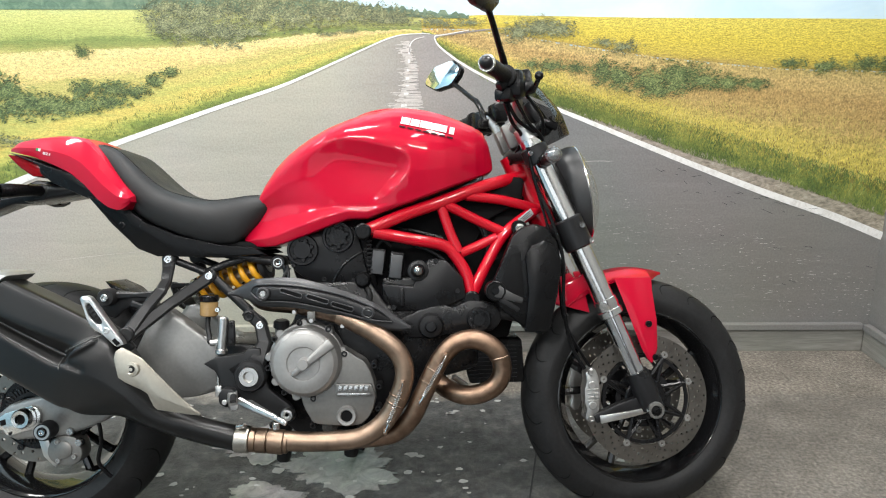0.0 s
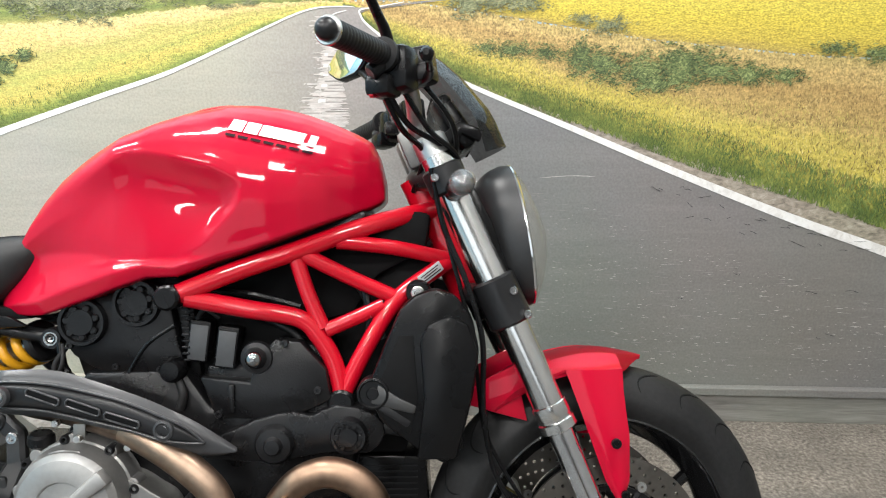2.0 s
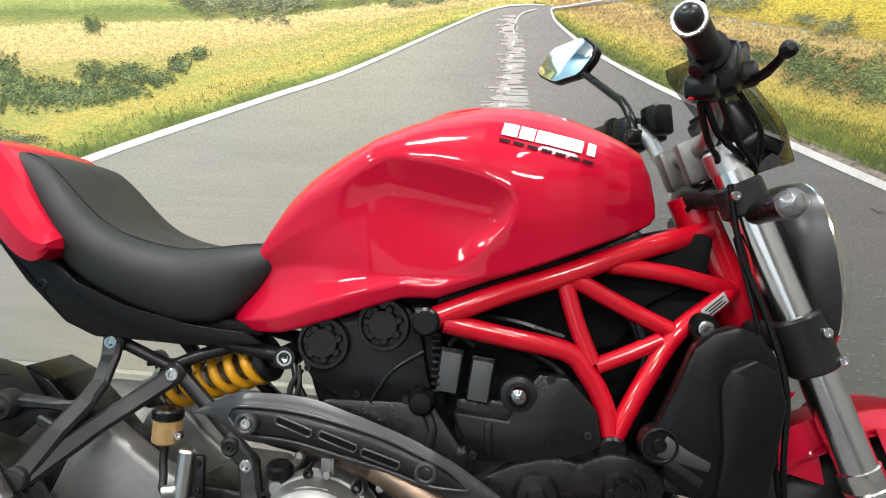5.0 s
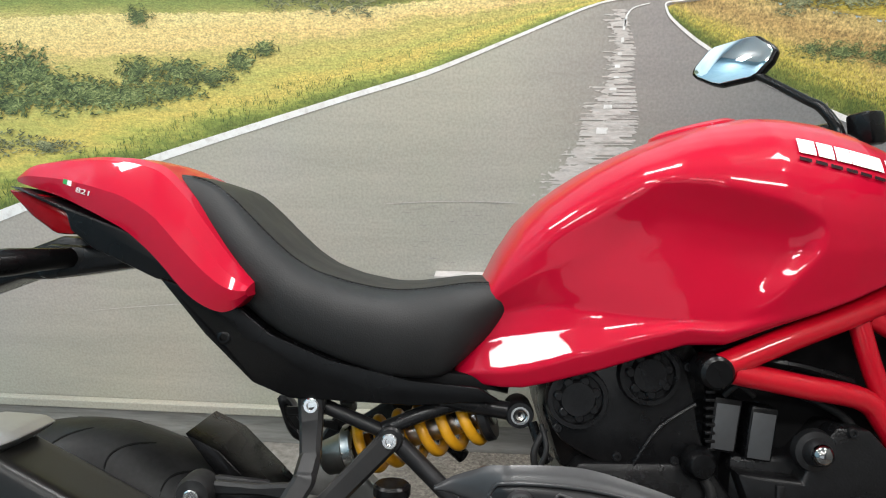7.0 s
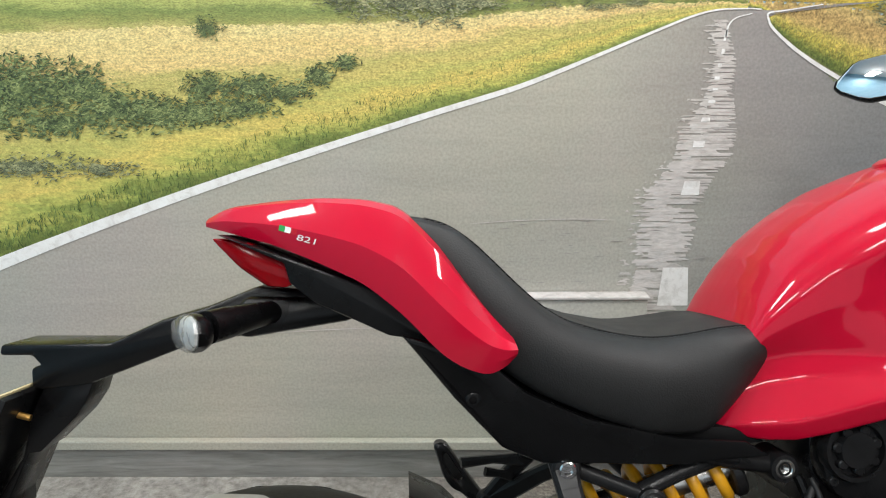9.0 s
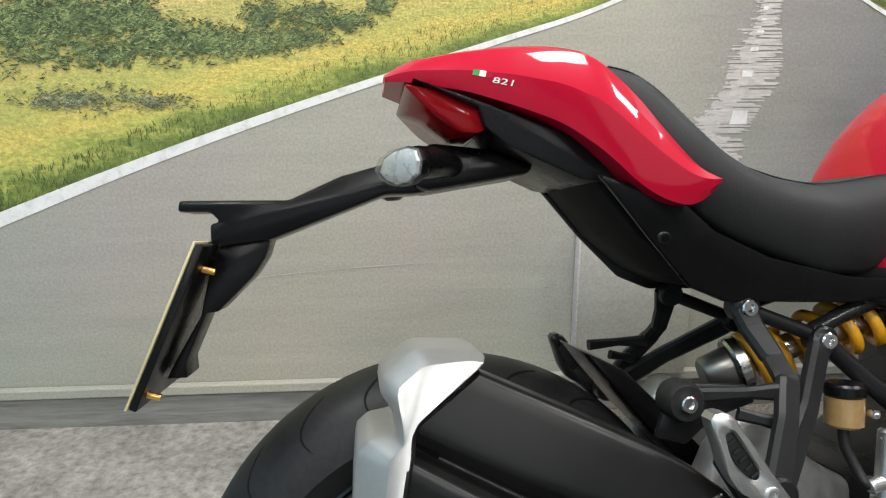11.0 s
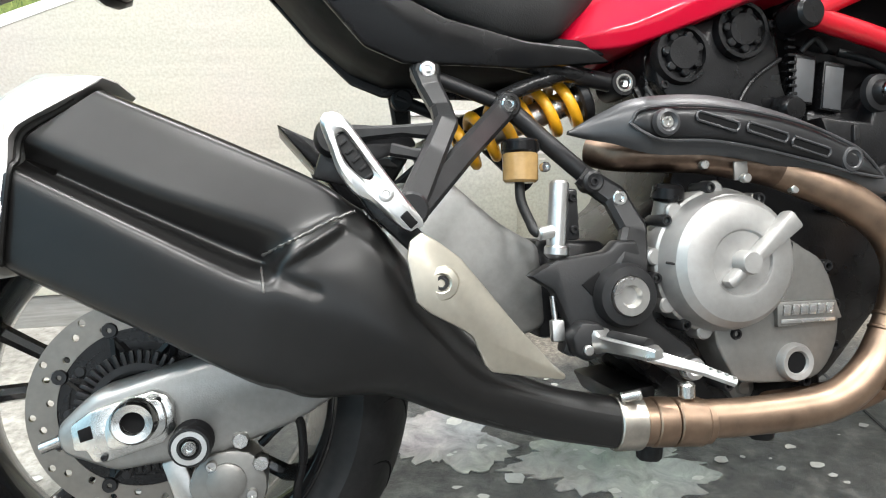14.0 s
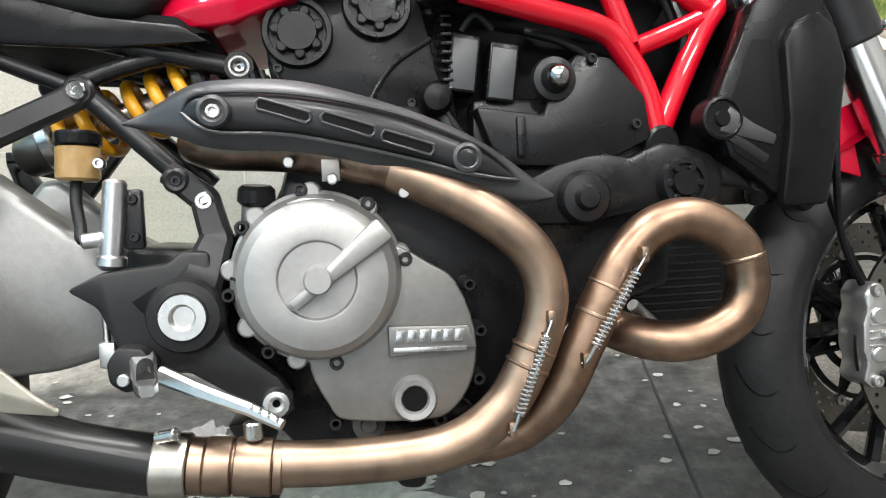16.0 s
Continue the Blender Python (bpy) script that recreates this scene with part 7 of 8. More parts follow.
def muffler_mesh():
    dense = [catmull(r, 14) for r in RAILS]
    bm = bmesh.new()
    loops = []
    for i in range(len(dense[0])):
        ring = [d[i] for d in dense]
        u = i / 14
        f = 0.15 + 0.35 * ss((u - 3.2) / 2.2)
        gs = [f if k in (0, 1, 5, 6, 7) else 0.20 + 0.30 * ss((u - 3.0) / 1.8) for k in range(8)]
        loop = []
        for k, c in enumerate(ring):
            p, q = c.lerp(ring[k - 1], gs[k]), c.lerp(ring[(k + 1) % 8], gs[k])
            for t in (0, 0.2, 0.4, 0.6, 0.8, 1.0):
                loop.append(p * (1 - t) ** 2 + c * 2 * t * (1 - t) + q * t * t + (q - p).normalized() * 1e-5 * t)
            nxt = ring[(k + 1) % 8]
            e = nxt.lerp(c, gs[(k + 1) % 8])
            for t in (0.2, 0.4, 0.6, 0.8):
                loop.append(q.lerp(e, t))
        # the pressed ridge and dent where the two chambers meet, and the flat of the front body
        for p in loop:
            if p.y < -0.17:
                p.y -= swell(p, (-0.606, 0.476), (-0.548, 0.508), 0.0075, 0.0075) - swell(p, (-0.596, 0.459), (-0.572, 0.448), 0.0065, 0.0038) - swell(p, (-0.622, 0.478), (-0.612, 0.472), 0.007, 0.006)
        loops.append(loop)
    rings(bm, loops)
    return bm


muffler = part("muffler", muffler_mesh(), MUFFLER, bike, "large matt black twin-chamber exhaust muffler with a silver end cap", angle=50)
CAPM = mat("satin_silver_cap", (0.40, 0.395, 0.385), 0.42, metal=0.7, var=0.05, rvar=0.03)
# end cap: its outline, and how far each corner draws in towards the outer face
CAPS = [(-0.847, 0.648, 0.014, -0.006), (-0.814, 0.672, 0.006, -0.012), (-0.757, 0.668, -0.008, -0.006), (-0.742, 0.659, -0.006, 0.0), (-0.817, 0.614, 0, 0), (-0.824, 0.602, 0, 0), (-0.826, 0.580, 0, 0), (-0.845, 0.482, 0, 0.003), (-0.856, 0.478, 0.008, 0.010), (-0.881, 0.525, 0.028, 0.006), (-0.875, 0.583, 0.028, -0.008), (-0.862, 0.594, 0.018, -0.010), (-0.836, 0.598, 0.005, -0.002), (-0.838, 0.616, 0.006, 0.0), (-0.850, 0.634, 0.015, 0.0)]


def end_cap():
    pts = [np.array(p) for p in CAPS]
    for _ in range(2):
        pts = [q for a, b in zip(pts, pts[1:] + pts[:1]) for q in (a * 0.88 + b * 0.12, a * 0.12 + b * 0.88)]
    bm = bmesh.new()

    def row(f, y):
        return [(x + dx * f, y + 0.030 * ss((z - 0.60) / 0.07), z + dz * f) for x, z, dx, dz in pts]

    back = [(x, -0.10, z) for x, z, _, _ in pts]
    rings(bm, [back, row(0, -0.200), row(0.08, -0.207), row(0.92, -0.230), row(1.05, -0.2335), row(1.4, -0.2345)])
    return bm


part("end_cap", end_cap(), CAPM, muffler, "silver cast muffler end cap with two lobes", angle=30)
part("cap_rim", tube([(-0.775, -0.2065, 0.638), (-0.790, -0.2085, 0.629), (-0.815, -0.2185, 0.611), (-0.822, -0.219, 0.598), (-0.8235, -0.222, 0.583), (-0.828, -0.232, 0.570), (-0.8405, -0.228, 0.503), (-0.842, -0.222, 0.493)], 0.0034, 8, 3), MUFFLER, muffler)
bpy.context.view_layer.update()


def on_muffler(pts, lift=0.0004):
    """Side-view points laid on the muffler's outer skin."""
    out = []
    for x, z in pts:
        hit, p, n, _ = muffler.ray_cast((x, -1, z), (0, 1, 0))
        if hit:
            out.append(p + n * lift)
    return out


WELDM = mat("grey_weld", (0.12, 0.117, 0.112), 0.42, metal=0.7)
for line, r in (([(-0.528, 0.521, 0), (-0.553, 0.513, 0), (-0.580, 0.501, 0), (-0.602, 0.492, 0), (-0.618, 0.484, 0)], 0.0016), ([(-0.6205, 0.472, 0), (-0.619, 0.462, 0), (-0.6185, 0.450, 0)], 0.0013), ([(-0.556, 0.551, 0), (-0.542, 0.543, 0), (-0.526, 0.530, 0), (-0.512, 0.512, 0)], 0.0012)):
    seed = random.Random(5)
    bead = on_muffler([(x, z + seed.uniform(-0.0006, 0.0006)) for x, z, _ in (tuple(p) for p in catmull(line, 10))])
    part("weld_bead", tube(bead, r, 6, 2, radii=[r * seed.choice((0.5, 1.0, 1.25, 0.9)) for _ in bead]), WELDM, muffler)
HS = [(-0.487, 0.474), (-0.483, 0.490), (-0.471, 0.498), (-0.455, 0.488), (-0.432, 0.470), (-0.405, 0.436), (-0.376, 0.399), (-0.335, 0.352), (-0.318, 0.337), (-0.320, 0.332), (-0.350, 0.339), (-0.406, 0.354), (-0.413, 0.363), (-0.424, 0.392), (-0.434, 0.400), (-0.468, 0.421), (-0.480, 0.432)]
heat_plate = part("heat_plate", warp(prism(HS, -0.262, -0.256, 0.003), lambda c: (c.x, c.y + 0.27 * (c.x + 0.45), c.z)), CHAMP, bike, "pale champagne metal heat shield plate")
part("plate_boss", lathe([(0.006, -0.001), (0.010, -0.005), (0.016, -0.004), (0.019, 0.002)], -0.454, 0.448, 24, cy=-0.260), CHAMP, heat_plate)
bolt(-0.454, -0.258, 0.448, 0.008, heat_plate, SATIN)

# headers
P1 = [(-0.215, -0.09, 0.585), (-0.185, -0.12, 0.575), (-0.097, -0.150, 0.566), (-0.0075, -0.168, 0.543), (0.048, -0.182, 0.516), (0.0935, -0.19, 0.487), (0.1275, -0.192, 0.4535), (0.141, -0.193, 0.415), (0.1345, -0.193, 0.3745), (0.1165, -0.194, 0.3345), (0.089, -0.195, 0.295), (0.048, -0.196, 0.267), (0.0, -0.194, 0.256), (-0.08, -0.19, 0.2545), (-0.145, -0.188, 0.2585), (-0.255, -0.187, 0.268)]
header = part("exhaust_header", tube(P1[3:], 0.0225, 24, 8), PIPE, bike, "heat-tinted bronze steel exhaust header pipes")
part("header_port", tube(P1[:4] + [(0.004, -0.171, 0.538)], 0.0222, 20, 7), PORT, header, "brown pipe, darkened in colour for the heat shield's shadow")
P2 = [(0.205, -0.08, 0.385), (0.228, -0.130, 0.362), (0.268, -0.168, 0.348), (0.311, -0.184, 0.350), (0.350, -0.19, 0.370), (0.367, -0.19, 0.403), (0.361, -0.19, 0.441), (0.333, -0.19, 0.469), (0.2956, -0.19, 0.480), (0.257, -0.19, 0.469), (0.2275, -0.19, 0.440), (0.2045, -0.188, 0.400), (0.181, -0.185, 0.353), (0.150, -0.178, 0.295), (0.105, -0.162, 0.258), (0.03, -0.155, 0.248), (-0.03, -0.165, 0.250)]
part("header_loop", tube(P2, 0.0225, 24, 8), LOOPM, header, "looped bronze header of the front cylinder")


def band(p, q, r, material, name="pipe_band"):
    return part(name, cyl(p, q, r, n=24, bevel=0.0015), material, header)


for (x, z, y), (dx, dz) in (((0.1255, 0.354, -0.1935), (0.0035, 0.008)), ((0.1175, 0.337, -0.194), (0.004, 0.008)), ((0.2105, 0.4105, -0.1885), (0.004, 0.007)), ((0.196, 0.382, -0.187), (0.004, 0.008)), ((0.362, 0.436, -0.19), (-0.002, 0.008))):
    band((x - dx * 0.3, y, z - dz * 0.3), (x + dx * 0.3, y, z + dz * 0.3), 0.0238, PIPE)
CLAMPM = mat("clamp_steel", (0.46, 0.43, 0.38), 0.3, metal=1.0, var=0.2)
# slip joint and clamps before the muffler
for x0, x1, r, m in ((-0.252, -0.220, 0.0315, CLAMPM), (-0.220, -0.205, 0.0275, PIPE), (-0.205, -0.180, 0.0285, PIPE), (-0.178, -0.142, 0.0282, PIPE), (-0.142, -0.132, 0.026, PIPE)):
    band((x0, -0.187, 0.268 - 0.115 * (x0 + 0.255)), (x1, -0.187, 0.268 - 0.115 * (x1 + 0.255)), r, m, "pipe_clamp")
part("clamp_lug", cyl((-0.158, -0.19, 0.285), (-0.158, -0.19, 0.303), 0.010, n=16, bevel=0.002), STEEL, header)
part("clamp_lug", cyl((-0.245, -0.20, 0.298), (-0.225, -0.21, 0.303), 0.006, n=12, bevel=0.001), STEEL, header)


def coil_spring(a, b, parent):
    a, b = Vector(a), Vector(b)
    d = (b - a).normalized()
    s, u = d.orthogonal().normalized(), d.cross(d.orthogonal().normalized())
    n = 130
    pts = [a + (b - a) * (0.14 + 0.72 * i / n) + (s * math.cos(i * 0.9) + u * math.sin(i * 0.9)) * 0.0046 for i in range(n + 1)]
    ob = part("retaining_spring", tube(pts, 0.0013, 5, 1), CHROME, bike, "small steel exhaust retaining spring")
    part("spring_hook", tube([a - d * 0.004 + u * 0.004, a, a + (b - a) * 0.15], 0.0016, 6, 4), CHROME, ob)
    part("spring_hook", tube([b + d * 0.004 + u * 0.004, b, a + (b - a) * 0.85], 0.0016, 6, 4), CHROME, ob)
    for p in (a, b):
        part("spring_lug", box(p + Vector((0, 0.006, 0)), (0.008, 0.014, 0.016), 0.002), PIPE, ob)


coil_spring((0.236, -0.224, 0.446), (0.174, -0.214, 0.341), header)
coil_spring((0.137, -0.222, 0.388), (0.094, -0.219, 0.279), header)

# shield over the rear header


def shield_y(c):
    v = np.interp(c.x, [-0.25, -0.19, -0.05, 0.07, 0.16], [0.035, 0.0, -0.012, -0.012, 0.012])
    mid = np.interp(c.x, [-0.245, -0.15, 0.0, 0.09, 0.15], [0.598, 0.604, 0.578, 0.535, 0.508])
    return (c.x, c.y + v + 7.0 * (c.z - mid) ** 2, c.z)


def skin(upper, lower, y0, thick, rows=12, cols=60):
    """A curved sheet between two lines of the side view, following the shield's bulge."""
    up, lo = ([Vector((p.x, p.y)) for p in catmull([(x, z, 0) for x, z in q], 10)] for q in (upper, lower))

    def at(line, s):
        k = s * (len(line) - 1)
        i = min(int(k), len(line) - 2)
        return line[i].lerp(line[i + 1], k - i)

    bm = bmesh.new()
    loops = []
    for s in np.linspace(0.004, 0.996, cols):
        a, b = at(lo, s), at(up, s)
        loops.append([shield_y(Vector((p.x, y0 + 0.007 * abs(2 * t - 1) ** 5, p.y))) for t in np.linspace(0, 1, rows) for p in (a.lerp(b, t),)])
    rings(bm, loops, caps=False, closed=False)
    bmesh.ops.recalc_face_normals(bm, faces=bm.faces)
    bmesh.ops.solidify(bm, geom=bm.faces[:], thickness=thick)
    return bm


shield = part("heat_shield", skin([(-0.272, 0.600), (-0.228, 0.622), (-0.192, 0.634), (-0.11, 0.634), (-0.04, 0.617), (0.035, 0.590), (0.09, 0.562), (0.135, 0.530), (0.158, 0.512)], [(-0.272, 0.598), (-0.222, 0.584), (-0.18, 0.569), (-0.10, 0.563), (-0.015, 0.543), (0.064, 0.514), (0.122, 0.503), (0.158, 0.507)], -0.190, 0.004), GRAPHITE, bike, "satin graphite curved exhaust heat shield with slots", angle=60)
PANEL_UP, PANEL_LO = [(-0.207, 0.606), (-0.190, 0.620), (-0.104, 0.617), (-0.008, 0.596), (0.060, 0.569), (0.092, 0.551), (0.112, 0.532)], [(-0.207, 0.602), (-0.192, 0.589), (-0.172, 0.582), (-0.105, 0.577), (0.006, 0.551), (0.060, 0.535), (0.112, 0.527)]
part("shield_panel", skin(PANEL_UP, PANEL_LO, -0.1965, 0.004), SATIN, shield, "darker satin panel set into the shield", angle=60)
rim_line = [shield_y(Vector((p.x, -0.1955, p.y))) for p in catmull([(x, z, 0) for x, z in PANEL_UP + PANEL_LO[::-1]], 4, True)]
part("panel_rim", tube(rim_line, 0.0022, 8, 1, closed=True), GRAPHITE, shield)
for x, z in ((-0.112, 0.600), (-0.052, 0.585), (0.004, 0.566)):
    cap = [(x + 0.020 * u + 0.0052 * math.cos(w), z - 0.0065 * u + 0.0052 * math.sin(w)) for u, w0 in ((1, -1.87), (-1, 1.27)) for w in np.linspace(w0, w0 + 3.14, 7)]
    # slots as dark inlays, coloured like the shade inside them
    part("shield_slot", warp(prism(cap, -0.1985, -0.194, 0.0), shield_y), DARK, shield)
    part("slot_rim", tube([shield_y(Vector((px, -0.1990, pz))) for px, pz in cap], 0.0016, 6, 2, closed=True), GRAPHITE, shield)
for x, z in ((-0.176, 0.601), (0.062, 0.550)):
    part("shield_ring", lathe([(0.007, 0.0), (0.011, -0.004), (0.0145, -0.003), (0.016, 0.004)], x, z, 24, cy=-0.206), GRAPHITE, shield)
    bolt(x, -0.203, z, 0.0075, shield, STEEL, 0.005)

# engine: dark core, two cylinders and their covers
engine = part("engine", prism([(-0.215, 0.46), (-0.20, 0.33), (-0.12, 0.245), (0.03, 0.235), (0.10, 0.27), (0.20, 0.37), (0.315, 0.40), (0.335, 0.55), (0.27, 0.60), (0.10, 0.56), (0.06, 0.62), (-0.10, 0.62), (-0.13, 0.52)], -0.118, 0.118, 0.012), ENGINE, bike, "black V-twin engine block")
# added dark block in place of the shade in the gap between the cylinders
part("engine_gap_fill", prism([(-0.10, 0.55), (-0.10, 0.70), (0.06, 0.735), (0.13, 0.71), (0.28, 0.69), (0.31, 0.56)], -0.075, 0.10, 0.006), DARK, engine)
part("rear_cylinder", prism([(-0.115, 0.60), (-0.135, 0.665), (-0.135, 0.715), (-0.05, 0.755), (0.04, 0.775), (0.065, 0.74), (0.078, 0.60)], -0.088, 0.095, 0.010), ENGINE, engine)
BELT = outline([(-0.118, 0.645), (-0.133, 0.695), (-0.105, 0.728), (-0.05, 0.742), (-0.012, 0.762), (0.025, 0.748), (0.040, 0.71), (0.050, 0.655), (0.058, 0.62), (0.01, 0.612), (-0.05, 0.610)], 3)
part("belt_cover", prism(BELT, -0.112, -0.084, 0.006), ENGINE, engine, "black cam belt cover")
for x, z in ((-0.099, 0.697), (-0.013, 0.726)):
    capo = part("cam_cap", lathe([(0.0, -0.013), (0.020, -0.013), (0.0225, -0.008), (0.0225, -0.004), (0.030, -0.004), (0.031, -0.011), (0.036, -0.011), (0.038, -0.005), (0.038, 0.005)], x, z, 36, cy=-0.112), ENGINE, engine)
    for k in range(7):
        a = 2 * math.pi * k / 7 + 0.3
        part("cap_lug", cyl((x + 0.023 * math.cos(a), -0.124, z + 0.023 * math.sin(a)), (x + 0.023 * math.cos(a), -0.110, z + 0.023 * math.sin(a)), 0.006, n=10, bevel=0.0015), ENGINE, engine)
part("front_cylinder", prism([(0.085, 0.525), (0.09, 0.625), (0.17, 0.625), (0.205, 0.668), (0.262, 0.655), (0.30, 0.62), (0.312, 0.56), (0.24, 0.535)], -0.105, 0.105, 0.008), ENGINE, engine)
ALT = [(0.088, 0.612), (0.165, 0.602), (0.175, 0.628), (0.205, 0.668), (0.245, 0.664), (0.285, 0.62), (0.292, 0.572), (0.225, 0.542), (0.112, 0.546)]
part("front_belt_cover", prism(ALT, -0.132, -0.10, 0.005), ENGINE, engine, "black lower belt cover")
part("oil_sender", lathe([(0.0, -0.022), (0.010, -0.020), (0.015, -0.012), (0.017, -0.004), (0.024, -0.002), (0.026, 0.006)], 0.178, 0.640, 28, cy=-0.134), SATIN, engine, "black domed sender cap")
part("sender_dome", lathe([(0.0, -0.026), (0.006, -0.0255), (0.011, -0.022), (0.013, -0.017), (0.013, -0.012)], 0.178, 0.640, 24, cy=-0.134), mat("dark_chrome", (0.3, 0.3, 0.3), 0.12, metal=1.0), engine)
part("cover_rib", bar([(0.138, 0.60), (0.138, 0.555)], 0.011, -0.137, -0.128, 0.003), ENGINE, engine)
for x, z in ((0.222, 0.662), (0.272, 0.588), (0.118, 0.553), (0.232, 0.549)):
    bolt(x, -0.132, z, 0.006, engine, SATIN, 0.005)
for x0, z0 in ((0.081, 0.664), (0.125, 0.653)):
    place = Matrix.Translation((x0, -0.098, z0)) @ pose(0, 0, 0, 0, 8, 0)
    part("relay_box", moved(box((0, 0, 0), (0.034, 0.03, 0.066), 0.003), place), BLACK, engine)
    part("relay_label", moved(box((0, -0.0155, -0.002), (0.028, 0.001, 0.056), 0.0005), place), LIGHTGREY, engine)
# water pump and lower covers
WP = [(0.085, 0.50), (0.175, 0.545), (0.235, 0.556), (0.262, 0.55), (0.30, 0.566), (0.36, 0.552), (0.375, 0.52), (0.35, 0.49), (0.30, 0.492), (0.26, 0.488), (0.19, 0.478), (0.10, 0.485)]
part("water_pump", prism(outline(WP, 2), -0.138, -0.095, 0.008), ENGINE, engine, "black water pump housing")
part("pump_cap", lathe([(0, -0.020), (0.011, -0.019), (0.015, -0.011), (0.026, -0.009), (0.031, -0.001), (0.031, 0.008)], 0.205, 0.507, 32, cy=-0.140), ENGINE, engine)
part("pump_cap", lathe([(0, -0.014), (0.014, -0.014), (0.016, -0.008), (0.021, -0.008), (0.022, -0.012), (0.026, -0.012), (0.029, -0.004), (0.029, 0.006)], 0.320, 0.519, 36, cy=-0.140), ENGINE, engine)
for k in range(6):
    a = 2 * math.pi * k / 6
    part("cap_lug", cyl((0.320 + 0.0185 * math.cos(a), -0.152, 0.519 + 0.0185 * math.sin(a)), (0.320 + 0.0185 * math.cos(a), -0.14, 0.519 + 0.0185 * math.sin(a)), 0.0045, n=10, bevel=0.001), ENGINE, engine)
# clutch side, in silver casting
COV = outline([(-0.10, 0.47), (-0.02, 0.470), (0.025, 0.446), (0.052, 0.425), (0.070, 0.372), (0.066, 0.325), (0.045, 0.292), (0.015, 0.282), (-0.065, 0.288), (-0.085, 0.305), (-0.105, 0.36)], 3)
part("clutch_case", prism(COV, -0.168, -0.10, 0.008, 3), CAST, engine, "grey cast clutch-side casing")
clutch = part("clutch_cover", lathe([(0.0, -0.0445), (0.0365, -0.0445), (0.0385, -0.0475), (0.041, -0.0480), (0.060, -0.0450), (0.0685, -0.0425), (0.077, -0.0335), (0.0825, -0.0170), (0.0845, -0.0065), (0.0875, -0.004), (0.0885, 0.0), (0.0885, 0.03)], -0.089, 0.438, 72, cy=-0.160), CASTB, bike, "round silver clutch cover with a raised arm", angle=24)
for k in range(9):
    a = 2 * math.pi * k / 9 + 0.22
    part("cover_lug", cyl((-0.089 + 0.0865 * math.cos(a), -0.1665, 0.438 + 0.0865 * math.sin(a)), (-0.089 + 0.0865 * math.cos(a), -0.14, 0.438 + 0.0865 * math.sin(a)), 0.0105, 0.012, 16, 0.002), CASTB, clutch)
part("cover_step", prism([(-0.118, 0.514), (-0.098, 0.519), (-0.070, 0.516), (-0.060, 0.508), (-0.078, 0.506), (-0.106, 0.506)], -0.190, -0.16, 0.003), CASTB, clutch)
part("clutch_arm", bar([(-0.114, 0.414), (-0.088, 0.434), (-0.022, 0.486)], 0.02, -0.219, -0.198, 0.005, taper=[0.013, 0.014, 0.026]), CASTB, clutch)
part("clutch_hub", lathe([(0, -0.012), (0.012, -0.012), (0.0135, -0.009), (0.0145, 0.010)], -0.088, 0.4385, 28, cy=-0.212), CASTB, clutch)
# black line drawn for the shadow along a step in the cover
part("cover_step_shadow", tube([(-0.172, -0.183, 0.443), (-0.160, -0.1965, 0.440), (-0.150, -0.2015, 0.4365), (-0.1425, -0.2035, 0.424), (-0.138, -0.2030, 0.410), (-0.127, -0.2025, 0.398), (-0.113, -0.2005, 0.386)], 0.0017, 6, 4), ENGINE, clutch)
for k in range(8):
    a = 2 * math.pi * k / 8 + 0.15
    x, z = -0.089 + 0.090 * math.cos(a), 0.438 + 0.090 * math.sin(a)
    if x > -0.03 and z < 0.43:
        continue
    part("case_bolt", lathe([(0.003, -0.004), (0.004, -0.008), (0.006, -0.008), (0.0075, -0.004), (0.0075, 0.03)], x, z, 14, cy=-0.164), SATIN, engine)
for x, z in ((0.068, 0.42), (0.078, 0.37), (0.074, 0.318), (0.03, 0.277), (-0.08, 0.283)):
    part("case_bolt", lathe([(0.003, -0.004), (0.004, -0.008), (0.006, -0.008), (0.008, -0.004), (0.008, 0.03)], x, z, 14, cy=-0.150), SATIN, engine)
badge = part("case_badge", prism([(-0.022, 0.352), (-0.022, 0.384), (0.062, 0.380), (0.070, 0.356)], -0.175, -0.162, 0.002), CAST, bike, "raised badge on the grey casing")
for i in range(6):
    x = -0.016 + i * 0.0122
    part("logo_block", prism([(x, 0.3665 - 0.0004 * i), (x + 0.0095, 0.366 - 0.0004 * i), (x + 0.0118, 0.379 - 0.0004 * i), (x + 0.0023, 0.3795 - 0.0004 * i)], -0.1775, -0.174, 0.0006), ALLOY, badge)
part("logo_bar", prism([(-0.018, 0.3565), (0.058, 0.354), (0.059, 0.359), (-0.017, 0.3615)], -0.1762, -0.174, 0.0005), ALLOY, badge)
oil = part("oil_cap", lathe([(0, -0.006), (0.013, -0.006), (0.015, -0.010), (0.021, -0.011), (0.024, -0.006), (0.024, 0.01)], 0.002, 0.307, 32, cy=-0.168), CASTB, engine, "silver ring round a dark sight glass")
part("sight_glass", lathe([(0, -0.0065), (0.0145, -0.0065), (0.0145, 0.0)], 0.002, 0.307, 24, cy=-0.168), DARK, engine)
part("sump_plug", lathe([(0, -0.012), (0.008, -0.012), (0.010, -0.008), (0.018, -0.006), (0.019, 0.01)], -0.045, 0.272, 22, cy=-0.125), CAST, engine)
part("oil_filler", cyl((-0.152, -0.14, 0.475), (-0.148, -0.150, 0.516), 0.016, 0.0145, 18, 0.003), CAST, engine)
part("filler_cap", cyl((-0.148, -0.150, 0.514), (-0.1465, -0.153, 0.534), 0.0195, 0.0185, 18, 0.004), BLACK, engine)
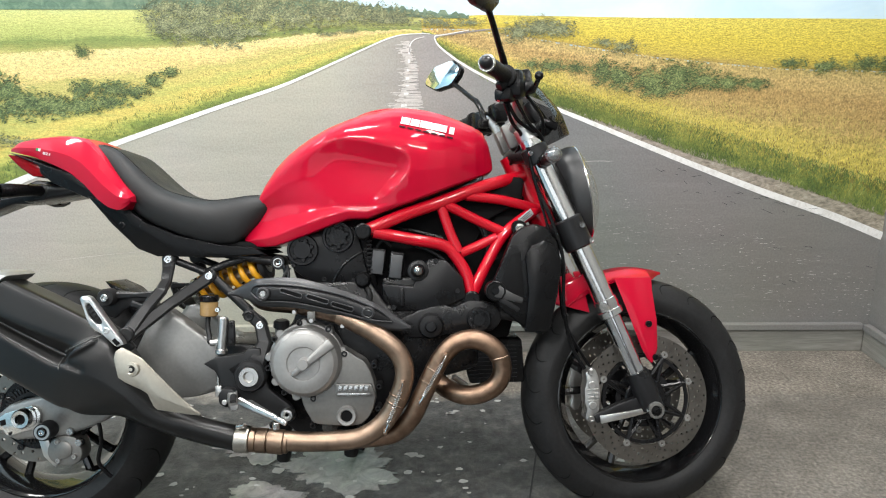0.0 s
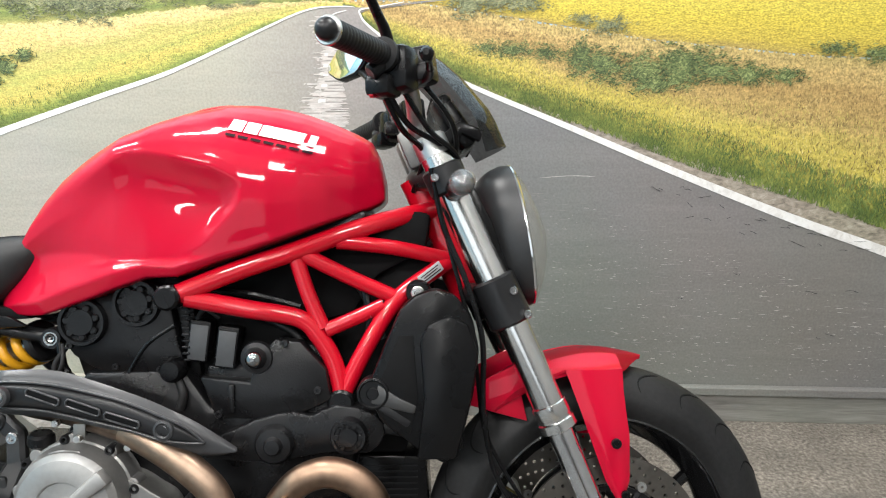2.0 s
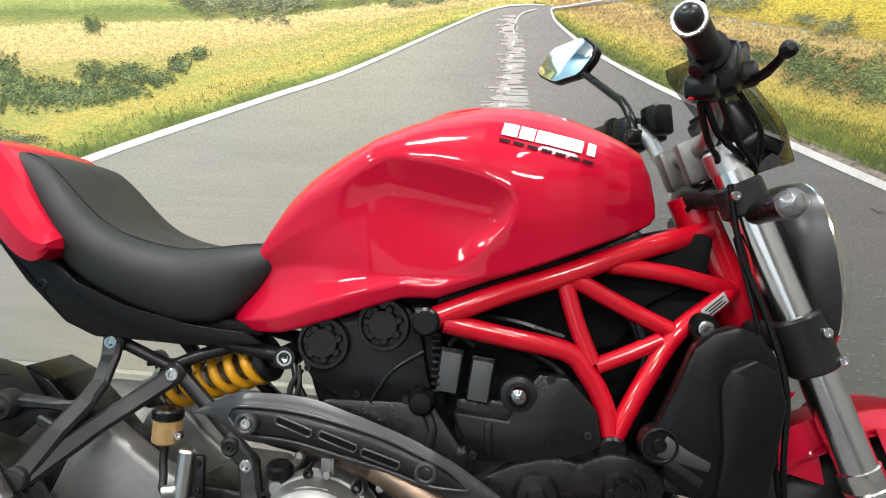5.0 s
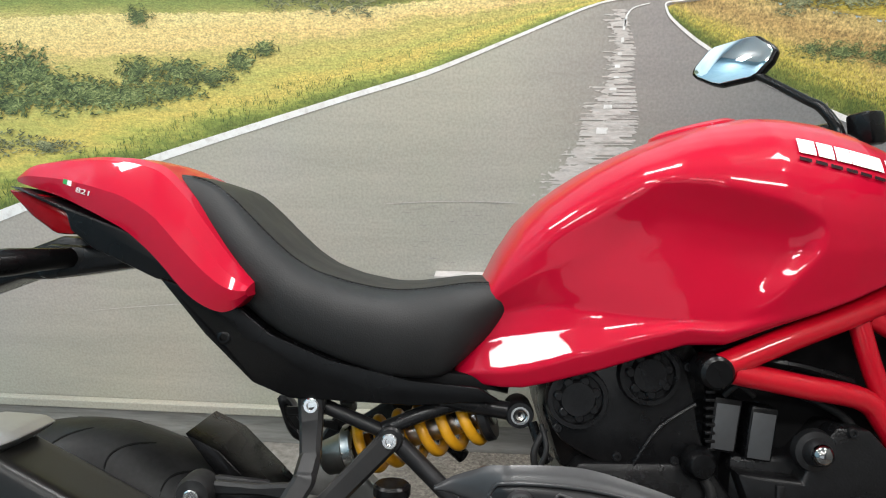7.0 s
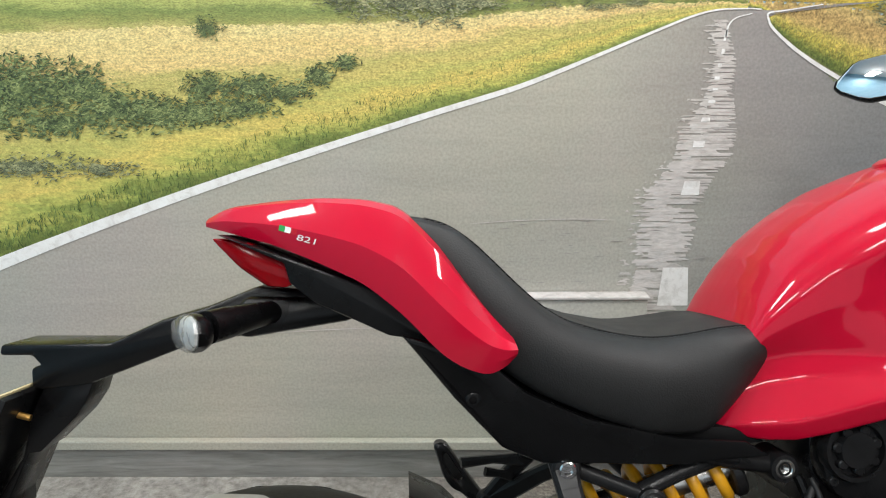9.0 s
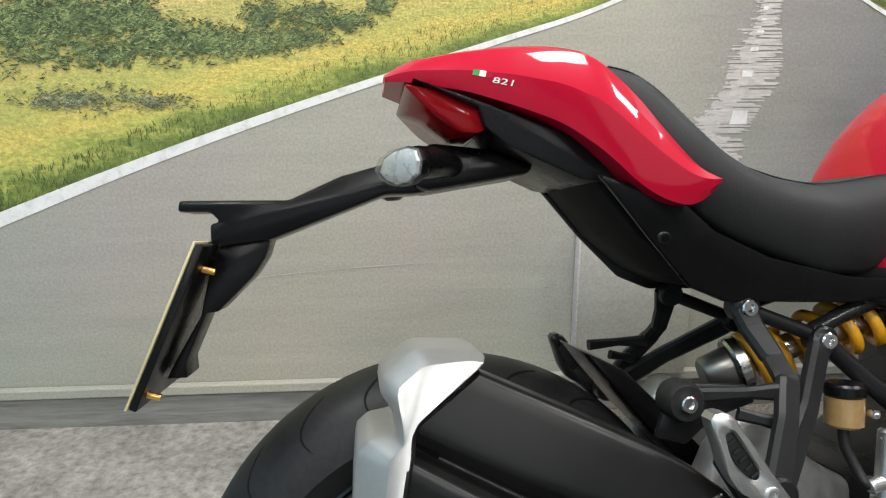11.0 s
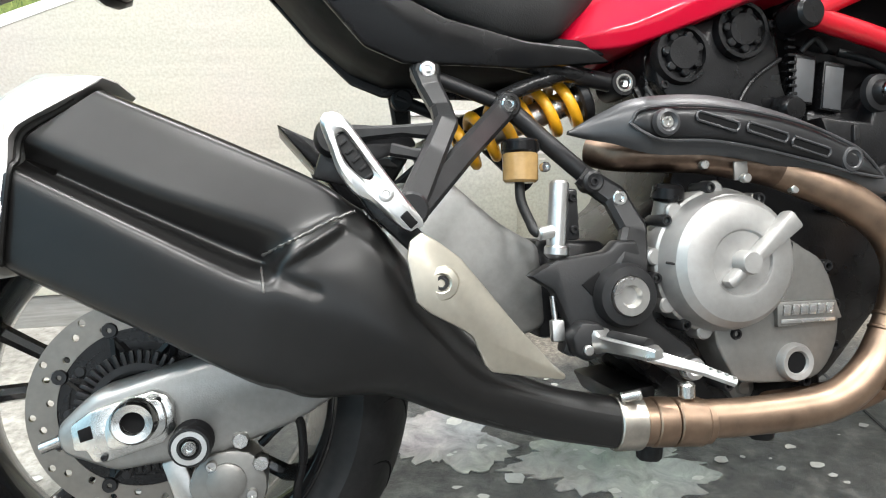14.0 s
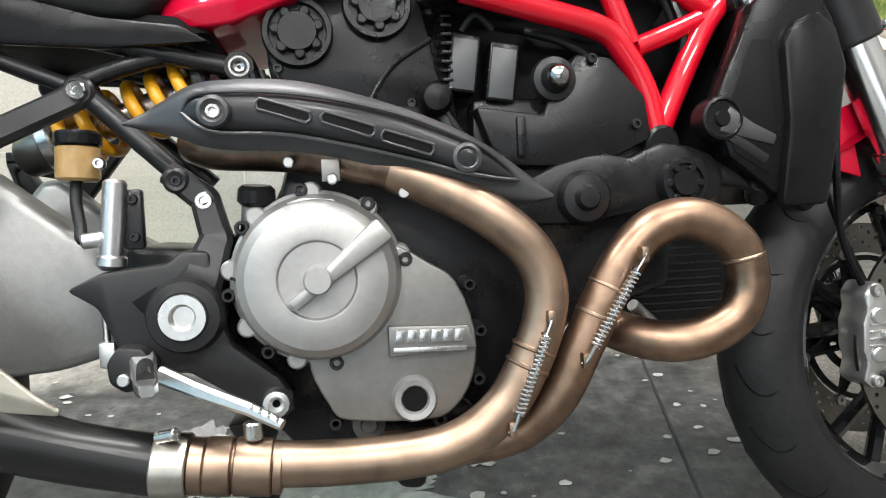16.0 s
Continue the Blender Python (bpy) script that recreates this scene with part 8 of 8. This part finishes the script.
part("oil_filter", cyl((0.045, -0.12, 0.262), (0.06, -0.04, 0.258), 0.033, n=24, bevel=0.003), BLACK, engine)
part("o2_sensor", cyl((0.285, -0.13, 0.36), (0.255, -0.145, 0.385), 0.007, n=12), STEEL, header)
for x, z, y in ((-0.112, 0.554, -0.148), (-0.070, 0.535, -0.166), (0.0, 0.519, -0.158)):
    part("header_bolt", cyl((x, y - 0.02, z), (x, y - 0.03, z), 0.0055, n=10, bevel=0.001), STEEL, header)
part("header_tab", box((-0.071, -0.184, 0.544), (0.018, 0.003, 0.022), 0.001), CAST, header)

# footrest carrier
PL = [(-0.331, 0.438), (-0.298, 0.454), (-0.235, 0.460), (-0.222, 0.472), (-0.196, 0.470), (-0.190, 0.442), (-0.180, 0.417), (-0.184, 0.392), (-0.178, 0.374), (-0.134, 0.338), (-0.124, 0.322), (-0.119, 0.303), (-0.138, 0.291), (-0.165, 0.312), (-0.222, 0.350), (-0.283, 0.340), (-0.297, 0.347), (-0.286, 0.377), (-0.303, 0.419)]
carrier = part("footrest_carrier", prism(PL, -0.165, -0.140, 0.005), BRACKET, bike, "black footrest carrier plate")
# dark sheet on the plate, painted as the shaded opening
part("carrier_window", prism([(-0.270, 0.424), (-0.247, 0.438), (-0.244, 0.408), (-0.258, 0.410)], -0.1665, -0.16, 0.001), DARK, carrier)
part("pivot_boss", lathe([(0.0, -0.010), (0.023, -0.010), (0.024, -0.016), (0.034, -0.014), (0.038, -0.004), (0.038, 0.01)], -0.219, 0.408, 36, cy=-0.168), BRACKET, carrier)
part("pivot_bolt", lathe([(0.0, -0.010), (0.010, -0.010), (0.013, -0.018), (0.022, -0.018), (0.024, -0.012), (0.024, 0.0)], -0.219, 0.408, 30, cy=-0.170), STEEL, carrier, "large bright hexagon pivot bolt")
bolt(-0.202, -0.133, 0.521, 0.0095, carrier)
part("carrier_arm", blade(straight([(-0.240, -0.112, 0.553), (-0.203, -0.122, 0.523), (-0.190, -0.142, 0.482), (-0.203, -0.158, 0.445), (-0.217, -0.163, 0.415)]), [0.026, 0.030, 0.032, 0.042, 0.054], 0.020, bmesh.new()), BRACKET, carrier)
part("carrier_eye", lathe([(0.004, -0.004), (0.010, -0.006), (0.0135, -0.003), (0.0135, 0.02)], -0.230, 0.543, 22, cy=-0.124), BRACKET, carrier)
bolt(-0.230, -0.124, 0.543, 0.006, carrier, SATIN)


def rider_peg_bar():
    """A footpeg: round at its hinge, then a flat bar with a serrated top."""
    a, b = Vector((-0.262, -0.170, 0.360)), Vector((-0.233, -0.266, 0.357))
    d = (b - a).normalized()
    up = Vector((0, 0, 1))
    side = d.cross(up).normalized()
    bm = bmesh.new()
    loops = []
    for t, w, h in ((0, 0.012, 0.015), (0.16, 0.012, 0.014), (0.22, 0.010, 0.010), (0.30, 0.011, 0.009), (0.92, 0.0095, 0.0075), (1.0, 0.006, 0.005)):
        c = a.lerp(b, t)
        loops.append([c + side * w * q + up * h * r for q, r in ((-1, -0.4), (-0.7, -0.9), (0.7, -0.9), (1, -0.4), (1, 0.7), (0.8, 1.0), (-0.8, 1.0), (-1, 0.7))])
    rings(bm, loops)
    return bm


rider_peg = part("rider_peg", rider_peg_bar(), ALLOY, bike, "silver rider's footpeg with a rubber top", angle=30)
part("peg_rubber", tube([(-0.252, -0.198, 0.3665), (-0.245, -0.225, 0.366), (-0.237, -0.254, 0.365)], 0.0075, 12, 3), RUBBER, rider_peg)
part("peg_joint", prism([(-0.292, 0.368), (-0.280, 0.384), (-0.258, 0.381), (-0.246, 0.366), (-0.252, 0.344), (-0.276, 0.338), (-0.290, 0.348)], -0.186, -0.152, 0.005), BRACKET, rider_peg)
part("peg_pin", cyl((-0.2755, -0.191, 0.352), (-0.2755, -0.15, 0.352), 0.006, n=14, bevel=0.001), STEEL, rider_peg)


def pedal_blade():
    """A forged pedal arm that thins to a serrated toe tip."""
    bm = blade(straight([PEDAL_A, PEDAL_B, PEDAL_C, PEDAL_D]), [0.017, 0.0145, 0.012, 0.010], 0.012, bmesh.new())
    for k in range(4):
        p = vec(PEDAL_C).lerp(vec(PEDAL_D), 0.15 + 0.24 * k)
        box(p + Vector((0, -0.003, 0.0050)), (0.003, 0.012, 0.0025), 0.0006, bm=bm)
    return bm


PEDAL_A, PEDAL_B, PEDAL_C, PEDAL_D = (-0.242, -0.188, 0.355), (-0.205, -0.205, 0.341), (-0.158, -0.224, 0.325), (-0.126, -0.236, 0.310)
pedal = part("brake_pedal", pedal_blade(), ALLOY, bike, "bright alloy rear brake pedal")
part("pedal_pivot", lathe([(0.004, -0.006), (0.008, -0.010), (0.013, -0.009), (0.015, -0.003), (0.015, 0.02)], -0.137, 0.314, 24, cy=-0.168, close=False), ALLOY, pedal)
part("brake_link", box((-0.298, -0.154, 0.372), (0.016, 0.012, 0.026), 0.003), ALLOY, pedal)
part("brake_link", cyl((-0.300, -0.150, 0.412), (-0.299, -0.153, 0.38), 0.0036, n=10), STEEL, pedal)
mcyl = part("rear_master_cylinder", cyl((-0.283, -0.148, 0.545), (-0.293, -0.148, 0.455), 0.0115, n=20, bevel=0.003), ALLOY, bike, "slim silver rear brake master cylinder")
part("cylinder_ring", cyl((-0.2905, -0.148, 0.47), (-0.292, -0.148, 0.458), 0.0145, n=18, bevel=0.002), ALLOY, mcyl)
part("banjo", cyl((-0.296, -0.152, 0.487), (-0.316, -0.156, 0.485), 0.008, n=14, bevel=0.002), ALLOY, mcyl)
part("cylinder_clamp", box((-0.270, -0.14, 0.505), (0.02, 0.012, 0.06), 0.003), SATIN, mcyl)
for z in (0.525, 0.487):
    bolt(-0.268, -0.147, z, 0.005, mcyl, SATIN, 0.004)
res = part("fluid_reservoir", cyl((-0.322, -0.129, 0.582), (-0.324, -0.129, 0.546), 0.021, n=24, bevel=0.003), FLUID, bike, "amber brake fluid reservoir with a black cap")
part("reservoir_cap", cyl((-0.3215, -0.129, 0.596), (-0.322, -0.129, 0.580), 0.0225, n=24, bevel=0.003), BLACK, res)
part("reservoir_hose", tube([(-0.325, -0.129, 0.55), (-0.326, -0.133, 0.525), (-0.320, -0.143, 0.50), (-0.316, -0.152, 0.487), (-0.300, -0.152, 0.486)], 0.006, 10, 5), RUBBER, res)
bolt(-0.298, -0.142, 0.562, 0.006, res)

# radiator and its cowls
radiator = part("radiator", box((0.455, 0, 0.612), (0.035, 0.30, 0.24), 0.004, (0, -12, 0)), BLACK, bike, "black radiator behind the fork")
RC = [(0.35, 0.595), (0.402, 0.715), (0.425, 0.735), (0.455, 0.745), (0.485, 0.735), (0.512, 0.70), (0.522, 0.648), (0.512, 0.58), (0.488, 0.495), (0.465, 0.478), (0.42, 0.505), (0.37, 0.545)]
twin("radiator_cowl", lambda: warp(prism(RC, -0.160, -0.125, 0.007), lambda c: (c.x, c.y + 0.012 * ss((c.x - 0.47) / 0.05), c.z)), BLACK, parent=radiator, label="black plastic radiator cowl")
twin("cowl_blade", lambda: warp(prism([(0.432, 0.668), (0.445, 0.692), (0.475, 0.705), (0.505, 0.69), (0.52, 0.645), (0.508, 0.575), (0.485, 0.488), (0.425, 0.488), (0.437, 0.58)], -0.170, -0.150, 0.006), lambda c: (c.x, c.y + 0.012 * ss((c.x - 0.47) / 0.05), c.z)), BLACK, parent=radiator)
# dark sheet laid on the cowl in place of the shade in its opening
part("cowl_shade_sheet", prism([(0.362, 0.585), (0.40, 0.675), (0.422, 0.675), (0.428, 0.58), (0.415, 0.525), (0.375, 0.55)], -0.1612, -0.155, 0.001), DARK, radiator)
HORNM = mat("grey_horn_metal", (0.06, 0.06, 0.06), 0.42, metal=0.6)
horn = part("horn", lathe([(0.0, -0.007), (0.008, -0.007), (0.010, -0.004), (0.019, -0.004), (0.021, -0.007), (0.024, -0.006), (0.025, 0.0), (0.025, 0.02)], 0.360, 0.588, 30, cy=-0.158), BLACK, bike, "black horn on a bracket beside the radiator")
part("horn_bracket", bar([(0.362, 0.588), (0.392, 0.574), (0.424, 0.562)], 0.02, -0.1635, -0.150, 0.003, taper=[0.032, 0.020, 0.013]), HORNM, horn)
part("horn_bracket", bar([(0.364, 0.572), (0.390, 0.556), (0.414, 0.540)], 0.012, -0.162, -0.150, 0.002), SATIN, horn)
part("coolant_hose", tube([(0.44, -0.10, 0.50), (0.42, -0.12, 0.52), (0.37, -0.12, 0.53)], 0.014, 12, 5), RUBBER, bike)
cooler = part("oil_cooler", prism([(0.27, 0.46), (0.435, 0.455), (0.44, 0.345), (0.30, 0.345)], -0.045, 0.10, 0.006), BLACK, bike, "black oil cooler behind the exhaust loop")
for k in range(9):
    part("cooler_fin", box((0.36, -0.0465, 0.36 + 0.010 * k), (0.12, 0.003, 0.002), 0), SATIN, cooler)
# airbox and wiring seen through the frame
# the airbox is enlarged so its near-black also stands for shade in the gaps
part("airbox", prism([(0.02, 0.735), (0.05, 0.77), (0.18, 0.812), (0.30, 0.848), (0.40, 0.872), (0.45, 0.86), (0.44, 0.80), (0.36, 0.76), (0.32, 0.70), (0.20, 0.67), (0.08, 0.70)], -0.066, 0.066, 0.008), DARK, bike, "black airbox, also filling shaded gaps inside the frame")
# added black strip in place of the shaded gap under the tank
part("tank_gap_fill", prism([(0.055, 0.742), (0.06, 0.772), (0.10, 0.785), (0.20, 0.822), (0.30, 0.856), (0.345, 0.868), (0.345, 0.842), (0.30, 0.818), (0.18, 0.778)], -0.088, 0.088, 0.006), BLACK, bike, "added black filler for the dark gap between tank and frame")
# added dark filler: shade behind the frame, where the wall would show through
part("inner_gap_fill", prism([(0.10, 0.74), (0.30, 0.825), (0.43, 0.845), (0.455, 0.79), (0.45, 0.66), (0.42, 0.52), (0.40, 0.46), (0.30, 0.46), (0.2, 0.6)], -0.042, 0.042, 0.006), DARK, bike, "added dark filler for the shade behind the frame")
part("airbox_snorkel", prism([(0.37, 0.83), (0.43, 0.84), (0.455, 0.81), (0.44, 0.795), (0.36, 0.812)], -0.045, 0.0, 0.008), BLACK, bike)
for i, pts in enumerate(([(0.10, -0.10, 0.745), (0.17, -0.105, 0.735), (0.24, -0.10, 0.715)], [(0.34, -0.09, 0.745), (0.35, -0.10, 0.70), (0.345, -0.095, 0.66)], [(-0.15, -0.09, 0.66), (-0.14, -0.10, 0.63), (-0.13, -0.105, 0.615)], [(0.02, -0.08, 0.69), (0.03, -0.09, 0.65), (0.04, -0.08, 0.61)])):
    part("wiring", tube(pts, 0.006, 8, 5), BLACK, bike)
for pts, r in (([(0.16, -0.085, 0.705), (0.20, -0.098, 0.690), (0.235, -0.10, 0.668), (0.25, -0.10, 0.64)], 0.0055), ([(0.30, -0.078, 0.775), (0.335, -0.085, 0.742), (0.352, -0.085, 0.70), (0.37, -0.09, 0.66)], 0.007), ([(0.08, -0.11, 0.70), (0.095, -0.118, 0.715), (0.115, -0.112, 0.70)], 0.004), ([(-0.135, -0.10, 0.655), (-0.15, -0.108, 0.625), (-0.14, -0.11, 0.59), (-0.12, -0.115, 0.56)], 0.0045), ([(-0.14, -0.10, 0.66), (-0.135, -0.112, 0.632), (-0.148, -0.112, 0.60)], 0.0035), ([(0.048, -0.118, 0.61), (0.06, -0.125, 0.585), (0.055, -0.125, 0.56)], 0.007)):
    part("hose", tube(pts, r, 10, 5), RUBBER, bike)
plug = part("coil_plug", lathe([(0, -0.02), (0.014, -0.018), (0.019, -0.010), (0.020, 0.006)], 0.045, 0.622, 22, cy=-0.122), BLACK, bike, "black domed ignition plug cap")
for k in range(10):
    part("belt_tooth", box((0.062, -0.112, 0.635 + 0.010 * k), (0.012, 0.008, 0.004), 0.001), ENGINE, engine)
for x, z in ((-0.122, 0.66), (-0.05, 0.625), (0.035, 0.735), (-0.06, 0.745), (0.02, 0.62)):
    bolt(x, -0.112, z, 0.0055, engine, SATIN, 0.004)
part("cover_edge", tube([(-0.03, -0.113, 0.615), (0.0, -0.114, 0.66), (0.045, -0.114, 0.69)], 0.003, 8, 4), ENGINE, engine)
part("hose_clip", cyl((0.335, -0.10, 0.70), (0.352, -0.10, 0.704), 0.010, n=14), STEEL, bike)
# side stand on the far side, down to the floor
foot = Vector((-0.03, 0.30, 0.0))
foot.z = -(lef.z * foot.y) / upw.z + 0.006
stand = part("side_stand", tube([(-0.13, 0.12, 0.27), (-0.09, 0.20, (0.27 + foot.z) / 2 + 0.02), tuple(foot + Vector((0, 0, 0.008)))], 0.011, 12, 5), SATIN, bike, "black side stand propping the motorcycle")
part("stand_foot", box(tuple(foot), (0.05, 0.04, 0.01), 0.003, (-15, 0, 0)), SATIN, stand)
for x, z in ((-0.160, 0.196), (0.004, 0.202)):
    stub = part("stand_stop", cyl((x, -0.10, z + 0.02), (x - 0.004, -0.105, z - 0.012), 0.019, 0.016, 18, 0.004), RUBBER, bike, "black rubber stop under the engine")
part("centre_bracket", prism([(-0.20, 0.275), (-0.145, 0.28), (-0.15, 0.245), (-0.185, 0.245)], -0.10, 0.05, 0.005), SATIN, bike)
